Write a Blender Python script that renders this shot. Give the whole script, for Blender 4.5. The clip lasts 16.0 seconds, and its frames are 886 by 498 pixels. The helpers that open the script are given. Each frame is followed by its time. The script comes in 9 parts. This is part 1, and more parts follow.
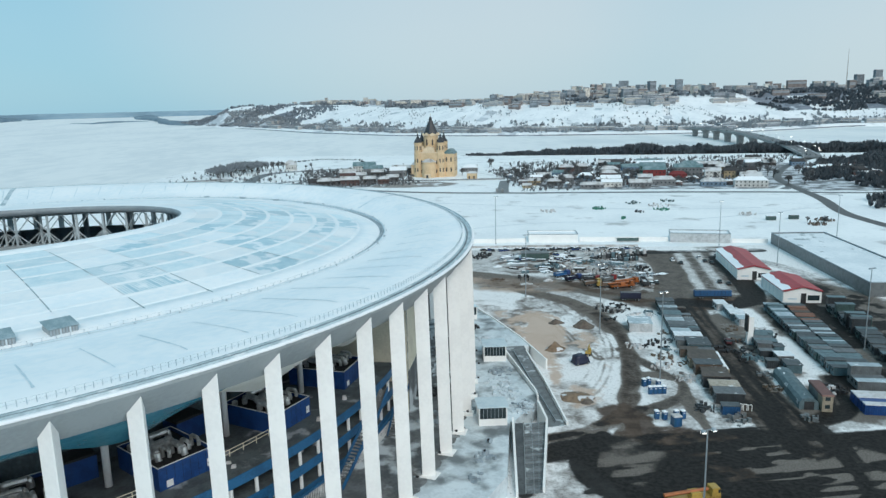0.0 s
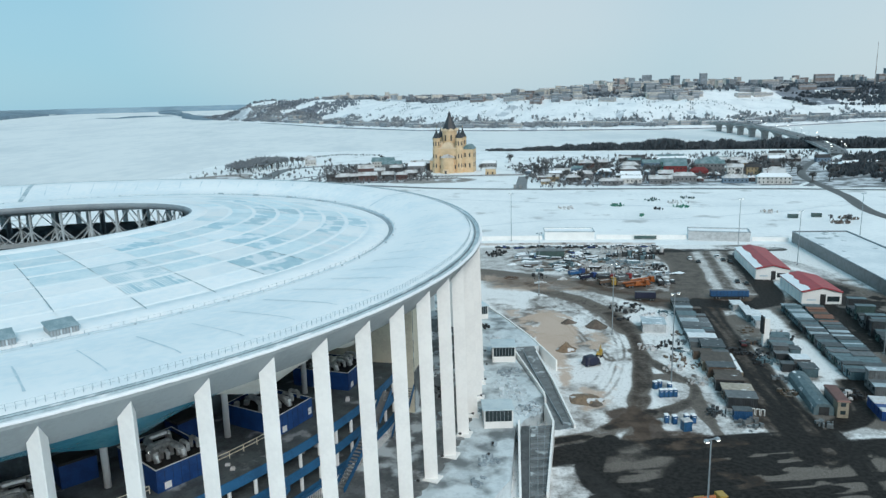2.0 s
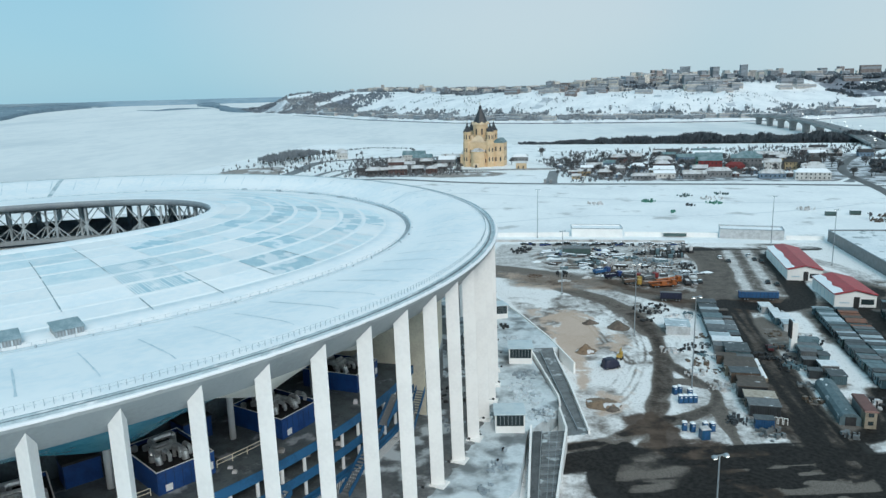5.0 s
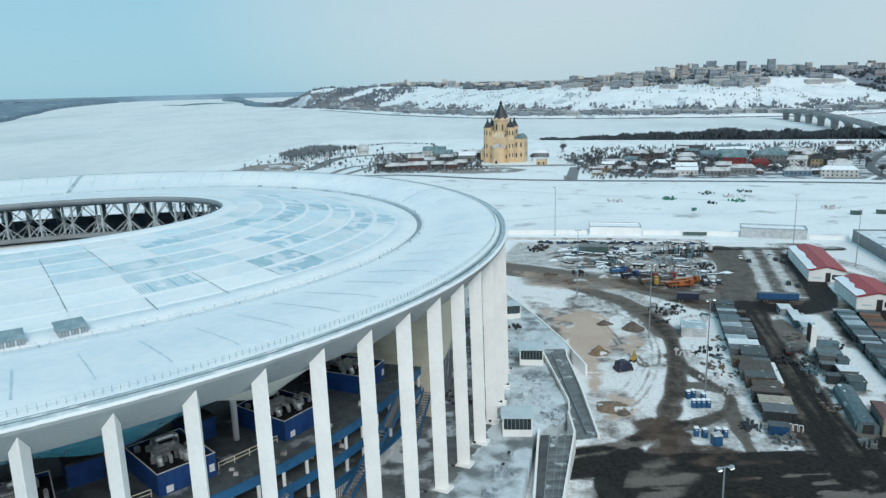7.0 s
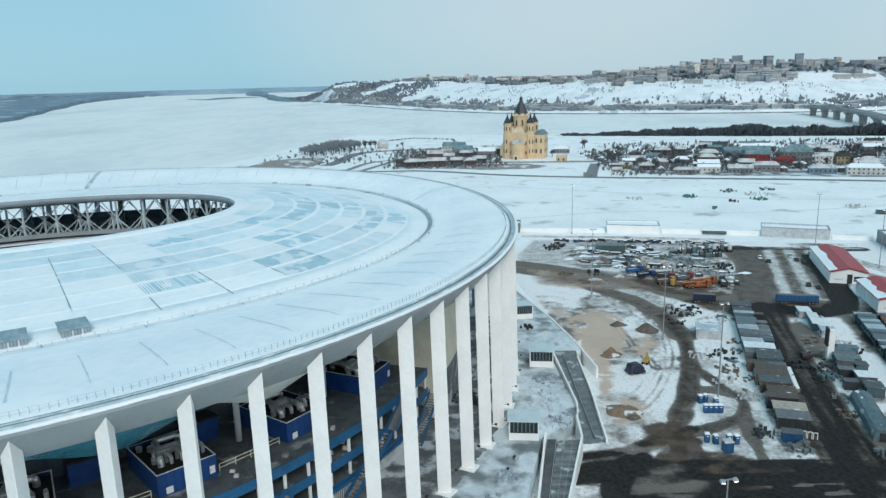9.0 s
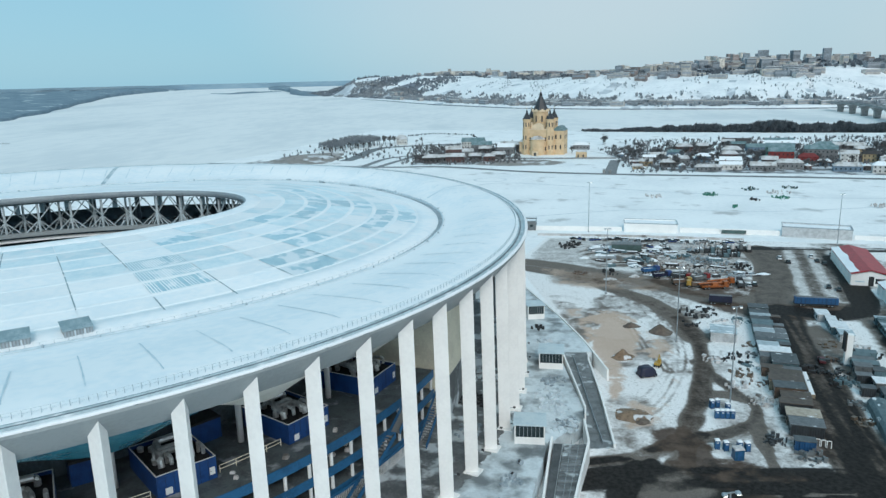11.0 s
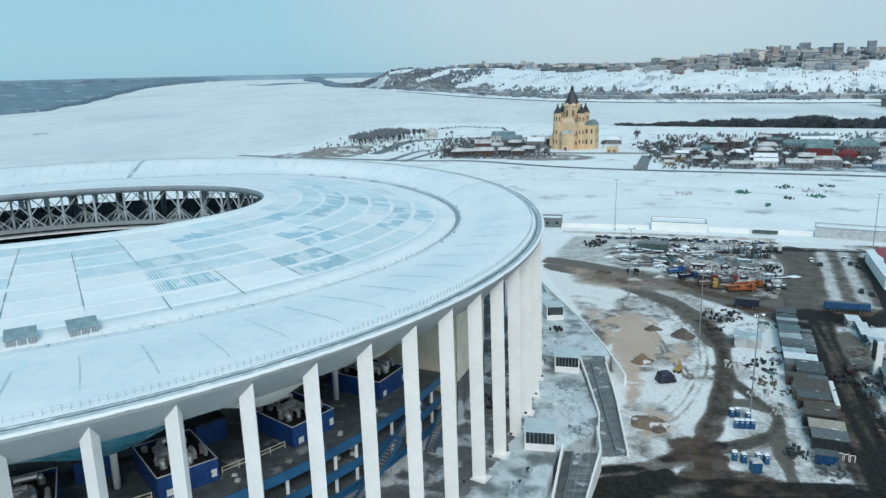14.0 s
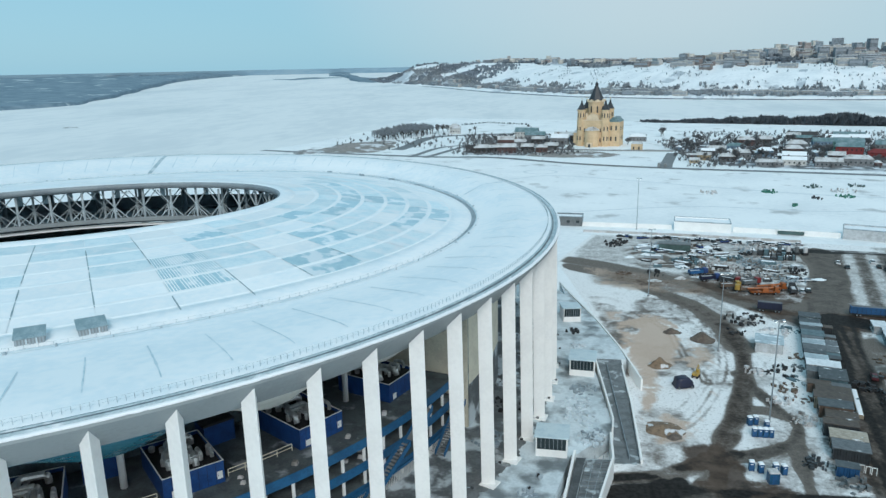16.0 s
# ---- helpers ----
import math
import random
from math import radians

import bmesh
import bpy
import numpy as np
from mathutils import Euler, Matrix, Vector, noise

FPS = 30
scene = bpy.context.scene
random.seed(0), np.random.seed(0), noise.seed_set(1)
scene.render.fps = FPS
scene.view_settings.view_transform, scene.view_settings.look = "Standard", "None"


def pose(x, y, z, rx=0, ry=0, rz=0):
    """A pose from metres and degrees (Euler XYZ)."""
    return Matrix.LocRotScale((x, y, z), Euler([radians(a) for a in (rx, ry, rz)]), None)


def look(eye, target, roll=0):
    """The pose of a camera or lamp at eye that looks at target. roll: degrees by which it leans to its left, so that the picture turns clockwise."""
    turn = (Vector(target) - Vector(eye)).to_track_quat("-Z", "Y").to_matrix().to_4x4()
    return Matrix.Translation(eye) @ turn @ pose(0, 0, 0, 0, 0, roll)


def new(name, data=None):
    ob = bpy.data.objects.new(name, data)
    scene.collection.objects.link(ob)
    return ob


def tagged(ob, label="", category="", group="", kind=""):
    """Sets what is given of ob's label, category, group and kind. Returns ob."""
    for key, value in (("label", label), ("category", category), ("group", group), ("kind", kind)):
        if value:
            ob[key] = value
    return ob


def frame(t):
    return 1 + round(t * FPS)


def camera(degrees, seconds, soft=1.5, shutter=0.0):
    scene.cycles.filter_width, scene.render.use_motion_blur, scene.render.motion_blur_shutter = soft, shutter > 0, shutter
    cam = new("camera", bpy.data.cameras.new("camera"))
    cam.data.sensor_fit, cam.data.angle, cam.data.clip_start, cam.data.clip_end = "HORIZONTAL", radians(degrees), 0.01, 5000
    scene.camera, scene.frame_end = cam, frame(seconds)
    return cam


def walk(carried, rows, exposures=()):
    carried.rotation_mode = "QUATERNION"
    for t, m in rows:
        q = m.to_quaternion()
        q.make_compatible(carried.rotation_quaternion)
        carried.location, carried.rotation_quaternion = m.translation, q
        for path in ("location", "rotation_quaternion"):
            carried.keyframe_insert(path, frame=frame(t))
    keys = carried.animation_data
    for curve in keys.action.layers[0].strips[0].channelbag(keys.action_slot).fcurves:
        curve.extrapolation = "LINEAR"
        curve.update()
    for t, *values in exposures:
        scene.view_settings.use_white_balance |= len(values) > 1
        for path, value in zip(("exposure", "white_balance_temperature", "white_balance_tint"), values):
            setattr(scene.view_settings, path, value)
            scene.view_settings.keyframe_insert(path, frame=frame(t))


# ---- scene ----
cam = camera(62.46, 16.0, soft=1.42)
PATH = [
    (0, (113.626, -205.001, 79.453), (124.301, -107.529, 59.822), -1.302),
    (1, (115.581, -204.212, 79.911), (124.818, -106.662, 59.945), -1.330),
    (2, (117.472, -203.381, 80.369), (125.191, -105.765, 60.081), -1.363),
    (3, (119.314, -202.516, 80.827), (125.466, -104.855, 60.225), -1.398),
    (4, (121.118, -201.625, 81.288), (125.680, -103.943, 60.376), -1.430),
    (5.2, (123.242, -200.528, 81.844), (125.899, -102.855, 60.563), -1.459),
    (6.4, (125.330, -199.405, 82.405), (126.108, -101.780, 60.752), -1.475),
    (7.2, (126.704, -198.644, 82.780), (126.253, -101.073, 60.878), -1.477),
    (8, (128.062, -197.872, 83.158), (126.402, -100.371, 61.004), -1.471),
    (9, (129.733, -196.890, 83.631), (126.593, -99.499, 61.160), -1.453),
    (10.2, (131.692, -195.684, 84.200), (126.811, -98.453, 61.343), -1.415),
    (11.4, (133.582, -194.436, 84.767), (126.981, -97.399, 61.524), -1.362),
    (12.4, (135.087, -193.355, 85.237), (127.049, -96.504, 61.673), -1.308),
    (13.4, (136.512, -192.227, 85.701), (127.006, -95.587, 61.820), -1.249),
    (14.4, (137.835, -191.041, 86.157), (126.806, -94.640, 61.967), -1.188),
    (15.2, (138.805, -190.041, 86.514), (126.494, -93.855, 62.086), -1.140),
    (16, (139.683, -188.988, 86.863), (126.013, -93.044, 62.206), -1.096),
]
walk(cam, [(t, look(eye, target, roll)) for t, eye, target, roll in PATH], [(0, 0.09, 6660, 10), (16, 0.05, 6480, 9)])

# ---- sky and light: an even, overcast winter afternoon ----
scene.view_settings.exposure = 0.0
world = bpy.data.worlds.new("winter_sky")
scene.world = world
world.use_nodes = True
wn = world.node_tree
sky = wn.nodes.new("ShaderNodeTexSky")
sky.sky_type = "NISHITA"
sky.sun_disc = False
sky.sun_elevation = radians(32)
sky.sun_rotation = radians(120)
sky.air_density = 1.0
sky.dust_density = 0.6
sky.ozone_density = 1.5
wn.nodes["Background"].inputs["Strength"].default_value = 0.10
cloud = wn.nodes.new("ShaderNodeMix")
cloud.data_type = "RGBA"
cloud.inputs[0].default_value = 0.88
# thin overcast: whiter towards the south-east, bluer towards the north-west and higher up
where = wn.nodes.new("ShaderNodeTexCoord")
facing = wn.nodes.new("ShaderNodeVectorMath")
facing.operation = "DOT_PRODUCT"
facing.inputs[1].default_value = (-0.78, 0.30, 0.95)
wn.links.new(where.outputs["Generated"], facing.inputs[0])
slope = wn.nodes.new("ShaderNodeMapRange")
slope.interpolation_type = "SMOOTHSTEP"
slope.inputs["From Min"].default_value, slope.inputs["From Max"].default_value = -0.45, 0.80
wn.links.new(facing.outputs["Value"], slope.inputs["Value"])
veil = wn.nodes.new("ShaderNodeTexNoise")
veil.inputs["Scale"].default_value = 2.2
veil.inputs["Detail"].default_value = 5
wn.links.new(where.outputs["Generated"], veil.inputs["Vector"])
lean = wn.nodes.new("ShaderNodeMath")
lean.operation = "MULTIPLY_ADD"
lean.inputs[1].default_value, lean.inputs[2].default_value = 0.35, -0.17
wn.links.new(veil.outputs[0], lean.inputs[0])
both = wn.nodes.new("ShaderNodeMath")
both.use_clamp = True
wn.links.new(slope.outputs[0], both.inputs[0])
wn.links.new(lean.outputs[0], both.inputs[1])
shade = wn.nodes.new("ShaderNodeMix")
shade.data_type = "RGBA"
shade.inputs[6].default_value = (5.6, 6.75, 7.45, 1)
shade.inputs[7].default_value = (2.9, 5.7, 7.3, 1)
height = wn.nodes.new("ShaderNodeSeparateXYZ")
wn.links.new(where.outputs["Generated"], height.inputs[0])
thin = wn.nodes.new("ShaderNodeVectorMath")
thin.operation = "DOT_PRODUCT"
thin.inputs[1].default_value = (0.05, 0.955, 0.29)
wn.links.new(where.outputs["Generated"], thin.inputs[0])
bank_of_cloud = wn.nodes.new("ShaderNodeMapRange")
bank_of_cloud.interpolation_type = "SMOOTHSTEP"
bank_of_cloud.inputs["From Min"].default_value, bank_of_cloud.inputs["From Max"].default_value = 0.90, 0.995
bank_of_cloud.inputs["To Max"].default_value = -0.50
wn.links.new(thin.outputs["Value"], bank_of_cloud.inputs["Value"])
low_haze = wn.nodes.new("ShaderNodeMapRange")
low_haze.interpolation_type = "SMOOTHSTEP"
low_haze.inputs["From Min"].default_value, low_haze.inputs["From Max"].default_value = 0.0, 0.10
low_haze.inputs["To Min"].default_value, low_haze.inputs["To Max"].default_value = 0.16, 0.0
wn.links.new(height.outputs["Z"], low_haze.inputs["Value"])
veiled = wn.nodes.new("ShaderNodeMath")
wn.links.new(bank_of_cloud.outputs[0], veiled.inputs[0])
wn.links.new(low_haze.outputs[0], veiled.inputs[1])
tint = wn.nodes.new("ShaderNodeMath")
tint.use_clamp = True
wn.links.new(both.outputs[0], tint.inputs[0])
wn.links.new(veiled.outputs[0], tint.inputs[1])
wn.links.new(tint.outputs[0], shade.inputs[0])
wn.links.new(shade.outputs[2], cloud.inputs[7])
wn.links.new(sky.outputs[0], cloud.inputs[6])
wn.links.new(cloud.outputs[2], wn.nodes["Background"].inputs["Color"])
sun_data = bpy.data.lights.new("sun", "SUN")
sun_data.energy = 1.5
sun_data.angle = radians(25)
sun_data.color = (1.0, 0.95, 0.9)
sun = new("sun", sun_data)
sun.matrix_world = look((60, -400, 300), (0, 0, 0))

# ---- materials ----
def material(name, base, second=None, size=2.0, fine=0.25, rough=0.8, metal=0.0, bump=0.0, contrast=(0.35, 0.7), third=None, third_at=(0.6, 0.75), third_size=9.0, stretch=(1, 1, 1), vary=0.0, coords="Object", pieces=False):
    """A rough procedural surface: two colours mixed by a broad and a fine noise, an optional third in patches."""
    m = bpy.data.materials.new(name)
    m.use_nodes = True
    t = m.node_tree
    n, l = t.nodes, t.links
    p = n["Principled BSDF"]
    p.inputs["Roughness"].default_value = rough
    p.inputs["Metallic"].default_value = metal
    tc = n.new("ShaderNodeTexCoord")
    mp = n.new("ShaderNodeMapping")
    mp.inputs["Scale"].default_value = stretch
    l.new(tc.outputs[coords], mp.inputs["Vector"])

    def noisy(scale, detail=6.0):
        k = n.new("ShaderNodeTexNoise")
        k.inputs["Scale"].default_value = scale
        k.inputs["Detail"].default_value = detail
        l.new(mp.outputs[0], k.inputs["Vector"])
        return k

    def ramp(src, lo, hi):
        r = n.new("ShaderNodeMapRange")
        r.interpolation_type = "SMOOTHSTEP"
        r.inputs["From Min"].default_value, r.inputs["From Max"].default_value = lo, hi
        l.new(src, r.inputs["Value"])
        return r.outputs[0]

    def mix(fac, a, b):
        x = n.new("ShaderNodeMix")
        x.data_type = "RGBA"
        l.new(fac, x.inputs[0])
        for sock, v in ((x.inputs[6], a), (x.inputs[7], b)):
            if isinstance(v, tuple):
                sock.default_value = (*v, 1)
            else:
                l.new(v, sock)
        return x.outputs[2]

    second = second or tuple(min(1, c * 0.78) for c in base)
    broad, small = noisy(1 / size), noisy(1 / fine, 4.0)
    add = n.new("ShaderNodeMath")
    add.operation = "MULTIPLY_ADD"
    add.inputs[1].default_value = 0.60
    l.new(small.outputs[0], add.inputs[0])
    l.new(broad.outputs[0], add.inputs[2])
    colour = mix(ramp(add.outputs[0], contrast[0] + 0.30, contrast[1] + 0.30), base, second)
    if third:
        colour = mix(ramp(noisy(1 / third_size, 8.0).outputs[0], *third_at), colour, third)
    if vary:
        info = n.new("ShaderNodeNewGeometry" if pieces else "ShaderNodeObjectInfo")
        hsv = n.new("ShaderNodeHueSaturation")
        r = n.new("ShaderNodeMapRange")
        r.inputs["To Min"].default_value, r.inputs["To Max"].default_value = 1 - vary, 1 + vary
        l.new(info.outputs["Random Per Island" if pieces else "Random"], r.inputs["Value"])
        l.new(r.outputs[0], hsv.inputs["Value"])
        l.new(colour, hsv.inputs["Color"])
        colour = hsv.outputs[0]
    l.new(colour, p.inputs["Base Color"])
    if bump:
        b = n.new("ShaderNodeBump")
        b.inputs["Strength"].default_value = 0.6
        b.inputs["Distance"].default_value = bump
        l.new(add.outputs[0], b.inputs["Height"])
        l.new(b.outputs[0], p.inputs["Normal"])
    return m


SNOW = (0.88, 0.90, 0.92)
M = {
    "snow": material("snow", SNOW, (0.80, 0.83, 0.86), 14, 1.2, 0.75, bump=0.15),
    "snow_field": material("snow_field", (0.90, 0.905, 0.905), (0.80, 0.815, 0.825), 40, 3, 0.8, bump=0.2, third=(0.50, 0.50, 0.50), third_at=(0.58, 0.72), third_size=24),
    "snow_dirty": material("snow_dirty", (0.62, 0.62, 0.63), (0.40, 0.38, 0.36), 6, 0.8, 0.85, bump=0.2, third=(0.17, 0.16, 0.15), third_at=(0.56, 0.68), third_size=7),
    "river_ice": material("river_ice", (0.80, 0.805, 0.80), (0.70, 0.72, 0.73), 160, 20, 0.7, third=(0.61, 0.645, 0.66), third_at=(0.56, 0.75), third_size=320, stretch=(1, 0.4, 1)),
    "roof_snow": material("roof_snow", (0.88, 0.90, 0.91), (0.77, 0.835, 0.87), 16, 2.0, 0.6, bump=0.05),
    "roof_panel_snow": material("roof_panel_snow", (0.86, 0.88, 0.89), (0.76, 0.825, 0.86), 9, 1.4, 0.5, bump=0.03, vary=0.05),
    "roof_panel_thin": material("roof_panel_thin", (0.70, 0.81, 0.85), (0.58, 0.73, 0.79), 4, 0.8, 0.45, vary=0.08, third=(0.76, 0.81, 0.84), third_at=(0.5, 0.66), third_size=5),
    "roof_panel_clear": material("roof_panel_clear", (0.42, 0.61, 0.68), (0.33, 0.53, 0.62), 3, 0.6, 0.3, vary=0.1, third=(0.74, 0.81, 0.85), third_at=(0.49, 0.58), third_size=4.5),
    "seam": material("seam", (0.50, 0.62, 0.68), (0.70, 0.78, 0.82), 5, 0.6, 0.6),
    "rim_gutter": material("rim_gutter", (0.46, 0.57, 0.615), (0.33, 0.42, 0.46), 2.5, 0.5, 0.6, third=(0.66, 0.72, 0.75), third_at=(0.56, 0.66), third_size=4),
    "gutter_dark": material("gutter_dark", (0.13, 0.16, 0.18), (0.22, 0.26, 0.28), 3, 0.4, 0.6),
    "rail_pale": material("rail_pale", (0.40, 0.47, 0.51), (0.32, 0.38, 0.42), 1, 0.2, 0.6),
    "cabin_roof": material("cabin_roof", (0.20, 0.29, 0.32), (0.33, 0.42, 0.46), 2, 0.3, 0.6),
    "gutter": material("gutter", (0.34, 0.40, 0.44), (0.22, 0.27, 0.30), 4, 0.5, 0.6),
    "rail_steel": material("rail_steel", (0.36, 0.40, 0.43), (0.28, 0.32, 0.34), 1, 0.2, 0.5, 0.6),
    "white_panel": material("white_panel", (0.90, 0.90, 0.88), (0.84, 0.84, 0.825), 5, 0.7, 0.55, vary=0.02),
    "fascia": material("fascia", (0.32, 0.355, 0.365), (0.27, 0.30, 0.31), 7, 0.6, 0.5),
    "teal_soffit": material("teal_soffit", (0.05, 0.20, 0.28), (0.035, 0.14, 0.21), 4, 0.5, 0.45),
    "cream_wall": material("cream_wall", (0.84, 0.79, 0.64), (0.72, 0.67, 0.54), 4, 0.5, 0.7),
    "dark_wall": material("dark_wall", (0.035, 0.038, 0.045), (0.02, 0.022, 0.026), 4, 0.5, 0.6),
    "concrete": material("concrete", (0.30, 0.31, 0.31), (0.21, 0.22, 0.22), 3, 0.4, 0.85, third=(0.14, 0.14, 0.14), third_at=(0.58, 0.72), third_size=5),
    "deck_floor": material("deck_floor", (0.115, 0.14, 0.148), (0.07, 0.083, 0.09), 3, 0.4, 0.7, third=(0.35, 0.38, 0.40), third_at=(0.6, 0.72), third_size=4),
    "blue_paint": material("blue_paint", (0.015, 0.075, 0.26), (0.010, 0.05, 0.18), 2, 0.3, 0.4, vary=0.15),
    "blue_edge": material("blue_edge", (0.020, 0.135, 0.29), (0.014, 0.095, 0.21), 3, 0.4, 0.5),
    "black_top": material("black_top", (0.018, 0.019, 0.021), (0.035, 0.036, 0.038), 1.5, 0.3, 0.7),
    "duct": material("duct", (0.78, 0.79, 0.78), (0.52, 0.53, 0.53), 1.2, 0.2, 0.34, 0.6),
    "eye_band": material("eye_band", (0.27, 0.32, 0.35), (0.20, 0.24, 0.27), 6, 0.6, 0.5),
}


# ---- builders ----
def part(name, bm, mat, parent=None, label="", kind="", smooth=False):
    """Links a bmesh as one mesh object under a thing or a part."""
    me = bpy.data.meshes.new(name)
    bm.to_mesh(me)
    bm.free()
    me.materials.append(M[mat] if isinstance(mat, str) else mat)
    if smooth:
        for f in me.polygons:
            f.use_smooth = True
    ob = new(name, me)
    ob.parent = parent
    return tagged(ob, label, kind=kind)


def rawmesh(name, verts, faces, mat, parent=None, label="", kind="", smooth=False):
    me = bpy.data.meshes.new(name)
    me.from_pydata(verts, [], faces)
    me.materials.append(M[mat] if isinstance(mat, str) else mat)
    if smooth:
        for f in me.polygons:
            f.use_smooth = True
    ob = new(name, me)
    ob.parent = parent
    return tagged(ob, label, kind=kind)


def shared(name, me, parent, m=None):
    ob = new(name, me)
    ob.parent = parent
    if m is not None:
        ob.matrix_basis = m
    return ob


def thing(name, label, category, group="", kind="", m=None):
    ob = new(name)
    if m is not None:
        ob.matrix_basis = m
    return tagged(ob, label, category, group, kind)


def box(bm, x0, y0, z0, x1, y1, z1, top=None):
    """A box; top = (dx, dy) draws its upper face in."""
    dx, dy = top or (0, 0)
    v = [bm.verts.new(p) for p in ((x0, y0, z0), (x1, y0, z0), (x1, y1, z0), (x0, y1, z0), (x0 + dx, y0 + dy, z1), (x1 - dx, y0 + dy, z1), (x1 - dx, y1 - dy, z1), (x0 + dx, y1 - dy, z1))]
    for q in ((3, 2, 1, 0), (4, 5, 6, 7), (0, 1, 5, 4), (1, 2, 6, 5), (2, 3, 7, 6), (3, 0, 4, 7)):
        bm.faces.new([v[i] for i in q])
    return bm


def boxes(*rows):
    bm = bmesh.new()
    for r in rows:
        box(bm, *r)
    return bm


def rod(bm, a, b, r0, r1=None, n=6):
    """A tapered rod from a to b."""
    a, b = Vector(a), Vector(b)
    r1 = r0 if r1 is None else r1
    q = (b - a).to_track_quat("Z", "Y").to_matrix()
    rings = []
    for c, r in ((a, r0), (b, r1)):
        rings.append([bm.verts.new(c + q @ Vector((r * math.cos(k * math.tau / n), r * math.sin(k * math.tau / n), 0))) for k in range(n)])
    for k in range(n):
        bm.faces.new((rings[0][k], rings[0][(k + 1) % n], rings[1][(k + 1) % n], rings[1][k]))
    bm.faces.new(rings[0][::-1])
    bm.faces.new(rings[1])
    return bm


def lathe(bm, profile, n=16, phase=0.0, x=0.0, y=0.0):
    """A turned body from (radius, height) rows."""
    rings = [[bm.verts.new((x + r * math.cos(phase + k * math.tau / n), y + r * math.sin(phase + k * math.tau / n), z)) for k in range(n)] for r, z in profile]
    for a, b in zip(rings, rings[1:]):
        for k in range(n):
            bm.faces.new((a[k], a[(k + 1) % n], b[(k + 1) % n], b[k]))
    bm.faces.new(rings[0][::-1])
    bm.faces.new(rings[-1])
    return bm


def ribbon(name, line, width, mat, z=0.04, parent=None, label="", kind="structure", steps=8):
    """A strip of road along a smooth line of (x, y) or (x, y, z), with u across it."""
    pts = [Vector((*p, 0)) if len(p) == 2 else Vector(p) for p in line]
    out = []
    for i in range(len(pts) - 1):
        p0, p1, p2, p3 = pts[max(i - 1, 0)], pts[i], pts[i + 1], pts[min(i + 2, len(pts) - 1)]
        for k in range(steps):
            s = k / steps
            out.append(0.5 * ((2 * p1) + (p2 - p0) * s + (2 * p0 - 5 * p1 + 4 * p2 - p3) * s * s + (3 * p1 - p0 - 3 * p2 + p3) * s**3))
    out.append(pts[-1])
    verts, faces = [], []
    for i, p in enumerate(out):
        d = (out[min(i + 1, len(out) - 1)] - out[max(i - 1, 0)]).to_2d().normalized()
        w = width(i / (len(out) - 1)) if callable(width) else width
        for s in (-1, -0.5, 0, 0.5, 1):
            verts.append((p.x - d.y * s * w / 2, p.y + d.x * s * w / 2, p.z + z))
    for i in range(len(out) - 1):
        for k in range(4):
            a = i * 5 + k
            faces.append((a + 1, a, a + 5, a + 6))
    ob = rawmesh(name, verts, faces, mat, parent, label, kind)
    uv = ob.data.uv_layers.new(name="across")
    for loop in ob.data.loops:
        uv.data[loop.index].uv = ((loop.vertex_index % 5) / 4, loop.vertex_index // 5)
    return ob


def ground_patch(name, outline, mat, z=0.03, label="", kind="structure", step=0):
    verts = [(x, y, z) for x, y in outline]
    return rawmesh(name, verts, [tuple(range(len(verts)))], mat, None, label, kind)

# ---- ground, river, hill ----
def plain_z(d):
    """Level of the far plain: flat, then lifted a little towards the skyline."""
    return -6.0 + (41.0 * ((d - 2800) / 2050) ** 1.4 if d > 2800 else 0.0)


HOME = Vector((120, -205))
verts, faces = [], []
rings = [0, 400, 1200, 2000, 2800, 3000, 3200, 3400, 3600, 3800, 4000, 4200, 4400, 4600, 4850]
n = 96
for d in rings[1:]:
    for i in range(n):
        a = i * math.tau / n
        verts.append((HOME.x + d * math.cos(a), HOME.y + d * math.sin(a), plain_z(d)))
faces.append(tuple(range(n)))
for k in range(len(rings) - 2):
    for i in range(n):
        j = (i + 1) % n
        faces.append((k * n + i, (k + 1) * n + i, (k + 1) * n + j, k * n + j))
ice = rawmesh("water", verts, faces, "river_ice", None, "wide frozen river under wind-blown snow", "structure", True)
SHORE = [(-700, -900), (-330, 120), (-205, 440), (-160, 560), (-125, 640), (-112, 720), (-92, 800), (-62, 940), (-42, 1010), (0, 1000), (60, 975), (200, 940), (310, 890), (460, 840), (640, 780), (820, 720), (1100, 640), (1900, 400), (1900, -900)]
bm = bmesh.new()
top = [bm.verts.new((x, y, 0)) for x, y in SHORE]
bm.faces.new(top)
bmesh.ops.recalc_face_normals(bm, faces=bm.faces)
ground = part("ground", bm, "snow_field", None, "flat snow-covered river spit with trodden patches", "structure")
if ground.data.polygons[0].normal.z < 0:
    ground.data.flip_normals()
M["bank_earth"] = material("bank_earth", (0.20, 0.19, 0.18), (0.40, 0.40, 0.41), 8, 1, 0.9, bump=0.3, third=(0.62, 0.64, 0.66), third_at=(0.48, 0.6), third_size=10)
mid = Vector((400, 200))
verts, faces = [], []
for i, p in enumerate(SHORE):
    p = Vector(p)
    d = (p - mid).normalized()
    for off, z in ((0, 0.01), (5, -1.5 + 0.8 * noise.noise((p.x * 0.02, p.y * 0.02, 0))), (14, -4.5), (22, -6.1)):
        verts.append((p.x + d.x * off, p.y + d.y * off, z))
for i in range(len(SHORE) - 1):
    for k in range(3):
        a = i * 4 + k
        faces.append((a, a + 1, a + 5, a + 4))
bank = rawmesh("bank", verts, faces, "bank_earth", None, "stony river bank with patchy snow", "structure")

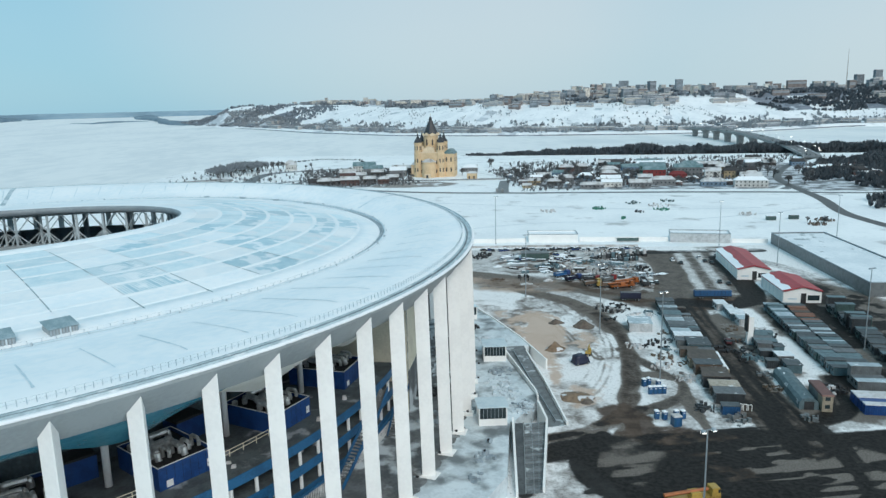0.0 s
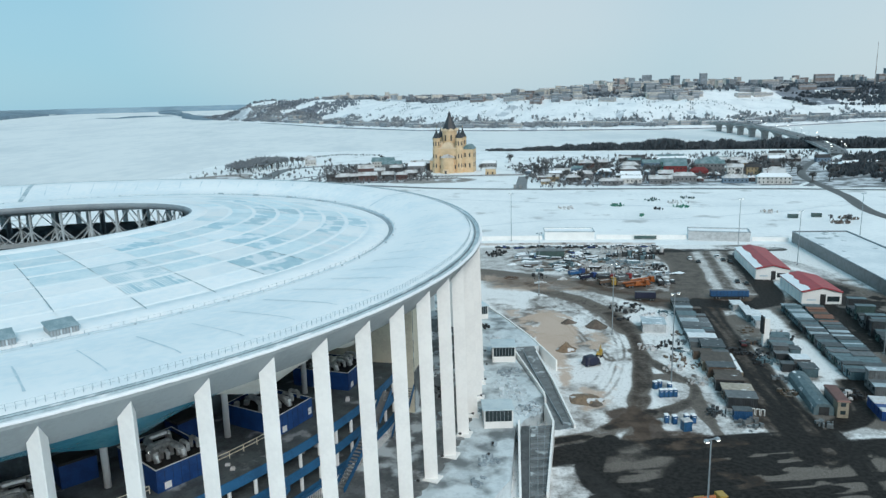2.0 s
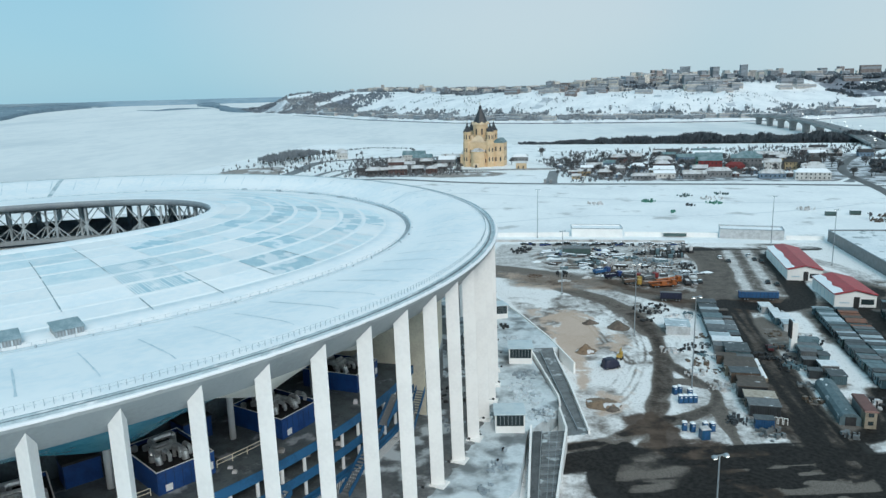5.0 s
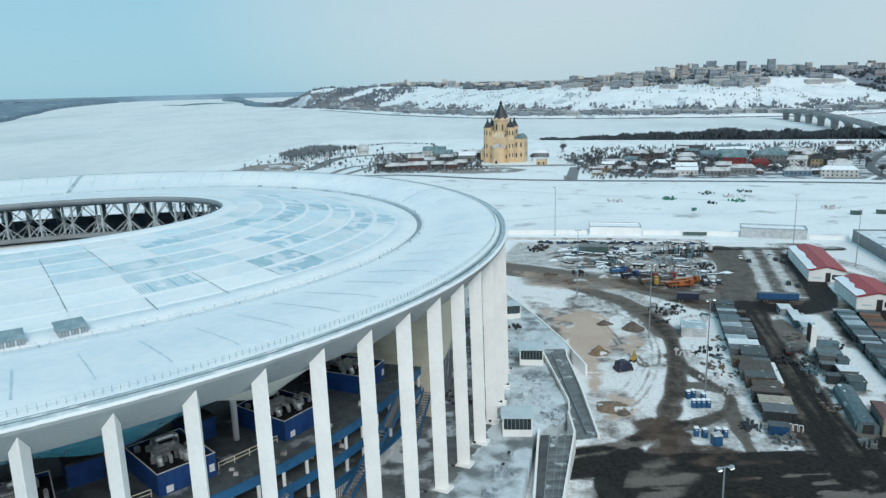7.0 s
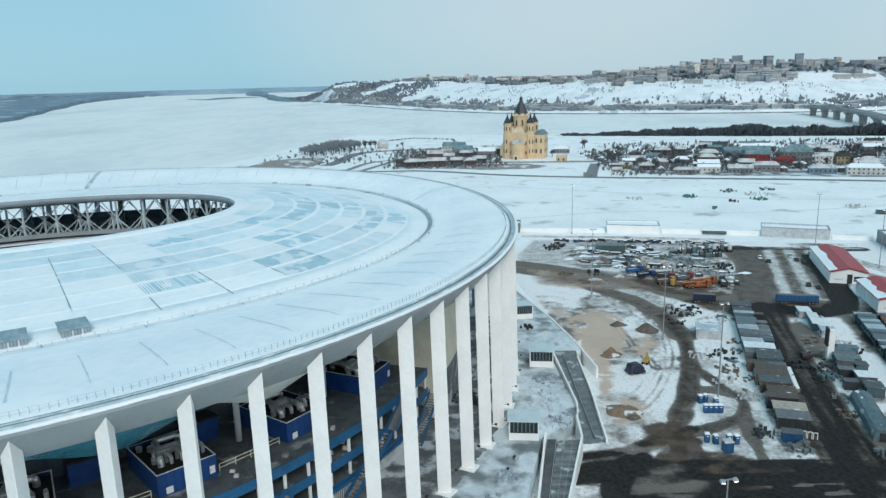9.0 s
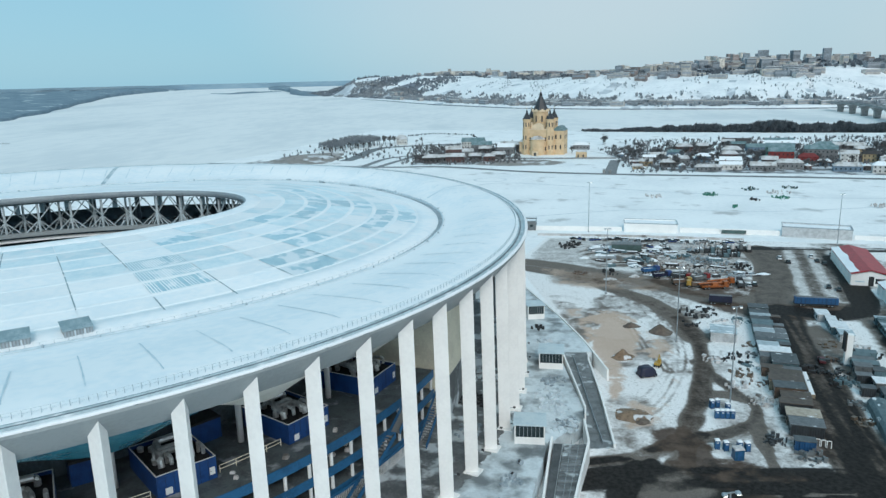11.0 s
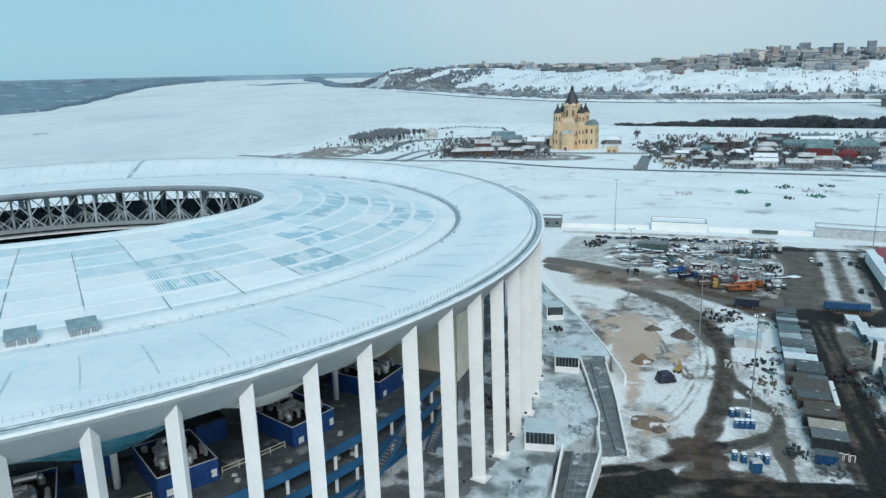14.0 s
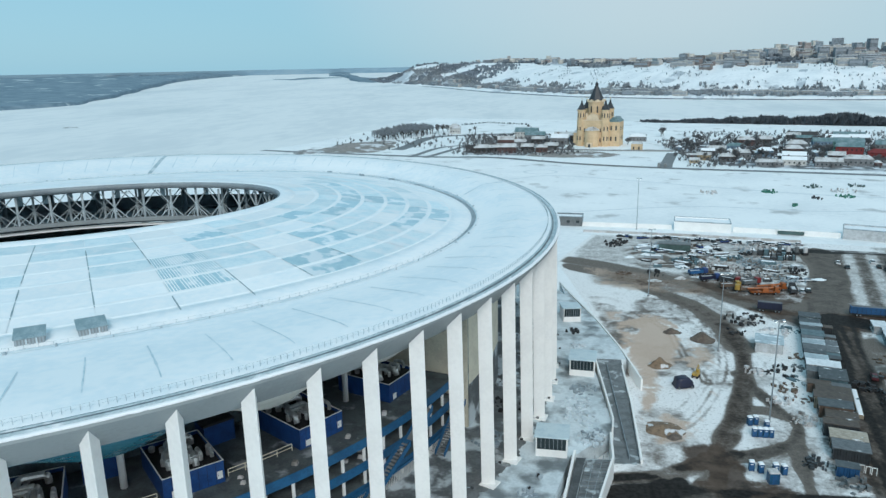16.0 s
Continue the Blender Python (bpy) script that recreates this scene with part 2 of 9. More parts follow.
BANK = [(-1100, 3700), (-760, 3420), (-480, 2990), (-285, 2687), (-40, 2150), (207, 1770), (410, 1620), (730, 1490), (1000, 1440), (1400, 1600), (1700, 1530), (2300, 1300), (3000, 1100)]


def bank_at(s):
    s = max(0, min(s, len(BANK) - 1.0001))
    i = int(s)
    a, b = Vector(BANK[i]), Vector(BANK[i + 1])
    return a.lerp(b, s - i)


def hill_height(s, d):
    """Height over the river at s along the bank and d behind it."""
    crest = 80 + 4 * math.sin(s * 0.9 + 1.2) + 6.5 * max(0, s - 7)
    lead = min(1, max(0.0, (s - 0.75) / 0.75))
    crest *= lead * lead * (3 - 2 * lead)
    d *= 1 + 1.3 * max(0, min(1, (3.4 - s) / 1.2))
    prof = ((0, -6.5), (12, 1), (70, 3), (120, 6), (200, 28), (300, 52), (420, 0.90 * crest), (560, crest), (1100, crest + 5), (2200, crest - 30))
    for (d0, h0), (d1, h1) in zip(prof, prof[1:]):
        if d <= d1:
            f = (d - d0) / (d1 - d0)
            f = f * f * (3 - 2 * f) if d0 >= 120 else f
            h = h0 + (h1 - h0) * f
            break
    else:
        h = prof[-1][1]
    if d > 60:
        h *= max(0.05, lead)
        h += min(1, (d - 60) / 150) * 9 * (noise.noise((s * 2.3, d * 0.006, 0.3)) + 0.5 * noise.noise((s * 7, d * 0.015, 4.1)))
    return h


def hill_point(s, d):
    p = bank_at(s)
    q = (bank_at(s + 0.4) - bank_at(s - 0.4)).normalized()
    p = p + Vector((-q.y, q.x)) * d
    return Vector((p.x, p.y, hill_height(s, d)))


verts, faces = [], []
ns, ds = 180, [0, 6, 12, 40, 70, 95, 120, 145, 170, 200, 230, 265, 300, 340, 380, 420, 470, 520, 560, 640, 760, 900, 1100, 1500, 2200]
for i in range(ns + 1):
    for d in ds:
        verts.append(tuple(hill_point(i / ns * (len(BANK) - 1), d)))
w = len(ds)
for i in range(ns):
    for k in range(w - 1):
        a = i * w + k
        faces.append((a, a + w, a + w + 1, a + 1))
M["hill_snow"] = material("hill_snow", (0.88, 0.89, 0.90), (0.76, 0.78, 0.80), 60, 8, 0.85, third=(0.50, 0.53, 0.56), third_at=(0.60, 0.70), third_size=45)
M["wood_floor"] = material("wood_floor", (0.15, 0.17, 0.20), (0.24, 0.26, 0.30), 25, 4, 0.9, third=(0.62, 0.65, 0.69), third_at=(0.56, 0.68), third_size=40)
M["frost_floor"] = material("frost_floor", (0.52, 0.56, 0.60), (0.42, 0.46, 0.50), 25, 4, 0.9, third=(0.72, 0.75, 0.78), third_at=(0.5, 0.62), third_size=35)
hill = rawmesh("hill", verts, faces, "hill_snow", None, "long snowy hillside on the far river bank with scrub", "structure", True)

for name in ("wood_floor", "frost_floor"):
    hill.data.materials.append(M[name])
for i in range(ns):
    for k in range(w - 1):
        s, d = (i + 0.5) / ns * (len(BANK) - 1), (ds[k] + ds[k + 1]) / 2
        q = noise.noise((s * 3.3, d * 0.011, 5.0))
        if (s > 8.95 and 230 < d < 640 and q > -0.15) or (3.4 < s <= 8.95 and 400 < d < 1100 and q > 0.05) or (0.8 < s < 1.55 and 5 < d < 330) or (2.1 < s < 3.0 and 20 < d < 200 and q > 0):
            hill.data.polygons[i * (w - 1) + k].material_index = 1
        elif (40 < d < 125) or d > 430 or (q > 0.42 and d < 300):
            hill.data.polygons[i * (w - 1) + k].material_index = 2

# low wooded far shores, the blue of distance haze painted into their colours
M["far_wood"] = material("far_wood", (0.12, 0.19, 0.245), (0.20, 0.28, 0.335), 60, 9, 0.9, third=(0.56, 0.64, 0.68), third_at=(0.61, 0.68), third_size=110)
M["far_haze_tint"] = material("far_haze_tint", (0.20, 0.32, 0.41), (0.27, 0.39, 0.47), 400, 60, 0.95, stretch=(1, 1, 6))


def far_shore(name, line, depth, h, label, mat="far_wood"):
    """Wooded land behind a shore line: its front edge, then its crowns rising with the plain."""
    verts, faces = [], []
    steps = [0, 6, 12, 60, 150, 300, 500, 800, 1200, 1700, 2300, 3000]
    steps = [d for d in steps if d <= depth]
    m = len(steps)
    pts = []
    for (x0, y0), (x1, y1) in zip(line, line[1:]):
        k = max(1, int(math.hypot(x1 - x0, y1 - y0) / 60))
        pts += [(x0 + (x1 - x0) * i / k, y0 + (y1 - y0) * i / k) for i in range(k)]
    pts.append(line[-1])
    for j, (x, y) in enumerate(pts):
        tip = min(1.0, j / 5.0, (len(pts) - 1 - j) / 5.0)
        a = Vector((x, y)) + Vector((noise.noise((x * 0.004, y * 0.004, 2)), noise.noise((x * 0.004, y * 0.004, 9)))) * 35
        dirn = (a - HOME).normalized()
        for i, d in enumerate(steps):
            p = a + dirn * d
            r = min((p - HOME).length, 4840)
            p = HOME + dirn * r
            z = plain_z(r)
            rise = max(0, (r - 2300) / 2500) * 9
            z += -0.8 if i == 0 else (h * 0.6 if i == 1 else h + rise + 5 * noise.noise((p.x * 0.012, p.y * 0.012, 1))) * tip
            verts.append((p.x, p.y, z))
    for i in range(len(pts) - 1):
        for k in range(m - 1):
            q = i * m + k
            faces.append((q, q + 1, q + m + 1, q + m))
    return rawmesh(name, verts, faces, mat, None, label, "structure", True)


def by_bearing(az, d):
    """A place d metres off in the direction az degrees left of north."""
    a = radians(90 + az)
    return HOME.x + d * math.cos(a), HOME.y + d * math.sin(a)


far_shore("backdrop", [(-3600, 700), (-2300, 930), (-1700, 1180), (-1170, 1445), (-1141, 1528), (-1133, 1700), (-1320, 2170), (-1505, 2675), (-1702, 3230), (-1794, 3647), (-1761, 4052), (-1694, 4268)], 3000, 8, "low wooded far bank with winter haze painted in")
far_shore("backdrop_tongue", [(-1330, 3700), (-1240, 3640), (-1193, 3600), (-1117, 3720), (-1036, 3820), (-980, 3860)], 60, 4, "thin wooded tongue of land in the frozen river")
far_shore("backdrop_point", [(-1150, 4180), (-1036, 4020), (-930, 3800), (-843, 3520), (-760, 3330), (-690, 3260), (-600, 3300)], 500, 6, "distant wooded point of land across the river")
# skyline of the plain, its haze painted into the colour
verts, faces = [], []
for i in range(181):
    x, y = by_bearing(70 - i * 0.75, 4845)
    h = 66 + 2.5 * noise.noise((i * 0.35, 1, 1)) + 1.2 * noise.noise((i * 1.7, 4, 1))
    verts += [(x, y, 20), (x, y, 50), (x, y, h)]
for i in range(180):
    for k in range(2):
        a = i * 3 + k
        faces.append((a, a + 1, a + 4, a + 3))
rawmesh("backdrop_skyline", verts, faces, "far_haze_tint", None, "forest skyline of the far plain, haze in its colour", "structure")

# ---- stadium ----
CX, CY, RIM, RIM_Z = -3.2, 2.0, 147.0, 45.0
PODIUM = 4.5
BAYS = 88
BAY = math.tau / BAYS
COL0 = radians(-44.79)


def walk_r(a):
    """Radius of the maintenance walk that parts the outer ring from the glazed inner roof."""
    b = a - 0.60
    return (abs(math.cos(b) / 124.6) ** 2.2 + abs(math.sin(b) / 104.4) ** 2.2) ** (-1 / 2.2)


def eye_r(a):
    """Radius of the oval opening over the pitch."""
    b = a - 0.510
    return (abs(math.cos(b) / 66.4) ** 2.05 + abs(math.sin(b) / 42.9) ** 2.05) ** (-1 / 2.05)


def polar(r, a, z):
    return (CX + r * math.cos(a), CY + r * math.sin(a), z)


def loft(name, rings, mat, parent, label="", n=352, a0=0.0, a1=math.tau, smooth=True, kind=""):
    """A surface through rings; each ring is (radius or function of the angle, height or function)."""
    full = abs(a1 - a0 - math.tau) < 1e-6
    cols = n if full else n + 1
    verts, faces = [], []
    for r, z in rings:
        for i in range(cols):
            a = a0 + (a1 - a0) * i / n
            verts.append(polar(r(a) if callable(r) else r, a, z(a) if callable(z) else z))
    for k in range(len(rings) - 1):
        for i in range(n):
            j = (i + 1) % cols
            faces.append((k * cols + i, k * cols + j, (k + 1) * cols + j, (k + 1) * cols + i))
    return rawmesh(name, verts, faces, mat, parent, label, kind, smooth)


def blend(f):
    return lambda a: walk_r(a) + (eye_r(a) - walk_r(a)) * f


def inner_z(f):
    return 41.7 + 6.1 * f + 1.0 * math.sin(math.pi * f)


def outer_z(r, a):
    """Height of the outer roof ring, which dips from the rim to the walk."""
    w = walk_r(a) + 2.6
    if r <= 136:
        f = (r - w) / (136 - w)
        return 42.0 + 3.7 * f
    return 45.7 + 0.4 * min(1, (r - 136) / 7.3)


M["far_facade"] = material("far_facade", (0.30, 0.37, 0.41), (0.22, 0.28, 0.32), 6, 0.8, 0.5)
M["truss_paint"] = material("truss_paint", (0.50, 0.57, 0.60), (0.40, 0.47, 0.50), 3, 0.5, 0.6, vary=0.12)
stadium = thing("stadium", "round white stadium with snow-covered ring roof and tall triangular columns", "stadium")
loft("outer_roof", [(144.7, 45.8), (143.3, 46.1), (136, 45.7), (lambda a: (walk_r(a) + 138.6) / 2, 43.85), (lambda a: walk_r(a) + 2.6, 42.0), (lambda a: walk_r(a) + 1.5, 42.15), (lambda a: walk_r(a) + 1.3, 41.4)], "roof_snow", stadium, "smooth outer roof ring under fresh snow")
ragged = lambda a: noise.noise((math.cos(a) * 90, math.sin(a) * 90, 2)) + 0.6 * noise.noise((math.cos(a) * 260, math.sin(a) * 260, 5))
loft("rim_lip", [(147.0, lambda a: 45.27 + 0.10 * ragged(a)), (lambda a: 147.1 + 0.05 * ragged(a), 45.45), (146.8, lambda a: 45.65 + 0.08 * ragged(a)), (lambda a: 146.15 + 0.10 * ragged(a), 45.66), (146.1, 45.3)], "snow", stadium, "snow-capped rim edge", n=1400)
loft("gutter", [(146.3, 45.4), (145.05, 45.35), (144.95, 45.72), (144.7, 45.78), (144.6, 45.2)], "rim_gutter", stadium, "grey metal gutter walk behind the rim")
loft("gutter_line", [(145.02, 45.6), (145.3, 45.6), (145.3, 45.38), (145.02, 45.38)], "gutter_dark", stadium, "dark seam of the rim gutter", smooth=False)
loft("rim_edge", [(146.3, 45.3), (146.26, 45.98), (146.38, 45.98), (146.4, 45.6)], "rim_gutter", stadium, "grey inner edge of the rim", smooth=False)
loft("fascia", [(147.04, 45.3), (146.95, 44.85), (142.6, 40.0), (142.3, 39.9)], "fascia", stadium, "sloping pale metal fascia under the rim", smooth=False)
loft("soffit", [(142.3, 39.9), (138, 40.3), (132, 40.8), (124, 40.8), (119, 40.6)], "teal_soffit", stadium, "teal underside of the roof")
loft("walk_kerb", [(lambda a: walk_r(a) + 1.38, 41.55), (lambda a: walk_r(a) + 1.36, 42.26), (lambda a: walk_r(a) + 1.66, 42.28), (lambda a: walk_r(a) + 1.70, 42.05)], "seam", stadium, "dark steel kerb along the roof walk")
loft("maintenance_walk", [(lambda a: walk_r(a) + 1.4, 41.6), (lambda a: walk_r(a) - 0.9, 41.6)], "gutter", stadium)
loft("opening_edge", [(blend(1.0), inner_z(1) + 0.02), (lambda a: eye_r(a) - 0.5, inner_z(1) - 0.1), (lambda a: eye_r(a) - 0.5, inner_z(1) - 1.9), (lambda a: eye_r(a) + 0.6, inner_z(1) - 2.1)], "eye_band", stadium, "grey band round the oval roof opening")
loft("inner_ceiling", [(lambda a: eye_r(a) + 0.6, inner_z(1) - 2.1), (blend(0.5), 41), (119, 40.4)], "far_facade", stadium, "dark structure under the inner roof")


def column_mesh():
    """A three-sided hollow-looking pillar with its ridge outwards, its head cut by the fascia's slope."""
    bm = bmesh.new()
    ridge, back, half = 146.35, 143.85, 1.20
    z0, out = PODIUM, 0.7
    pl = [(ridge + out, 0), (back + out, half), (back + out, -half)]
    lowv = [bm.verts.new((x, y, z0)) for x, y in pl]
    hi = [bm.verts.new((ridge, 0, 44.35)), bm.verts.new((back, half, 41.6)), bm.verts.new((back, -half, 41.6))]
    for i in range(3):
        j = (i + 1) % 3
        bm.faces.new((lowv[i], lowv[j], hi[j], hi[i]))
    bm.faces.new(hi)
    bm.faces.new(lowv[::-1])
    bmesh.ops.recalc_face_normals(bm, faces=bm.faces)
    bmesh.ops.bevel(bm, geom=[e for e in bm.edges if abs(e.verts[0].co.z - e.verts[1].co.z) > 20], offset=0.06, segments=1, affect="EDGES")
    me = bpy.data.meshes.new("column")
    bm.to_mesh(me)
    bm.free()
    me.materials.append(M["white_panel"])
    return me


col_me = column_mesh()
bm = bmesh.new()
box(bm, 144.1, -1.55, PODIUM - 0.05, 147.5, 1.55, PODIUM + 0.3, (0.1, 0.1))
foot_me = bpy.data.meshes.new("plinth")
bm.to_mesh(foot_me)
bm.free()
foot_me.materials.append(M["white_panel"])
for k in range(BAYS):
    m = pose(CX, CY, 0, 0, 0, math.degrees(COL0 + k * BAY))
    c = shared("column", col_me, stadium, m)
    shared("plinth", foot_me, c)

# small floodlights on arms low on the columns
for k in range(-9, 16):
    a = COL0 + k * BAY
    p = Vector(polar(147.0, a, 9.6))
    out = Vector((math.cos(a), math.sin(a), 0))
    side = Vector((-math.sin(a), math.cos(a), 0))
    t = thing("column_lamp", "small dark floodlight on a bracket low on the column", "lamp", "column floodlights")
    part("arm", rod(bmesh.new(), p - out * 0.3, p + out * 0.7 + side * 0.6, 0.06, 0.06, 5), "gutter", t)
    part("lamp_head", rod(bmesh.new(), p + out * 0.5 + side * 0.6, p + out * 1.0 + side * 0.6, 0.22, 0.28, 8), "black_top", t)

# inner roof: ribs and panels between the walk and the oval opening
SECTORS = 48
SECTOR = math.tau / SECTORS
SEC0 = radians(-58.5)
BANDS = (0.11, 0.213, 0.328, 0.442, 0.563, 0.684, 0.805, 0.926)


def sector_angle(k):
    """Where the radial joint k meets the walk; the joints fan out with the oval."""
    return SEC0 + k * SECTOR + radians(-0.25 + 4.95 * math.sin(math.tau * k / SECTORS))



def roof_at(a, f, lift=0.0):
    """A point of the inner roof: a round the walk, f from the walk (0) to the opening (1)."""
    w = Vector((walk_r(a) * math.cos(a), walk_r(a) * math.sin(a)))
    u = a - 0.510
    c, s = math.cos(u), math.sin(u)
    e = Vector((66.4 * math.copysign(abs(c) ** (2 / 2.05), c), 42.9 * math.copysign(abs(s) ** (2 / 2.05), s)))
    e.rotate(Matrix.Rotation(0.510, 2))
    p = w.lerp(e, f)
    return (CX + p.x, CY + p.y, inner_z(f) + lift)


def roof_sheet(name, fs, lifts, mat, label="", n=240, smooth=True):
    verts = [roof_at(i * math.tau / n, f, z) for f, z in zip(fs, lifts) for i in range(n)]
    faces = [(k * n + i, k * n + (i + 1) % n, (k + 1) * n + (i + 1) % n, (k + 1) * n + i) for k in range(len(fs) - 1) for i in range(n)]
    return rawmesh(name, verts, faces, mat, stadium, label, "", smooth)


roof_sheet("inner_roof", [k / 16 for k in range(17)], [-0.06] * 17, "roof_snow", "translucent inner roof under patchy snow")
roof_sheet("snow_ledge", [0.004, 0.02, 0.06, 0.098, 0.1], [-0.1, 0.35, 0.12, 0.05, -0.1], "roof_snow", "snow drift along the walk")
roof_sheet("snow_ledge", [0.92, 0.922, 0.97, 0.995, 1.0], [-0.1, 0.06, 0.1, 0.18, 0.0], "roof_snow", "snow drift along the opening")
for f in BANDS[1:-1]:
    roof_sheet("rib", [f - 0.014, f - 0.009, f, f + 0.009, f + 0.014], [-0.05, 0.06, 0.10, 0.06, -0.05], "roof_snow", "snow-covered curved roof rib")

# what the snow has left bare: sector -> kinds of its seven bands (s snow, t thin, c clear, l striped)
BARE = {1: "ssstttts", 2: "slllsss", 3: "sstttcs", 4: "ccssttts", 5: "ttccsts", 6: "tttttcs", 7: "scstctt", 8: "ccttcts", 9: "ttcccts", 10: "ssttcts", 11: "stttttt", 12: "ssttcts", 13: "sttttss", 14: "ssttsss", 0: "ssssstt", 47: "ssstsst", 46: "ssstsss"}
kinds = {"s": "roof_panel_snow", "t": "roof_panel_thin", "c": "roof_panel_clear", "l": "roof_panel_clear"}
panel_random = random.Random(5)


def roof_panel(k, b, kind):
    a0, f0, f1 = sector_angle(k), BANDS[b], BANDS[b + 1]
    span = sector_angle(k + 1) - a0
    gap = span * 0.006
    n = 4
    verts, faces = [], []
    for f, z in ((f0, -0.1), (f0 + 0.004, 0.03), ((f0 + f1) / 2, 0.045), (f1 - 0.004, 0.03), (f1, -0.1)):
        for i in range(n + 1):
            verts.append(roof_at(a0 + gap + (span - 2 * gap) * i / n, f, z))
    for r in range(4):
        for i in range(n):
            q = r * (n + 1) + i
            faces.append((q, q + 1, q + n + 2, q + n + 1))
    ob = rawmesh("roof_panel", verts, faces, kinds[kind], stadium)
    if kind == "l":
        vs, fs = [], []
        m = 22
        for j in range(m):
            if panel_random.random() < 0.08:
                continue
            s0 = a0 + gap + (span - 2 * gap) * (j + 0.25) / m
            s1 = s0 + span / m * (0.30 + 0.15 * panel_random.random())
            g0, g1 = f0 + (f1 - f0) * (0.03 + 0.07 * panel_random.random()), f1 - (f1 - f0) * (0.03 + 0.08 * panel_random.random())
            q = len(vs)
            vs += [roof_at(s0, g0, 0.05), roof_at(s1, g0, 0.05), roof_at(s1, g1, 0.06), roof_at(s0, g1, 0.06), roof_at(s0 + 0.001, g0 + 0.004, 0.12), roof_at(s1 - 0.001, g0 + 0.004, 0.12), roof_at(s1 - 0.001, g1 - 0.004, 0.13), roof_at(s0 + 0.001, g1 - 0.004, 0.13)]
            fs += [(q + 4, q + 5, q + 6, q + 7), (q, q + 1, q + 5, q + 4), (q + 1, q + 2, q + 6, q + 5), (q + 2, q + 3, q + 7, q + 6), (q + 3, q, q + 4, q + 7)]
        rawmesh("snow_strip", vs, fs, "roof_snow", ob, "strips of snow left between glazing bars", "stuff")


for k in range(SECTORS):
    for b in range(7):
        roof_panel(k, b, BARE.get(k, "sssssss")[b])

# dark glazing seams that the snow has left open
for k, f0, f1 in ((-3, 0.2, 0.8), (-2, 0.2, 0.85), (-1, 0.22, 0.6), (0, 0.2, 0.42), (0, 0.48, 0.9), (1, 0.2, 0.5), (1, 0.53, 0.76), (2, 0.08, 0.19), (2, 0.5, 0.86), (3, 0.08, 0.33), (4, 0.12, 0.24), (5, 0.18, 0.3)):
    a = sector_angle(k)
    vs, fs = [], []
    for i in range(9):
        f = f0 + (f1 - f0) * i / 8
        w = 0.0009 + 0.0008 * panel_random.random()
        vs += [roof_at(a - w, f, 0.085), roof_at(a + w, f, 0.085)]
    for i in range(8):
        fs.append((2 * i, 2 * i + 2, 2 * i + 3, 2 * i + 1))
    rawmesh("glazing_seam", vs, fs, "cabin_roof", stadium)

# seams of the outer ring, one a bay, square to the oval walk
def seam_lean(a):
    return radians(0.5 + 2.2 * math.sin(2 * (a + radians(55.6))))


for k in range(BAYS):
    a = COL0 + k * BAY
    verts, faces = [], []
    w = 0.14 + 0.10 * panel_random.random()
    r0, r1 = max(walk_r(a) + 9, 117.5) + 2.5 * panel_random.random(), 139.4 - 1.5 * panel_random.random()
    for i in range(9):
        f = i / 8
        r = r0 + (r1 - r0) * f
        b = a + seam_lean(a) * (1 - f)
        z = outer_z(r, b)
        ww = w * (0.55 + 0.45 * abs(noise.noise((r * 0.3, k * 3.1, 1)) * 2))
        for s in (-1, 1):
            x, y, _ = polar(r, b, 0)
            verts.append((x - math.sin(b) * ww * s, y + math.cos(b) * ww * s, z + 0.05))
    for i in range(8):
        faces.append((2 * i, 2 * i + 2, 2 * i + 3, 2 * i + 1))
    rawmesh("seam", verts, faces, "seam", stadium)


def ring_rail(name, radius, z, step, high, label, a0=0.0, a1=math.tau, post=0.045):
    """Posts and two rails along a ring."""
    bm = bmesh.new()
    a = a0
    prev = None
    while a <= a1 + 1e-6:
        r = radius(a) if callable(radius) else radius
        p = Vector(polar(r, a, z))
        rod(bm, p, p + Vector((0, 0, high)), post, post, 4)
        if prev:
            for h in (high, high * 0.5):
                rod(bm, prev + Vector((0, 0, h)), p + Vector((0, 0, h)), 0.015, 0.015, 3)
        prev = p
        a += step / r
    return part(name, bm, "rail_pale", stadium, label, "stuff")


ring_rail("rim_railing", 143.9, 45.95, 1.05, 0.85, "thin steel railing along the roof rim", post=0.045)
ring_rail("walk_railing", lambda a: walk_r(a) + 0.9, 41.6, 2.2, 1.15, "thin steel railing along the roof walk")

# broad snow-free joints across the ring
for ang, half, mat in ((105.2, 0.9, "rim_gutter"), (-120.0, 0.9, "rim_gutter"), (26.5, 0.45, "seam")):
    a = radians(ang)
    vs, fs = [], []
    for i in range(12):
        r = walk_r(a) + 4 + (143.5 - walk_r(a) - 4) * i / 11
        z = outer_z(r, a)
        for s in (-half, half):
            x, y, _ = polar(r, a, 0)
            vs.append((x - math.sin(a) * s, y + math.cos(a) * s, z + 0.07))
    for i in range(11):
        fs.append((2 * i, 2 * i + 2, 2 * i + 3, 2 * i + 1))
    rawmesh("expansion_joint", vs, fs, mat, stadium, "broad grey joint across the roof ring")

# rim snow guards: a row of low boxes on the walk side
bm = bmesh.new()
for k in range(80):
    a = k / 80 * math.tau + panel_random.uniform(-0.01, 0.01)
    x, y, z = polar(walk_r(a) + 2.0, a, 41.9)
    w = panel_random.uniform(0.12, 0.34)
    box(bm, x - w, y - w, z, x + w, y + w, z + panel_random.uniform(0.3, 0.8), (0.1, 0.1))
part("walk_fitting_row", bm, "rail_pale", stadium, "small grey roof fittings beside the walk", "stuff")


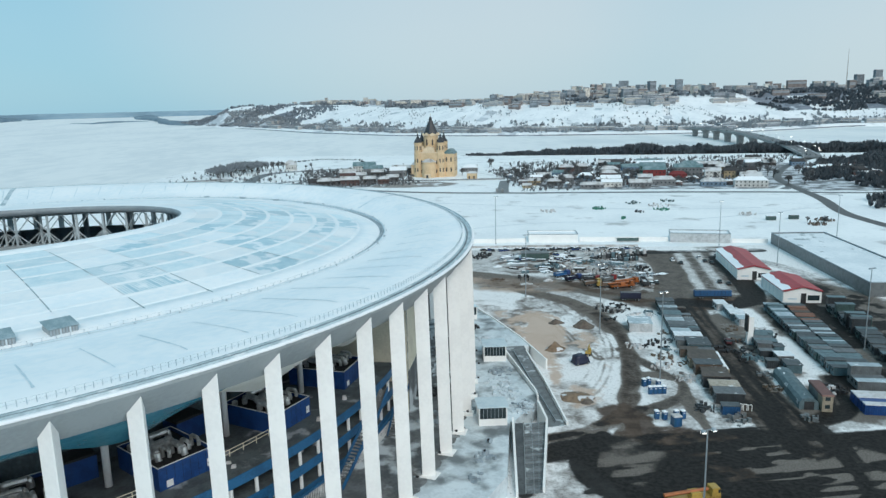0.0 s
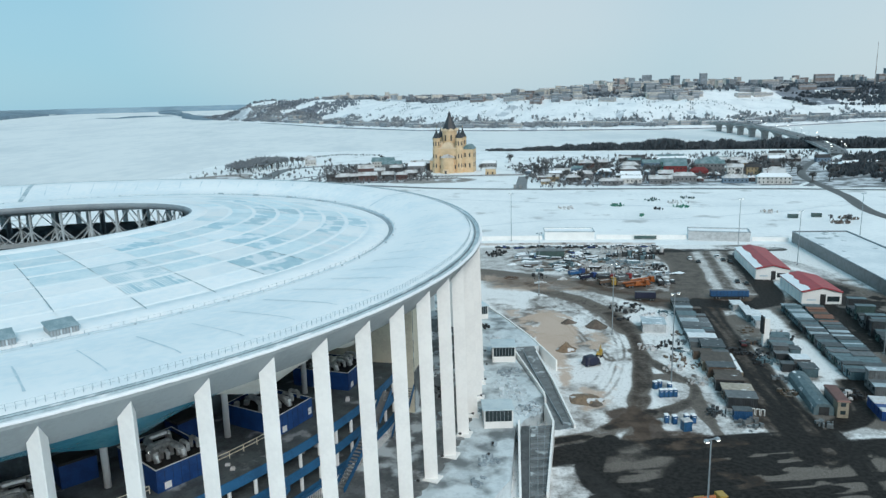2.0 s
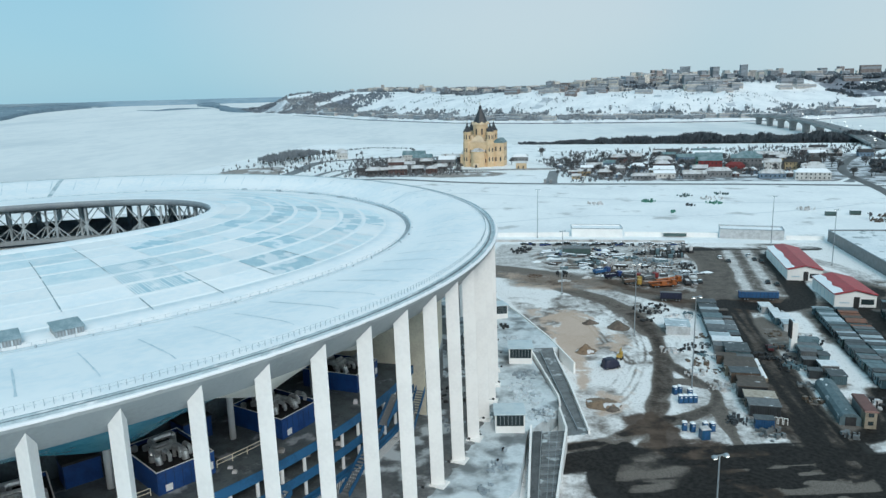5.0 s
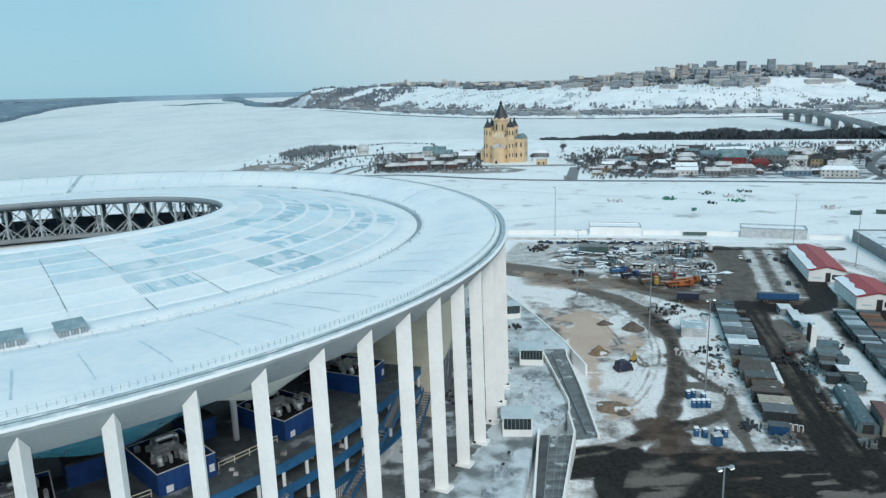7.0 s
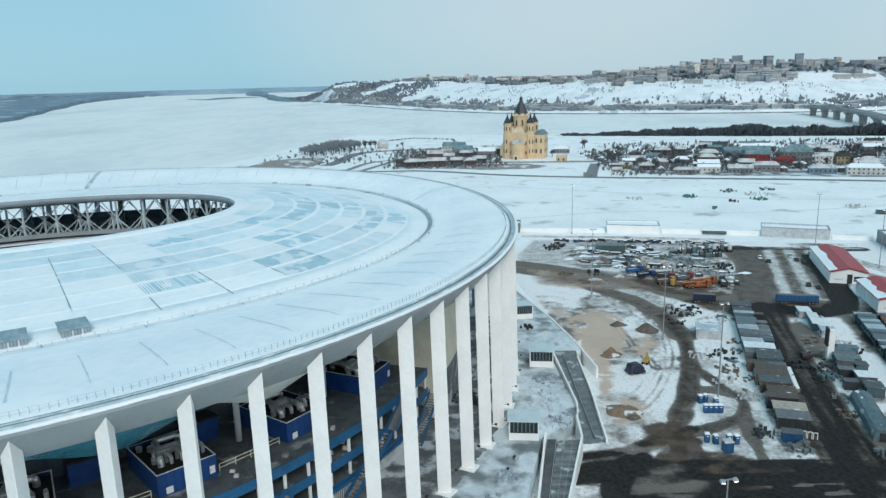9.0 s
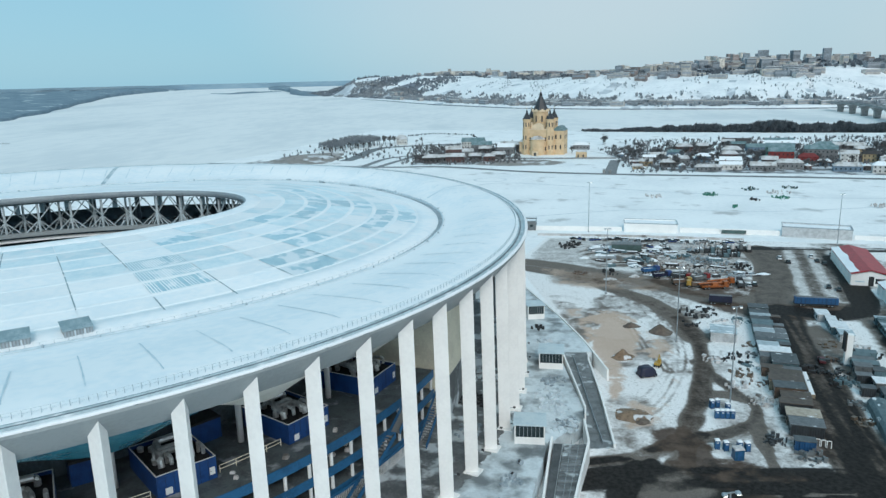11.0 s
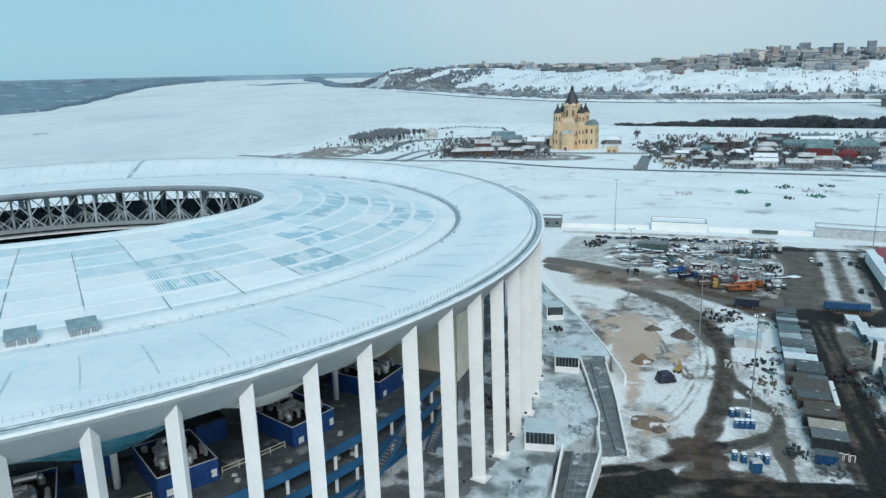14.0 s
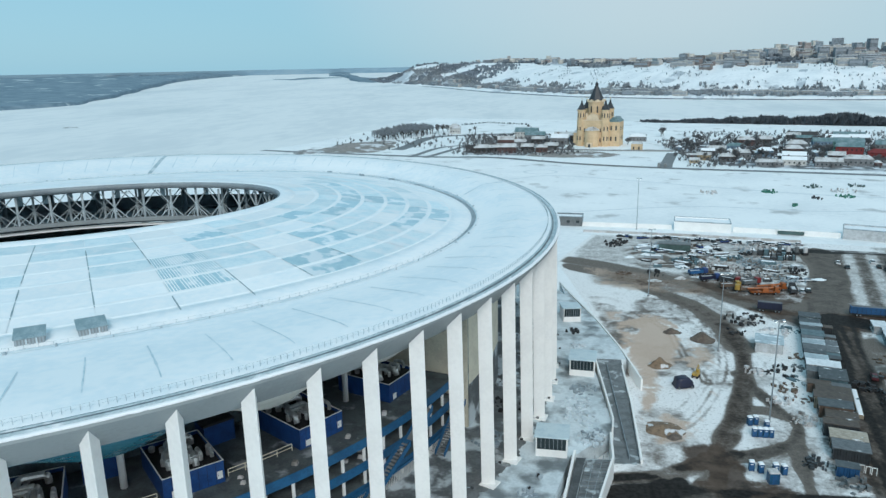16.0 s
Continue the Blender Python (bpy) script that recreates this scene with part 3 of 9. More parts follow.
def roof_cabin(a, r):
    m = Matrix.Translation(polar(r, a, 42.1)) @ pose(0, 0, 0, 0, 0, math.degrees(a) + 90)
    t = thing("roof_cabin", "grey louvred access cabin on the snowy roof beside the walk", "cabin", "roof cabins", m=m)
    part("wall", boxes((-2.3, -1.9, -0.6, 2.3, 1.9, 1.15)), "fascia", t)
    bm = bmesh.new()
    v = [bm.verts.new(p) for p in ((-2.5, -2.1, 1.1), (2.5, -2.1, 1.1), (2.5, 2.2, 1.8), (-2.5, 2.2, 1.8), (-2.5, -2.1, 1.25), (2.5, -2.1, 1.25), (2.5, 2.2, 1.95), (-2.5, 2.2, 1.95))]
    for q in ((3, 2, 1, 0), (4, 5, 6, 7), (0, 1, 5, 4), (1, 2, 6, 5), (2, 3, 7, 6), (3, 0, 4, 7)):
        bm.faces.new([v[i] for i in q])
    part("roof", bm, "cabin_roof", t, "teal-grey sloping sheet roof")
    for k in range(9):
        x = -2.1 + k * 0.52
        part("louvre", boxes((x - 0.14, -1.97, -0.1, x + 0.14, -1.9, 1.05)), "seam" if k in (3, 6) else "rail_pale", t)


for a, r in ((-56.4, 101.4), (-51.0, 101.6), (-61.8, 101.4)):
    roof_cabin(radians(a), r)

# star trusses round the opening
for row, (dr, z0, z1) in enumerate(((1.6, 35.0, 45.2), (9.5, 34.5, 44.5))):
    n = 42
    for k in range(n):
        u = (k + 0.5 * row) * math.tau / n

        def at(uu, z, dr=dr):
            c, s = math.cos(uu), math.sin(uu)
            v = Vector(((66.4 + dr) * c, (42.9 + dr) * s))
            v.rotate(Matrix.Rotation(0.510, 2))
            return Vector((CX + v.x, CY + v.y, z))

        h = math.tau / n / 2
        zm = (z0 + z1) / 2 - 0.6
        mid_p = at(u, zm)
        t = part("truss", rod(bmesh.new(), at(u, z0), at(u, z1), 0.42, 0.42, 6), "truss_paint", stadium)
        for s in (-1, 1):
            part("brace", rod(bmesh.new(), mid_p, at(u + s * h * 0.95, z1), 0.2, 0.2, 5), "truss_paint", t)
            part("brace", rod(bmesh.new(), mid_p, at(u + s * h * 0.95, z0), 0.2, 0.2, 5), "truss_paint", t)
            part("brace", rod(bmesh.new(), mid_p, at(u + s * h * 0.4, z0), 0.16, 0.16, 5), "truss_paint", t)
eye_ring = lambda dr: (lambda a: eye_r(a) + dr)
loft("ring_beam", [(eye_ring(0.4), 35.6), (eye_ring(0.4), 34.3), (eye_ring(2.6), 34.3), (eye_ring(2.6), 35.6), (eye_ring(0.4), 35.6)], "fascia", stadium, "pale lower ring beam of the roof truss", smooth=False)
loft("cat_walk", [(eye_ring(0.2), 33.2), (eye_ring(0.2), 32.7), (eye_ring(3.0), 32.7), (eye_ring(3.0), 33.2)], "white_panel", stadium, smooth=False)
def bowl_top(a):
    """Back of the stands: high towards the decks, lower across the pitch where the concourse is open."""
    f = max(0.0, min(1.0, (math.cos(a - radians(-28)) + 0.32) / 0.4))
    return 22.0 + 17.0 * f


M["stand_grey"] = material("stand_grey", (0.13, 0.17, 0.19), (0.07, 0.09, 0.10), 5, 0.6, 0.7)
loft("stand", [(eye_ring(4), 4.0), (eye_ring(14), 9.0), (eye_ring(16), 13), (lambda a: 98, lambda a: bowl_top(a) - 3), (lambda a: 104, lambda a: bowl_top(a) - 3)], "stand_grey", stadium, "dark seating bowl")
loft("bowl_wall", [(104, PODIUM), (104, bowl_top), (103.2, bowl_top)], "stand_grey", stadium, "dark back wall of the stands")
# added screen that tones down the bright snow seen past the concourse
loft("far_facade", [(140, 21.5), (140, 27.6), (139.6, 27.6)], "far_facade", stadium, "grey-blue screen added to dim the open concourse", a0=radians(60), a1=radians(262), n=120)
loft("concourse", [(107.5, 21.5), (140, 21.5), (140, 20.5)], "concrete", stadium, "open concourse behind the far stands", a0=radians(30), a1=radians(250), n=120)
for k in range(24):
    a = radians(40 + 8.6 * k)
    part("concourse_column", rod(bmesh.new(), polar(124, a, 20), polar(124, a, 42.5), 1.1, 1.1, 10), "far_facade", stadium)
pitch = loft("pitch", [(eye_ring(4), 4.0), (2.0, 4.05)], "snow_dirty", stadium, "snow over the pitch")

M["teal_glass"] = material("teal_glass", (0.05, 0.26, 0.36), (0.08, 0.34, 0.44), 5, 0.6, 0.25)

# ---- technical decks between the columns and the bowl ----
D0, D1 = radians(-84), radians(-16.7)
DECK = 17.4


def deck(z, r0, r1, edge, name="deck"):
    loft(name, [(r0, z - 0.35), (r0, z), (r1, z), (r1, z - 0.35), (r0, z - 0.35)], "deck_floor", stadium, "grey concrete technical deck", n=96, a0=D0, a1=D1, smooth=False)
    loft("edge_beam", [(r1 + 0.02, z - 1.85), (r1 + 0.22, z - 1.85), (r1 + 0.22, z + edge), (r1 + 0.02, z + edge), (r1 + 0.02, z - 1.85)], "blue_edge", stadium, "blue painted edge beam", n=96, a0=D0, a1=D1, smooth=False)


deck(DECK, 104.1, 128.5, 0.06)
deck(12.55, 116.0, 128.5, 0.06)
deck(7.7, 118.0, 128.5, 0.06)
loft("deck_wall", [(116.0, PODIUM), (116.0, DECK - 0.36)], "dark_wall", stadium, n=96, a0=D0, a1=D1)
M["wet_floor"] = material("wet_floor", (0.11, 0.12, 0.125), (0.19, 0.205, 0.21), 4, 0.6, 0.7, third=(0.62, 0.67, 0.69), third_at=(0.50, 0.61), third_size=7)
loft("cream_wall", [(131.5, 15.0), (131.5, 33.0), (133.5, 36.5), (138.0, 39.5)], "cream_wall", stadium, "cream wall behind the colonnade", n=30, a0=radians(-16.2), a1=radians(-4))
loft("cream_base", [(131.52, PODIUM), (131.52, 15.0)], "wet_floor", stadium, "grey concrete base of the cream wall", n=30, a0=radians(-16.2), a1=radians(-4))
bm = bmesh.new()
vs = [bm.verts.new(polar(r, radians(a), z)) for a, r, z in ((-16.45, 104.2, PODIUM), (-16.45, 131.4, PODIUM), (-16.45, 131.4, 36.0), (-16.45, 104.2, 40.0), (-16.25, 104.2, PODIUM), (-16.25, 131.4, PODIUM), (-16.25, 131.4, 36.0), (-16.25, 104.2, 40.0))]
for q in ((3, 2, 1, 0), (4, 5, 6, 7), (0, 1, 5, 4), (1, 2, 6, 5), (2, 3, 7, 6), (3, 0, 4, 7)):
    bm.faces.new([vs[i] for i in q])
part("end_wall", bm, "cream_wall", stadium, "cream end wall of the technical decks")
# shade of the open voids is given by a near-black sheet
loft("deck_wall", [(120.5, PODIUM), (120.5, 39.0), (117.0, 42.0)], "dark_wall", stadium, "near-black wall standing for shaded voids behind the colonnade", n=60, a0=radians(-4) + 0.002, a1=radians(40))
loft("inner_floor", [(108, PODIUM + 0.03), (128, PODIUM + 0.03), (143, PODIUM + 0.03), (lambda a: 145.6 + 1.6 * noise.noise((a * 40, 1, 1)) + noise.noise((a * 110, 5, 1)), PODIUM + 0.03), (lambda a: 146.4 + 1.6 * noise.noise((a * 40, 1, 1)) + noise.noise((a * 110, 5, 1)), PODIUM - 0.02)], "wet_floor", stadium, "wet dirty concrete floor behind the columns", n=420, a0=D0, a1=radians(46))
rf = random.Random(17)
for k in range(9):
    a = radians(-14 + 5.2 * k)
    p, q = Vector(polar(121.5, a, PODIUM)), Vector(polar(126.5, a + radians(rf.uniform(-1.5, 1.5)), rf.uniform(24, 36)))
    part("strut", rod(bmesh.new(), p, q, 0.35, 0.3, 6), "gutter", stadium, "inclined grey steel strut")
wave = lambda a: 0.5 + 0.5 * math.cos((a - radians(-40.1)) * 360 / 11.75)
M["membrane"] = material("membrane", (0.93, 0.91, 0.83), (0.86, 0.83, 0.74), 4, 0.5, 0.7)
loft("cream_membrane", [(142.0, 39.95), (136, lambda a: 37.2 - 0.4 * wave(a)), (128.5, lambda a: 34.0 - 3.0 * wave(a)), (128.3, lambda a: 34.0 - 3.0 * wave(a)), (133, 37.6)], "membrane", stadium, "cream scalloped sheet hung under the rim", n=300, a0=radians(-49.5), a1=radians(-20))
loft("teal_membrane", [(141.9, 39.85), (137, lambda a: 37.2 - 0.4 * wave(a)), (130, lambda a: 34.0 - 2.4 * wave(a)), (129.8, lambda a: 34.0 - 2.4 * wave(a)), (134, 38.0)], "teal_glass", stadium, "teal curved glazing under the rim", n=300, a0=D0, a1=radians(-47))
bm = bmesh.new()
rod(bm, (0, 0, 0), (0, 0, 1), 0.16, 0.16, 8)
post_me = bpy.data.meshes.new("white_post")
bm.to_mesh(post_me)
bm.free()
post_me.materials.append(M["white_panel"])
for z0, z1 in ((12.5, 15.6), (7.6, 10.75), (PODIUM, 5.9)):
    for k in range(28):
        a = radians(-36.6 + 2.45 * (k - 19))
        shared("deck_post", post_me, stadium, Matrix.Translation(polar(128.2, a, z0)) @ Matrix.Diagonal((2.2, 2.2, z1 - z0, 1)))
# round columns that carry the roof
bm = lathe(bmesh.new(), [(0.62, DECK), (0.62, 38.5), (0.9, 40.2), (1.5, 41.5)], 14)
round_me = bpy.data.meshes.new("round_column")
bm.to_mesh(round_me)
bm.free()
round_me.materials.append(M["white_panel"])
for f in round_me.polygons:
    f.use_smooth = True
for k in range(6):
    a = radians(-27.2 - 11.75 * k)
    shared("round_column", round_me, stadium, pose(*polar(114.2, a, 0)))
# thin balusters of the lower stair landings
bm = bmesh.new()
for k in range(150):
    a = radians(-52 + 34 * k / 150)
    p = Vector(polar(129.6, a, PODIUM))
    rod(bm, p, p + Vector((0, 0, 2.6)), 0.07, 0.07, 4)
part("landing_baluster_row", bm, "white_panel", stadium, "row of white balusters below the decks", "stuff")
loft("landing_edge", [(129.4, 7.0), (129.8, 7.0), (129.8, 7.5), (129.4, 7.5)], "blue_edge", stadium, n=40, a0=radians(-52), a1=radians(-18), smooth=False)


def stair_flight(a0, z0, a1, z1, r):
    """A blue-sided stair that climbs along the ring."""
    t = thing("stair_flight", "blue-sided steel stair climbing between the technical decks", "stair", "deck stairs")
    p, q = Vector(polar(r, radians(a0), z0)), Vector(polar(r, radians(a1), z1))
    d = (q - p)
    side = Vector((-d.y, d.x, 0)).normalized()
    for s in (-1.1, 1.1):
        bm = bmesh.new()
        v = []
        for e in (0, 0.12):
            for base, dz in ((p, -0.25), (q, -0.25), (q, 1.0), (p, 1.0)):
                v.append(bm.verts.new(base + side * (s + e) + Vector((0, 0, dz))))
        for f in ((0, 1, 2, 3), (7, 6, 5, 4), (0, 4, 5, 1), (1, 5, 6, 2), (2, 6, 7, 3), (3, 7, 4, 0)):
            bm.faces.new([v[i] for i in f])
        part("stringer", bm, "blue_edge", t)
    n = 20
    for i in range(n):
        c = p + d * ((i + 0.5) / n)
        yaw = math.degrees(math.atan2(d.y, d.x))
        o = part("tread", boxes((-0.28, -1.05, -0.04, 0.28, 1.05, 0.04)), "concrete", t)
        o.matrix_basis = pose(c.x, c.y, c.z, 0, 0, yaw)


stair_flight(-33.4, PODIUM, -27.6, 13.0, 131.2)
stair_flight(-27.0, 13.0, -24.2, DECK, 131.2)
stair_flight(-45.2, PODIUM, -39.6, 12.6, 131.2)
stair_flight(-22.6, PODIUM, -18.0, 12.6, 131.4)


def air_handler(a, r, tall=3.7, wide=9.2, deep=11.0, flip=1):
    m = Matrix.Translation(polar(r, a, DECK)) @ pose(0, 0, 0, 0, 0, math.degrees(a) + 90)
    t = thing("air_handler", "blue air-handling unit with black top and ducts on the deck", "ventilation unit", "air handlers on the deck", m=m)
    w, d = wide / 2, deep / 2
    for n, r4 in (("side_panel", (-w, -d, 0, -w + 0.12, d, tall)), ("side_panel", (w - 0.12, -d, 0, w, d, tall)), ("side_panel", (-w + 0.12, -d, 0, w - 0.12, -d + 0.12, tall)), ("side_panel", (-w + 0.12, d - 0.12, 0, w - 0.12, d, tall))):
        part(n, boxes(r4), "blue_paint", t)
    part("top", boxes((-w + 0.12, -d + 0.12, tall - 0.9, w - 0.12, d - 0.12, tall - 0.7)), "black_top", t, "black roof sheet")
    part("coping", boxes((-w - 0.05, -d - 0.05, tall, w + 0.05, -d + 0.17, tall + 0.09), (-w - 0.05, d - 0.17, tall, w + 0.05, d + 0.05, tall + 0.09), (-w - 0.05, -d + 0.17, tall, -w + 0.17, d - 0.17, tall + 0.09), (w - 0.17, -d + 0.17, tall, w + 0.05, d - 0.17, tall + 0.09)), "white_panel", t, "pale coping strip")
    x = w - 1.3 if flip > 0 else -w + 0.5
    door = part("door", boxes((x, -d - 0.06, 0.9, x + 0.95, -d - 0.005, 2.3)), "white_panel", t, "small white service door")
    part("door_handle", boxes((x + 0.12, -d - 0.1, 1.5, x + 0.22, -d - 0.06, 1.7)), "black_top", door)
    part("door", boxes((-w + 1.3, -d - 0.06, 0.3, -w + 2.5, -d - 0.005, 1.5)), "white_panel", t, "small white service door")
    for k in range(6):
        xs = -w + wide * (k + 1) / 7
        part("panel_joint", boxes((xs - 0.025, -d - 0.012, 0.1, xs + 0.025, -d - 0.004, tall - 0.1)), "black_top", t)
    z = tall - 0.7
    for i, (px, py, turn) in enumerate(((-w * 0.62, -d * 0.15, 1), (w * 0.30, d * 0.05, -1), (w * 0.55, d * 0.55, -1))):
        bm = bmesh.new()
        path = [Vector((px, py, z)), Vector((px, py, z + 1.1)), Vector((px + 0.4 * turn, py, z + 1.5)), Vector((px + 3.6 * turn, py + 0.2, z + 1.5)), Vector((px + 4.3 * turn, py - 0.4, z + 1.5)), Vector((px + 4.4 * turn, py - 3.0, z + 1.3)), Vector((px + 4.4 * turn, py - 3.4, z))]
        for p, q in zip(path, path[1:]):
            rod(bm, p, q, 0.6, 0.6, 9)
        part("duct", bm, "duct", t, "bent galvanised duct")
    for k in range(4):
        xs = -w * 0.30 + k * w * 0.36
        path = [Vector((xs, -d * 0.30, z)), Vector((xs, -d * 0.30, z + 1.7)), Vector((xs, -d * 0.36, z + 2.0)), Vector((xs, -d * 0.58, z + 2.0)), Vector((xs, -d * 0.64, z + 1.7)), Vector((xs, -d * 0.64, z + 0.7))]
        bm = bmesh.new()
        for p, q in zip(path, path[1:]):
            rod(bm, p, q, 0.36, 0.36, 8)
        part("gooseneck", bm, "duct", t, "galvanised gooseneck outlet")
    for k in range(3):
        xs, ys = -w * 0.7 + k * 1.5, d * 0.75 - (k % 2) * 1.2
        part("fan_cowl", lathe(bmesh.new(), [(0.55, tall - 0.7), (0.6, tall + 0.1), (0.45, tall + 0.25), (0.3, tall + 0.1)], 10, x=xs, y=ys), "duct", t)
    return t


for a in (-69.4, -57.7, -46.0, -34.2, -22.8):
    air_handler(radians(a), 115.9, 4.1, 10.3, 13.6, 1)


for a in (-52.2, -41.2):
    m = Matrix.Translation(polar(107.4, radians(a), DECK)) @ pose(0, 0, 0, 0, 0, a + 90)
    t = thing("plant_cabin", "dark blue plant cabin against the stand wall", "cabin", "plant cabins", m=m)
    part("wall", boxes((-3.0, -2.2, 0, 3.0, 2.2, 4.2)), "blue_paint", t)
    part("roof", box(bmesh.new(), -3.2, -2.4, 4.2, 3.2, 2.4, 4.5, (0.2, 0.2)), "black_top", t, "black flat roof")


def deck_rail(a0, a1):
    t = thing("deck_railing", "dark steel railing between air units on the deck edge", "railing", "deck railings")
    pts = [Vector(polar(121.6, radians(a0 + (a1 - a0) * k / 4), DECK)) for k in range(5)]
    for p in pts:
        part("post", rod(bmesh.new(), p, p + Vector((0, 0, 1.35)), 0.09, 0.09, 5), "cream_wall", t)
    for h in (0.65, 1.35):
        bm = bmesh.new()
        for p, q in zip(pts, pts[1:]):
            rod(bm, p + Vector((0, 0, h)), q + Vector((0, 0, h)), 0.08, 0.08, 5)
        part("rail", bm, "cream_wall", t)


for a in (-63.5, -51.8, -40.1):
    deck_rail(a - 3.0, a + 3.0)
bm = bmesh.new()
pr = random.Random(8)
for k in range(34):
    a, r = radians(pr.uniform(-80, -22)), pr.uniform(123.5, 127.6)
    z = pr.choice((12.55, 12.55, DECK))
    x, y, _ = polar(r, a, 0)
    w, d = pr.uniform(0.3, 0.9), pr.uniform(0.3, 0.7)
    box(bm, x - w, y - d, z, x + w, y + d, z + pr.uniform(0.2, 0.8), (0.1, 0.1))
tagged(part("deck_clutter", bm, "snow_dirty", None, "bags and boxes of building material under snow", "stuff"), category="clutter")

# ---- podium with its kiosks, stair and ramp ----
M["podium_snow"] = material("podium_snow", (0.68, 0.75, 0.78), (0.52, 0.59, 0.62), 5, 0.7, 0.8, bump=0.1, third=(0.17, 0.195, 0.205), third_at=(0.47, 0.66), third_size=8)
PTOP = [(149.8, -62), (156.2, -30), (154.0, 2), (153.0, 14), (151.0, 40), (147.6, 68), (130, 110), (100, 130)]
inner = [polar(119, radians(a), 0)[:2] for a in range(52, -86, -6)]
outline = [(60, -118), (100, -112), (128, -88), (140.5, -70), (146.2, -45), (147.5, -44.6)] + [(155.6, -34)] + PTOP[1:]
bm = bmesh.new()
ring = outline + inner
vt = [bm.verts.new((x, y, PODIUM)) for x, y in ring]
bm.faces.new(vt)
vb = [bm.verts.new((x, y, -0.4)) for x, y in outline]
for i in range(len(outline) - 1):
    bm.faces.new((vt[i], vb[i], vb[i + 1], vt[i + 1]))
bmesh.ops.triangulate(bm, faces=[f for f in bm.faces if len(f.verts) > 4])
podium = part("podium", bm, "podium_snow", None, "concrete podium under trampled bluish snow round the columns", "structure")


def wall_line(name, pts, thick, mat, label, category="wall", kind=""):
    """A low wall through (x, y, foot, head) points, standing on its foot heights."""
    bm = bmesh.new()
    n = len(pts)
    rows = []
    for i, (x, y, z0, z1) in enumerate(pts):
        a, b = Vector(pts[max(i - 1, 0)][:2]), Vector(pts[min(i + 1, n - 1)][:2])
        d = (b - a).normalized()
        s = Vector((-d.y, d.x)) * thick / 2
        rows.append([bm.verts.new((x + s.x, y + s.y, z0)), bm.verts.new((x - s.x, y - s.y, z0)), bm.verts.new((x - s.x, y - s.y, z1)), bm.verts.new((x + s.x, y + s.y, z1))])
    for a, b in zip(rows, rows[1:]):
        for k in range(4):
            j = (k + 1) % 4
            bm.faces.new((a[k], a[j], b[j], b[k]))
    bm.faces.new(rows[0])
    bm.faces.new(rows[-1][::-1])
    bmesh.ops.recalc_face_normals(bm, faces=bm.faces)
    return tagged(part(name, bm, mat, None, label, kind), category=category)


wall_line("parapet", [(155.9, -33.5, 0, 5.7), (156.4, -29.5, 0, 5.7), (154.8, 2, 0, 5.7), (154.4, 9, 0, 5.7)], 0.4, "white_panel", "pale concrete parapet along the podium edge")
wall_line("ramp_wall", [(161.8, 9, -0.2, 4.2), (162.3, -15, -0.2, 2.8), (161.9, -39.5, -0.2, 1.0)], 0.45, "white_panel", "pale retaining wall beside the descending ramp")
wall_line("retaining_wall", [(146.0, 82, -0.2, 5.0), (150.2, 66, -0.2, 5.0), (157.1, 41.5, -0.2, 5.0), (162.5, 18, -0.2, 4.7), (166.4, -1.5, -0.2, 3.4)], 0.5, "white_panel", "pale retaining wall beside the sand yard")
wall_line("ramp_kerb", [(155.6, -33.8, -0.2, 3.2), (155.4, -41.8, -0.2, 1.3)], 0.5, "white_panel", "white wall end at the foot of the ramp")
M["step_concrete"] = material("step_concrete", (0.20, 0.22, 0.23), (0.13, 0.145, 0.15), 2, 0.4, 0.8, vary=0.3, third=(0.48, 0.53, 0.55), third_at=(0.56, 0.66), third_size=3)
M["step_wet"] = material("step_wet", (0.055, 0.06, 0.062), (0.10, 0.105, 0.11), 3, 0.5, 0.6, third=(0.32, 0.36, 0.38), third_at=(0.60, 0.70), third_size=4)
# snowy terrace behind the retaining wall, closed by a low wall at the head of the ramp
TERRACE = [(151.0, 40), (147.6, 68), (146.2, 80), (150.0, 66), (156.9, 41.5), (162.3, 18), (163.4, 9), (154.3, 9), (153.0, 14)]
bm = bmesh.new()
up = [bm.verts.new((x, y, PODIUM - 0.03)) for x, y in TERRACE]
low = [bm.verts.new((x, y, -0.3)) for x, y in TERRACE]
bm.faces.new(up)
for i in range(len(TERRACE)):
    j = (i + 1) % len(TERRACE)
    bm.faces.new((up[i], low[i], low[j], up[j]))
bmesh.ops.triangulate(bm, faces=[f for f in bm.faces if len(f.verts) > 4])
bmesh.ops.recalc_face_normals(bm, faces=bm.faces)
part("terrace", bm, "podium_snow", None, "snowy terrace behind the pale retaining wall", "structure")
# ramp surface
bm = bmesh.new()
rows = []
for y, z in ((9, 4.4), (0, 3.3), (-20, 1.3), (-36, 0.10), (-40, 0.06)):
    xl = 154.6 + (9 - y) / 45 * 1.2
    rows.append([bm.verts.new((x, y, z)) for x in (xl, 161.9)])
for a, b in zip(rows, rows[1:]):
    bm.faces.new((a[0], b[0], b[1], a[1]))
tagged(part("ramp", bm, "step_concrete", None, "wet grey concrete ramp between pale walls", "structure"))
wall_line("ramp_rail", [(157.6, 5, 3.9, 4.7), (158.4, -12, 2.0, 2.8), (159.4, -38, 0.05, 0.9)], 0.12, "rail_steel", "low steel rail in the middle of the ramp", "railing")

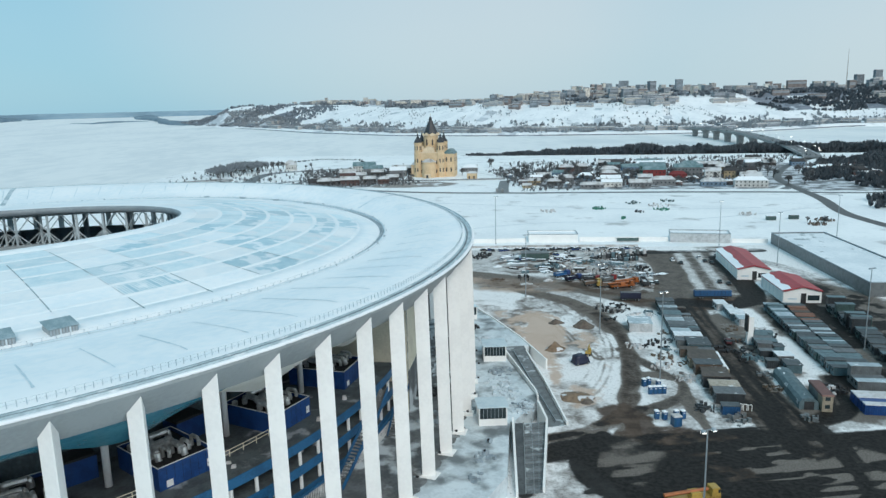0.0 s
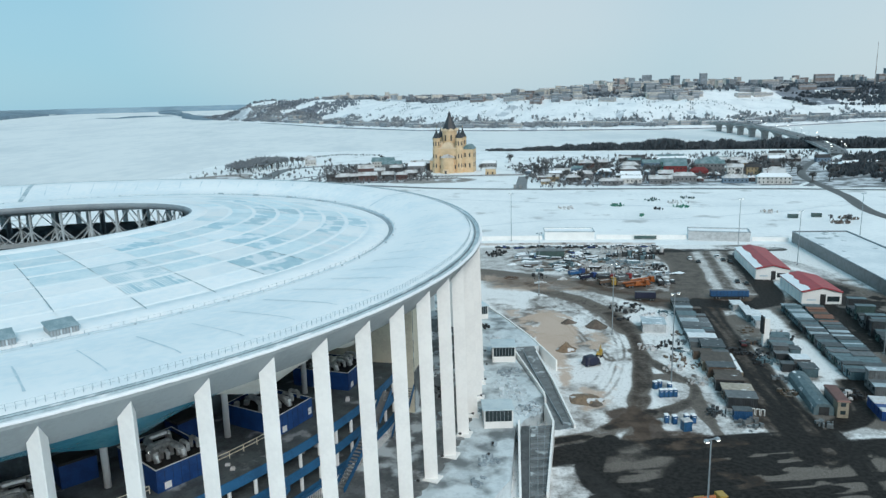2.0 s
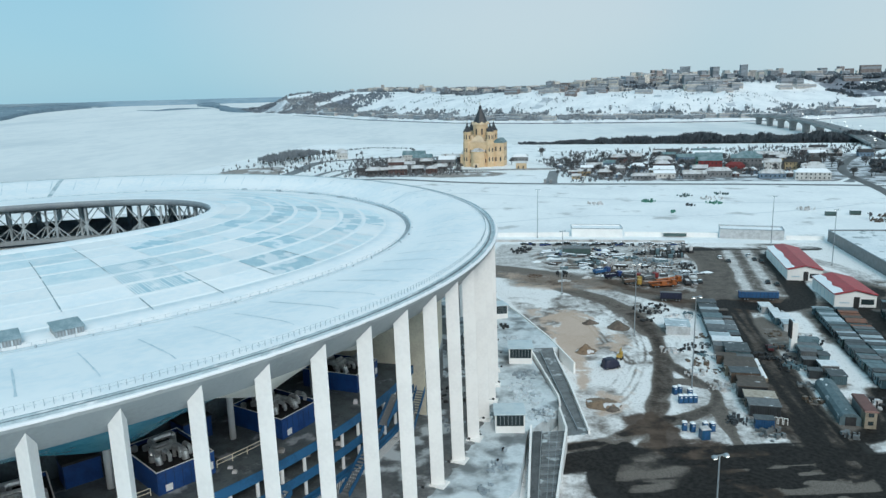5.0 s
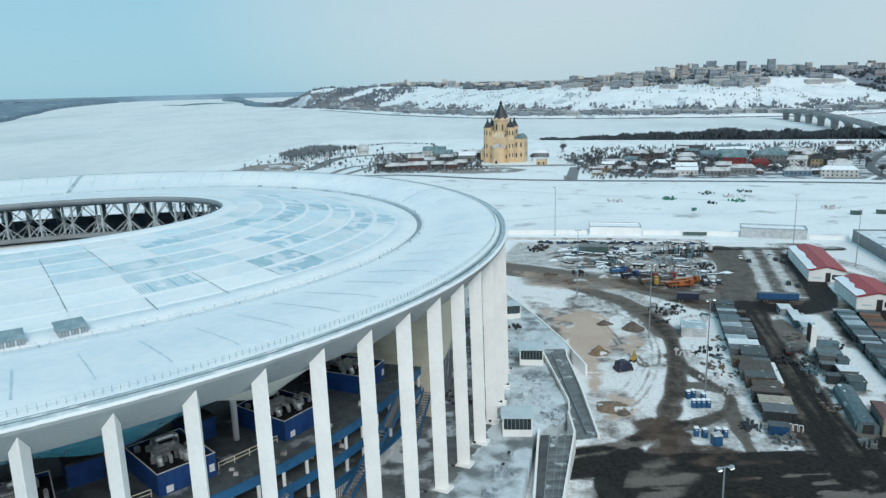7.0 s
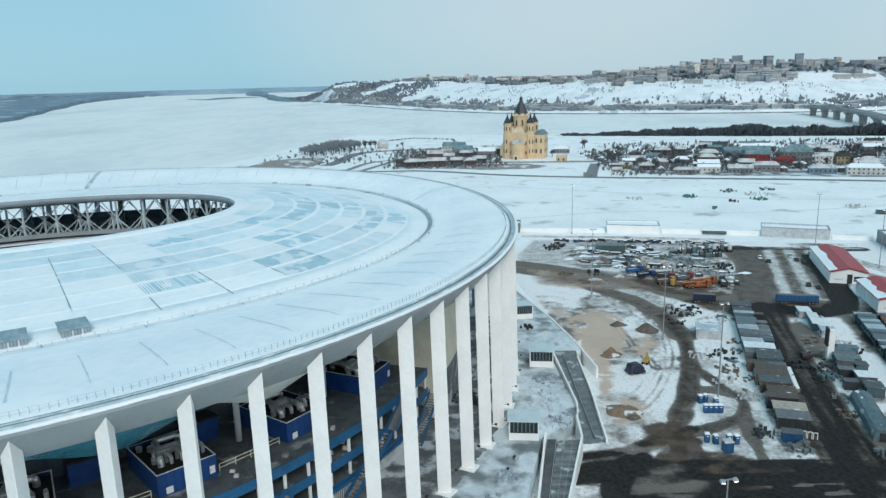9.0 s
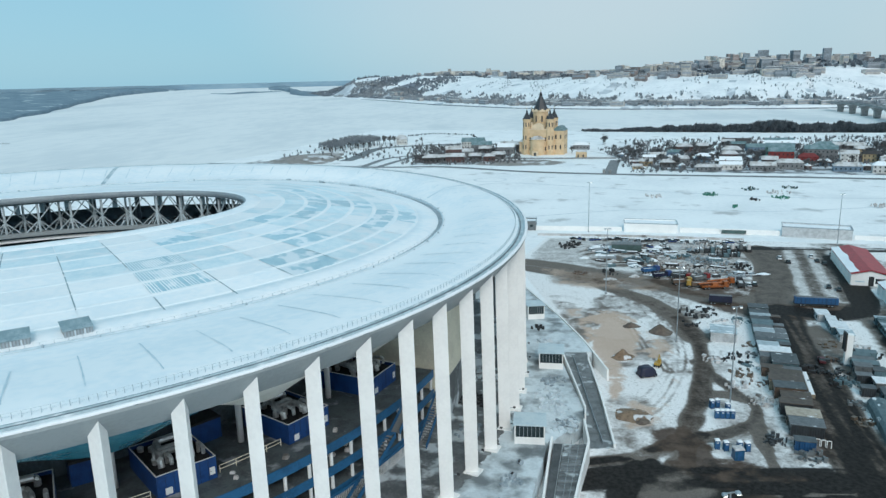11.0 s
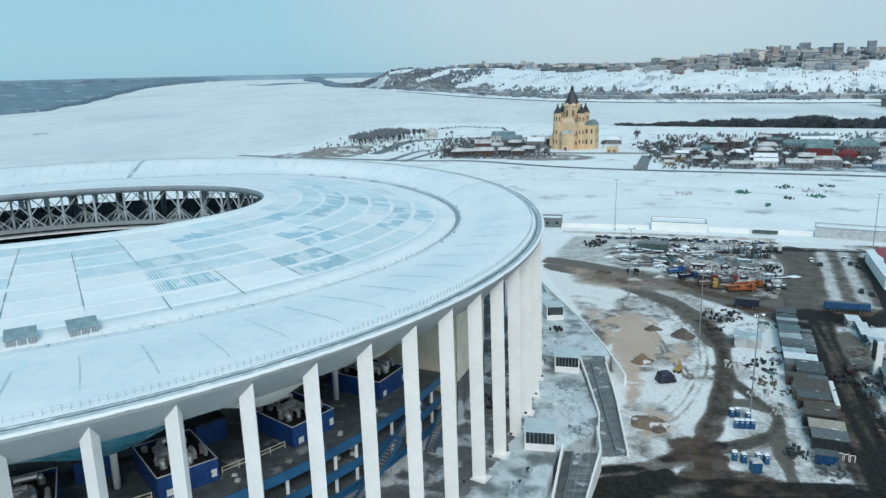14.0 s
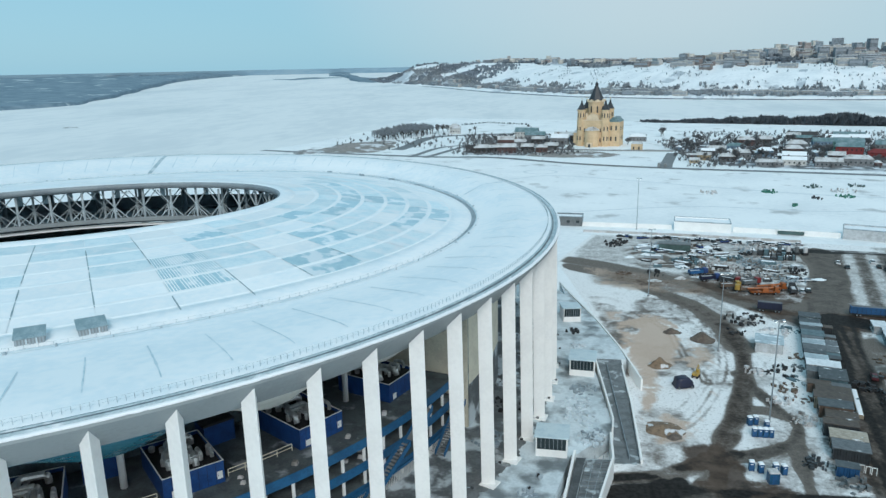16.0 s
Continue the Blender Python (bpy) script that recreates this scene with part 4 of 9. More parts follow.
# broad stair down towards the lot
stair = thing("stair", "broad concrete stair with pale side walls going down from the podium", "stair")
n = 28
for i in range(n):
    f = i / n
    y = -46 - 24 * f
    z = PODIUM - (PODIUM - 0.1) * (i + 1) / n
    xl, xr = 149.4 - 4.9 * f, 154.7 - 6.8 * f
    part("step", boxes((xl, y - 24 / n, -0.3, xr, y, z)), "step_concrete", stair)
bm = bmesh.new()
v = [bm.verts.new(q) for q in ((147.3, -46, PODIUM), (149.2, -46, PODIUM), (144.4, -70, 0.08), (142.8, -70, 0.08), (147.3, -46, -0.3), (149.2, -46, -0.3), (144.4, -70, -0.3), (142.8, -70, -0.3))]
for q in ((0, 3, 2, 1), (0, 1, 5, 4), (1, 2, 6, 5), (2, 3, 7, 6), (3, 0, 4, 7)):
    bm.faces.new([v[k] for k in q])
part("side_ramp", bm, "step_wet", stair, "dark wet ramp beside the steps")
part("handrail_base", rod(bmesh.new(), (149.3, -46, PODIUM + 0.1), (144.45, -70, 0.2), 0.10, 0.10, 4), "fascia", stair, "grey kerb between steps and ramp")
for nm, pts in (("side_wall", [(147.0, -44.8, -0.2, 5.6), (142.4, -71, -0.2, 1.3)]), ("side_wall", [(155.3, -36, -0.2, 5.6), (155.0, -46, -0.2, 5.3), (148.2, -70, -0.2, 1.3)])):
    w = wall_line(nm, pts, 0.5, "white_panel", "", "")
    w.parent = stair
for xa, xb in ((151.2, 146.2), (153.0, 147.2)):
    bm = bmesh.new()
    top_p, low_p = Vector((xa, -46, PODIUM + 0.9)), Vector((xb, -70, 1.0))
    rod(bm, top_p, low_p, 0.05, 0.05, 5)
    for j in range(9):
        p = top_p.lerp(low_p, j / 8)
        rod(bm, p - Vector((0, 0, 0.95)), p, 0.04, 0.04, 4)
    part("handrail", bm, "rail_steel", stair, "thin steel handrail")

M["ice_roof"] = material("ice_roof", (0.60, 0.71, 0.75), (0.47, 0.60, 0.66), 3, 0.5, 0.45)
glass = bpy.data.materials.new("dark_glass")
glass.use_nodes = True
glass.node_tree.nodes["Principled BSDF"].inputs["Base Color"].default_value = (0.03, 0.045, 0.05, 1)
glass.node_tree.nodes["Principled BSDF"].inputs["Roughness"].default_value = 0.12
M["dark_glass"] = glass


def kiosk(x, y, w, d, yaw):
    """A stair pavilion with a sloping roof and a glazed front."""
    t = thing("kiosk", "pale stair pavilion with icy sloping roof and dark glazing", "pavilion", "podium pavilions", m=pose(x, y, PODIUM, 0, 0, yaw))
    h0, h1 = 4.6, 3.7
    for a, b in ((-w / 2, -w / 2 + 0.25), (w / 2 - 0.25, w / 2)):
        bm = bmesh.new()
        v = [bm.verts.new(p) for p in ((a, -d / 2, 0), (b, -d / 2, 0), (b, d / 2, 0), (a, d / 2, 0), (a, -d / 2, h0), (b, -d / 2, h0), (b, d / 2, h1), (a, d / 2, h1))]
        for q in ((3, 2, 1, 0), (4, 5, 6, 7), (0, 1, 5, 4), (1, 2, 6, 5), (2, 3, 7, 6), (3, 0, 4, 7)):
            bm.faces.new([v[i] for i in q])
        part("side_wall", bm, "white_panel", t)
    part("back_wall", boxes((-w / 2 + 0.25, d / 2 - 0.25, 0, w / 2 - 0.25, d / 2, h1)), "white_panel", t)
    part("plinth_wall", boxes((-w / 2 + 0.25, -d / 2, 0, w / 2 - 0.25, -d / 2 + 0.25, 1.7)), "white_panel", t)
    n = 7
    for k in range(n):
        x0 = -w / 2 + 0.25 + (w - 0.5) * k / n
        x1 = x0 + (w - 0.5) / n
        pane = part("pane", boxes((x0 + 0.05, -d / 2 + 0.08, 1.7, x1 - 0.05, -d / 2 + 0.12, h0 - 0.2)), "dark_glass", t)
        part("mullion", boxes((x1 - 0.045, -d / 2 + 0.02, 1.7, x1 + 0.045, -d / 2 + 0.2, h0 - 0.1)), "rail_steel", t)
    bm = bmesh.new()
    v = []
    for e in (0, 0.28):
        v += [bm.verts.new(p) for p in ((-w / 2 - 0.35, -d / 2 - 0.5, h0 + e), (w / 2 + 0.35, -d / 2 - 0.5, h0 + e), (w / 2 + 0.35, d / 2 + 0.3, h1 + e), (-w / 2 - 0.35, d / 2 + 0.3, h1 + e))]
    for q in ((3, 2, 1, 0), (4, 5, 6, 7), (0, 1, 5, 4), (1, 2, 6, 5), (2, 3, 7, 6), (3, 0, 4, 7)):
        bm.faces.new([v[i] for i in q])
    part("roof", bm, "ice_roof", t, "sheet roof under a film of blue ice")


kiosk(142.2, -42.7, 6.7, 7.4, -4)
kiosk(150.8, 0.8, 6.6, 9.0, -6)
kiosk(148.6, 43.0, 5.6, 8.0, 8)

pr = random.Random(21)


def rubble(name, x, y, r, count, mats, label, z=0.0, tall=0.7):
    """A loose heap of small snowed-over building goods."""
    bm = bmesh.new()
    for _ in range(count):
        a, q = pr.uniform(0, math.tau), r * math.sqrt(pr.random())
        w, d, h = pr.uniform(0.12, 0.7), pr.uniform(0.12, 0.5), pr.uniform(0.12, tall)
        c, s = math.cos(a * 3), math.sin(a * 3)
        px, py = x + q * math.cos(a), y + q * math.sin(a)
        v = [bm.verts.new((px + c * i * w - s * j * d, py + s * i * w + c * j * d, z + k * h)) for k in (0, 1) for i, j in ((-1, -1), (1, -1), (1, 1), (-1, 1))]
        for f in ((3, 2, 1, 0), (4, 5, 6, 7), (0, 1, 5, 4), (1, 2, 6, 5), (2, 3, 7, 6), (3, 0, 4, 7)):
            bm.faces.new([v[i] for i in f])
    return tagged(part(name, bm, mats, None, label, "stuff"), category="clutter")


M["goods_snow"] = material("goods_snow", (0.60, 0.67, 0.71), (0.46, 0.53, 0.57), 3, 0.6, 0.8, third=(0.16, 0.18, 0.19), third_at=(0.60, 0.70), third_size=5)
for x, y, r, c, m in ((148, -20, 4, 26, "goods_snow"), (150.5, -12, 3.5, 26, "gutter"), (150.5, -38, 3.6, 40, "goods_snow"), (151.5, -36, 3.4, 26, "gutter"), (149, -28, 4.0, 24, "goods_snow"), (137, -62, 2.4, 18, "gutter"), (150, 18, 2.5, 16, "goods_snow"), (149, 30, 2, 12, "black_top"), (134, -70, 2, 10, "gutter"), (133, 8, 5, 40, "gutter"), (132, -8, 5, 40, "goods_snow"), (130, -24, 5, 40, "black_top"), (128, -40, 4, 30, "gutter"), (134, 24, 4, 30, "goods_snow")):
    rubble("building_goods", x, y, r, c, m, "loose snowed-over building goods on the podium", PODIUM)
for x, y in ((139.5, -55), (137.8, -60)):
    t = thing("cable_drum", "small dark cable drum lying on the snowy podium", "cable drum", "cable drums", m=pose(x, y, PODIUM + 0.62, 90, 0, 40))
    part("core", lathe(bmesh.new(), [(0.35, -0.4), (0.35, 0.4)], 12), "black_top", t)
    for z in (-0.45, 0.4):
        part("flange", lathe(bmesh.new(), [(0.62, z), (0.62, z + 0.06)], 14), "gutter", t)

# ---- yard and roads ----
def road_material(name, wet, dry, snow, edge=0.42, patch=(0.60, 0.72), size=5.0, along=1.0):
    """Asphalt that gives way to dirty snow towards both edges and in patches."""
    m = material(name, wet, dry, size, 0.5, 0.5)
    t = m.node_tree
    n, l = t.nodes, t.links
    p = n["Principled BSDF"]
    old = p.inputs["Base Color"].links[0].from_socket
    uv = n.new("ShaderNodeUVMap")
    uv.uv_map = "across"
    sep = n.new("ShaderNodeSeparateXYZ")
    l.new(uv.outputs[0], sep.inputs[0])

    def math_node(op, a, b=None, c=None):
        k = n.new("ShaderNodeMath")
        k.operation = op
        for i, v in enumerate((a, b, c)):
            if v is None:
                continue
            if isinstance(v, (int, float)):
                k.inputs[i].default_value = v
            else:
                l.new(v, k.inputs[i])
        return k.outputs[0]

    d = math_node("ABSOLUTE", math_node("SUBTRACT", sep.outputs[0], 0.5))
    tc = n.new("ShaderNodeTexCoord")
    outs = []
    for scale in (0.09, 0.45):
        k = n.new("ShaderNodeTexNoise")
        k.inputs["Scale"].default_value = scale
        k.inputs["Detail"].default_value = 7
        l.new(tc.outputs["Object"], k.inputs["Vector"])
        outs.append(k.outputs[0])
    wob = math_node("MULTIPLY_ADD", outs[0], 0.42, math_node("MULTIPLY", outs[1], 0.28))
    fac = n.new("ShaderNodeMapRange")
    fac.interpolation_type = "SMOOTHSTEP"
    fac.inputs["From Min"].default_value, fac.inputs["From Max"].default_value = edge + 0.30, edge + 0.46
    l.new(math_node("ADD", d, wob), fac.inputs["Value"])
    pat = n.new("ShaderNodeMapRange")
    pat.interpolation_type = "SMOOTHSTEP"
    pat.inputs["From Min"].default_value, pat.inputs["From Max"].default_value = patch
    l.new(math_node("MULTIPLY_ADD", outs[0], 0.5, math_node("MULTIPLY", outs[1], 0.5)), pat.inputs["Value"])
    both = math_node("MAXIMUM", fac.outputs[0], math_node("MULTIPLY", pat.outputs[0], 0.7))
    mix = n.new("ShaderNodeMix")
    mix.data_type = "RGBA"
    l.new(both, mix.inputs[0])
    l.new(old, mix.inputs[6])
    mix.inputs[7].default_value = (*snow, 1)
    l.new(mix.outputs[2], p.inputs["Base Color"])
    ro = n.new("ShaderNodeMapRange")
    ro.inputs["To Min"].default_value, ro.inputs["To Max"].default_value = 0.45, 0.85
    l.new(both, ro.inputs["Value"])
    l.new(ro.outputs[0], p.inputs["Roughness"])
    return m


M["road_wet"] = road_material("road_wet", (0.030, 0.027, 0.025), (0.060, 0.055, 0.051), (0.50, 0.50, 0.51), 0.46, (0.62, 0.74))
M["road_grey"] = road_material("road_grey", (0.07, 0.07, 0.072), (0.14, 0.14, 0.142), (0.56, 0.58, 0.60), 0.40)
M["road_far"] = road_material("road_far", (0.10, 0.105, 0.11), (0.16, 0.165, 0.17), (0.55, 0.57, 0.60), 0.55)
M["lot"] = material("lot", (0.020, 0.018, 0.017), (0.045, 0.040, 0.037), 7, 0.5, 0.45, third=(0.20, 0.195, 0.19), third_at=(0.52, 0.66), third_size=7, stretch=(0.30, 1.5, 1))
M["lot_grey"] = material("lot_grey", (0.11, 0.112, 0.115), (0.19, 0.193, 0.196), 6, 0.6, 0.7, third=(0.52, 0.54, 0.56), third_at=(0.50, 0.64), third_size=8, stretch=(1, 0.5, 1))
M["spoil"] = material("spoil", (0.26, 0.18, 0.12), (0.15, 0.105, 0.075), 1.6, 0.4, 0.95, bump=0.2, third=(0.66, 0.66, 0.67), third_at=(0.57, 0.63), third_size=3.0)
M["earth"] = material("earth", (0.11, 0.085, 0.07), (0.17, 0.135, 0.11), 1.4, 0.3, 0.95, bump=0.12)

# the yard sheet: churned snow, sand, mud and wet asphalt that run into one another
STEP = 0.8
gx, gy = np.meshgrid(np.arange(138.0, 348.0, STEP), np.arange(-206.0, 190.0, STEP), indexing="ij")
lattice = np.random.RandomState(9).rand(257, 257)


def grain(x, y):
    """Smooth value noise, 0 to 1."""
    xi, yi = np.floor(x).astype(int), np.floor(y).astype(int)
    fx, fy = x - xi, y - yi
    fx, fy = fx * fx * (3 - 2 * fx), fy * fy * (3 - 2 * fy)
    xi, yi = xi % 256, yi % 256
    lo = lattice[xi, yi] * (1 - fx) + lattice[xi + 1, yi] * fx
    hi = lattice[xi, yi + 1] * (1 - fx) + lattice[xi + 1, yi + 1] * fx
    return lo * (1 - fy) + hi * fy


def cloudy(x, y, size):
    return 0.5 * grain(x / size, y / size) + 0.3 * grain(x * 2.1 / size + 31, y * 2.1 / size + 7) + 0.2 * grain(x * 4.3 / size + 5, y * 4.3 / size + 77)


def soft(v, lo, hi):
    f = np.clip((v - lo) / (hi - lo), 0, 1)
    return f * f * (3 - 2 * f)


def along(line):
    """Distance across and along a smooth line for every place of the sheet."""
    pts = [Vector(q) for q in line]
    fine = []
    for i in range(len(pts) - 1):
        p0, p1, p2, p3 = pts[max(i - 1, 0)], pts[i], pts[i + 1], pts[min(i + 2, len(pts) - 1)]
        for k in range(5):
            f = k / 5
            fine.append(0.5 * ((2 * p1) + (p2 - p0) * f + (2 * p0 - 5 * p1 + 4 * p2 - p3) * f * f + (3 * p1 - p0 - 3 * p2 + p3) * f**3))
    fine.append(pts[-1])
    best = np.full(gx.shape, 1e9)
    side, run = np.zeros(gx.shape), np.zeros(gx.shape)
    total = 0.0
    for p, q in zip(fine, fine[1:]):
        d = q - p
        length = d.length
        f = np.clip(((gx - p.x) * d.x + (gy - p.y) * d.y) / length**2, 0, 1)
        rx, ry = gx - p.x - f * d.x, gy - p.y - f * d.y
        dist = np.hypot(rx, ry)
        near = dist < best
        best = np.where(near, dist, best)
        side = np.where(near, np.sign(d.x * ry - d.y * rx) * dist, side)
        run = np.where(near, total + f * length, run)
        total += length
    return best, side, run


def within(outline):
    inside = np.zeros(gx.shape, bool)
    for (x0, y0), (x1, y1) in zip(outline, outline[1:] + outline[:1]):
        if y0 != y1:
            cross = ((y0 > gy) != (y1 > gy)) & (gx < (x1 - x0) * (gy - y0) / (y1 - y0) + x0)
            inside ^= cross
    return inside


def area(outline, blur):
    """How far inside an outline a place lies, softened at its edge."""
    ins = within(outline)
    near = np.full(gx.shape, 1e9)
    for (x0, y0), (x1, y1) in zip(outline, outline[1:] + outline[:1]):
        dx, dy = x1 - x0, y1 - y0
        f = np.clip(((gx - x0) * dx + (gy - y0) * dy) / (dx * dx + dy * dy), 0, 1)
        near = np.minimum(near, np.hypot(gx - x0 - f * dx, gy - y0 - f * dy))
    return soft(np.where(ins, near, -near), -blur, blur)


wet, mud, sandy = np.zeros(gx.shape), np.zeros(gx.shape), np.zeros(gx.shape)
dirt = 0.17 + 0.42 * soft(cloudy(gx, gy, 20), 0.42, 0.66) + 0.22 * soft(cloudy(gx + 11, gy, 5), 0.5, 0.7)


def drive(line, width, asphalt, brown, blur=2.0, key=0, slush=0.0):
    """Wears a way into the sheet, with ruts that run along it."""
    global wet, mud, dirt
    best, side, run = along(line)
    wob = (cloudy(run, side * 0.2, 17) - 0.5) * 2.4
    m = 1 - soft(best + wob, width / 2 - blur * 0.6, width / 2 + blur * 1.4)
    ruts = 0.62 + 0.38 * soft(grain(side * 0.75 + 40, run * 0.035) + 0.35 * grain(side * 1.6, run * 0.08 + 9), 0.42, 0.85)
    wet = np.maximum(wet, m * asphalt * (ruts if asphalt > 0.7 else 0.85 + 0.15 * ruts))
    mud = np.maximum(mud, m * brown * (0.7 + 0.3 * ruts))
    dirt = np.maximum(dirt, (1 - soft(best, width / 2, width / 2 + 2.0)) * 0.5)
    dirt = np.maximum(dirt, m * slush)
    if key:
        WAYS[key] = np.maximum(WAYS.get(key, 0), m)


WAYS = {}
# sand yard with snow blown over it
sandy = area([(160, 62), (167, 8), (164.5, -18), (171, -4), (172, 12), (178, 18), (183, 34), (182, 50), (176, 60), (166, 62)], 6) * (0.30 + 0.55 * soft(cloudy(gx + 3, gy, 14), 0.28, 0.56) + 0.25 * soft(cloudy(gx, gy + 40, 4), 0.35, 0.65))
sandy = np.maximum(sandy, area([(160, 64), (166, -38), (176, -28), (186, -6), (192, 16), (192, 40), (184, 58), (172, 66)], 5) * (0.18 + 0.46 * soft(cloudy(gx + 9, gy, 9), 0.45, 0.68)))
sandy = np.maximum(sandy, area([(176, 60), (186, 46), (192, 36), (188, 22), (180, 26), (184, 40)], 3) * 0.42)
sandy = np.maximum(sandy, area([(164, -18), (178, -18), (176, -28), (168, -33), (163, -30)], 3) * 0.38)
best, side, run = along([(172, 63), (180, 47), (182, 26), (185, 5)])
dirt = np.maximum(dirt, 0.8 * (1 - soft(np.abs(best - 0.9), 0.3, 1.0)))
for line, dark in (([(163, 66), (172, 40), (174, 18), (170, -2), (166, -16)], 0.55), ([(190, 58), (194, 38), (192, 18), (186, 0), (178, -16), (168, -28)], 0.75), ([(186, 52), (190, 36), (188, 16), (180, -4), (170, -20)], 0.6), ([(160, 50), (178, 38), (196, 40)], 0.5), ([(244, 46), (250, 22), (246, 0), (240, -18)], 0.7), ([(205, 20), (203, 0), (208, -16)], 0.6), ([(176, 70), (188, 60), (200, 58)], 0.6)):
    best, side, run = along(line)
    dirt = np.maximum(dirt, dark * (1 - soft(np.abs(best - 1.0), 0.25, 0.9)) * (0.5 + 0.7 * cloudy(run, side, 9)))
# broad brown ground in the north and round the crossing
mud = np.maximum(mud, area([(156, 126), (198, 110), (212, 92), (206, 78), (192, 86), (160, 100)], 8) * (0.30 + 0.46 * cloudy(gx, gy, 9)))
mud = np.maximum(mud, area([(170, -33), (182, -30), (186, -42), (198, -49), (206, -51), (205, -55), (188, -55), (176, -54), (170, -46)], 4) * 0.70)
mud = np.maximum(mud, area([(199, -44), (212, -46), (220, -8), (217, 16), (212, 10)], 3) * 0.6)
mud = np.maximum(mud, area([(206, 74), (264, 66), (258, 46), (222, 48)], 6) * (0.5 + 0.4 * cloudy(gx, gy, 7)))
dirt = np.maximum(dirt, area([(150, 140), (205, 112), (216, 88), (202, 80), (160, 96)], 8) * (0.60 + 0.45 * cloudy(gx, gy, 11)))
sandy = np.maximum(sandy, area([(152, 128), (200, 108), (208, 90), (196, 80), (160, 92)], 6) * (0.30 + 0.40 * cloudy(gx, gy, 9)))
mud = np.maximum(mud, area([(196, 104), (212, 106), (236, 98), (240, 84), (222, 70), (206, 82)], 5) * (0.45 + 0.5 * cloudy(gx, gy, 6)))
dirt = np.maximum(dirt, area([(150, 190), (262, 168), (258, 120), (200, 112), (150, 130)], 10) * 0.58)
dirt = np.maximum(dirt, area([(198, 6), (210, 2), (222, 60), (206, 66)], 3) * 0.35)
dirt = np.maximum(dirt, area([(170, 176), (258, 158), (240, 96), (176, 120)], 10) * (0.30 + 0.55 * soft(cloudy(gx, gy * 1.8, 8), 0.4, 0.62)))
mud = np.maximum(mud, area([(170, 172), (256, 156), (240, 96), (182, 118)], 8) * 0.75 * soft(cloudy(gx + 50, gy * 2.0, 7), 0.48, 0.70))
# car park and pads: grey asphalt under thin trodden snow
lane = (gx - 258) * 0.958 - (gy - 106) * 0.287
park = area([(246, 74), (270, 69), (297, 150), (268, 154)], 2.5)
rows = soft(np.abs(((lane + 1.0) / 9.2) % 1.0 - 0.5), 0.10, 0.38)
wet = np.maximum(wet, park * (0.20 + 0.26 * rows))
dirt = np.where(park > 0.3, 0.56 + 0.24 * rows, dirt)
pad = area([(262, 46), (283, 44), (262, -10), (244, -10)], 2.5)
wet = np.maximum(wet, pad * (0.40 + 0.4 * soft(cloudy(gx, gy, 8), 0.35, 0.6)))
dirt = np.maximum(dirt, pad * 0.9)
mud = np.maximum(mud, area([(259, 38), (271, 36), (266, 22), (256, 24)], 3) * 0.8)
lane_snow = area([(246, 50), (258, 47), (251.5, 8), (245.5, -19), (238, -19), (241, 6), (246, 30)], 2)
# wet lot in the south with streaks of old snow
lot = area([(146, -52), (160, -47), (166, -46), (178, -47), (206, -49), (222, -54), (236, -54), (300, -60), (330, -206), (120, -206), (140, -80)], 2.0)
streak = soft(cloudy(gx * 0.24 - gy * 0.04, gy * 1.35, 5.0), 0.47, 0.60)
band = area([(188, -56), (206, -55), (218, -57), (226, -62), (224, -84), (190, -80)], 6)
old = np.clip(streak * (0.30 + 0.75 * band), 0, 1)
grey = area([(164, -53.5), (173, -52), (179, -57.5), (175, -64), (169, -71), (161, -64)], 2.5)
white = area([(147, -58), (159, -58), (161.5, -68), (164, -76), (150, -84), (143, -80)], 4)
lot_wet = np.clip(1.0 - old - 0.62 * grey * (0.5 + 0.5 * cloudy(gx, gy, 6)) - 0.75 * white * soft(cloudy(gx, gy, 6), 0.36, 0.56), 0, 1)
wet = np.maximum(wet, lot * lot_wet * (0.92 + 0.5 * soft(cloudy(gx * 0.6, gy, 10), 0.3, 0.62)))
dirt = np.maximum(dirt, lot * (1 - white) * (1.0 - 0.10 * streak * band))
dirt = np.where(white * lot > 0.4, 0.26 + 0.62 * cloudy(gx, gy, 4), dirt)
dirt = np.maximum(dirt, area([(160, -20), (176, -18), (181, -33), (172, -46), (156, -46)], 4) * (0.26 + 0.55 * cloudy(gx, gy, 5)))
dirt = np.maximum(dirt, area([(182, -30), (202, -18), (206, -48), (184, -48)], 4) * (0.34 + 0.50 * cloudy(gx + 9, gy, 5)))
rust = area([(171, -31), (181, -28), (186, -42), (192, -50), (208, -50), (206, -54.5), (188, -55), (176, -53), (170, -43)], 4) * soft(cloudy(gx + 70, gy, 8), 0.30, 0.55)
dirt = np.maximum(dirt, area([(238, -30), (300, -55), (318, 60), (300, 110), (276, 70), (256, 50)], 6) * 0.85)
wet = np.maximum(wet, area([(240, -28), (296, -50), (312, 60), (296, 104), (278, 66), (258, 40)], 6) * (0.25 + 0.65 * soft(cloudy(gx, gy, 7), 0.33, 0.58)))
dirt = np.maximum(dirt, area([(206, -38), (214, -44), (240, -54), (250, -40), (236, -24)], 4) * (0.6 + 0.6 * cloudy(gx, gy, 5)))
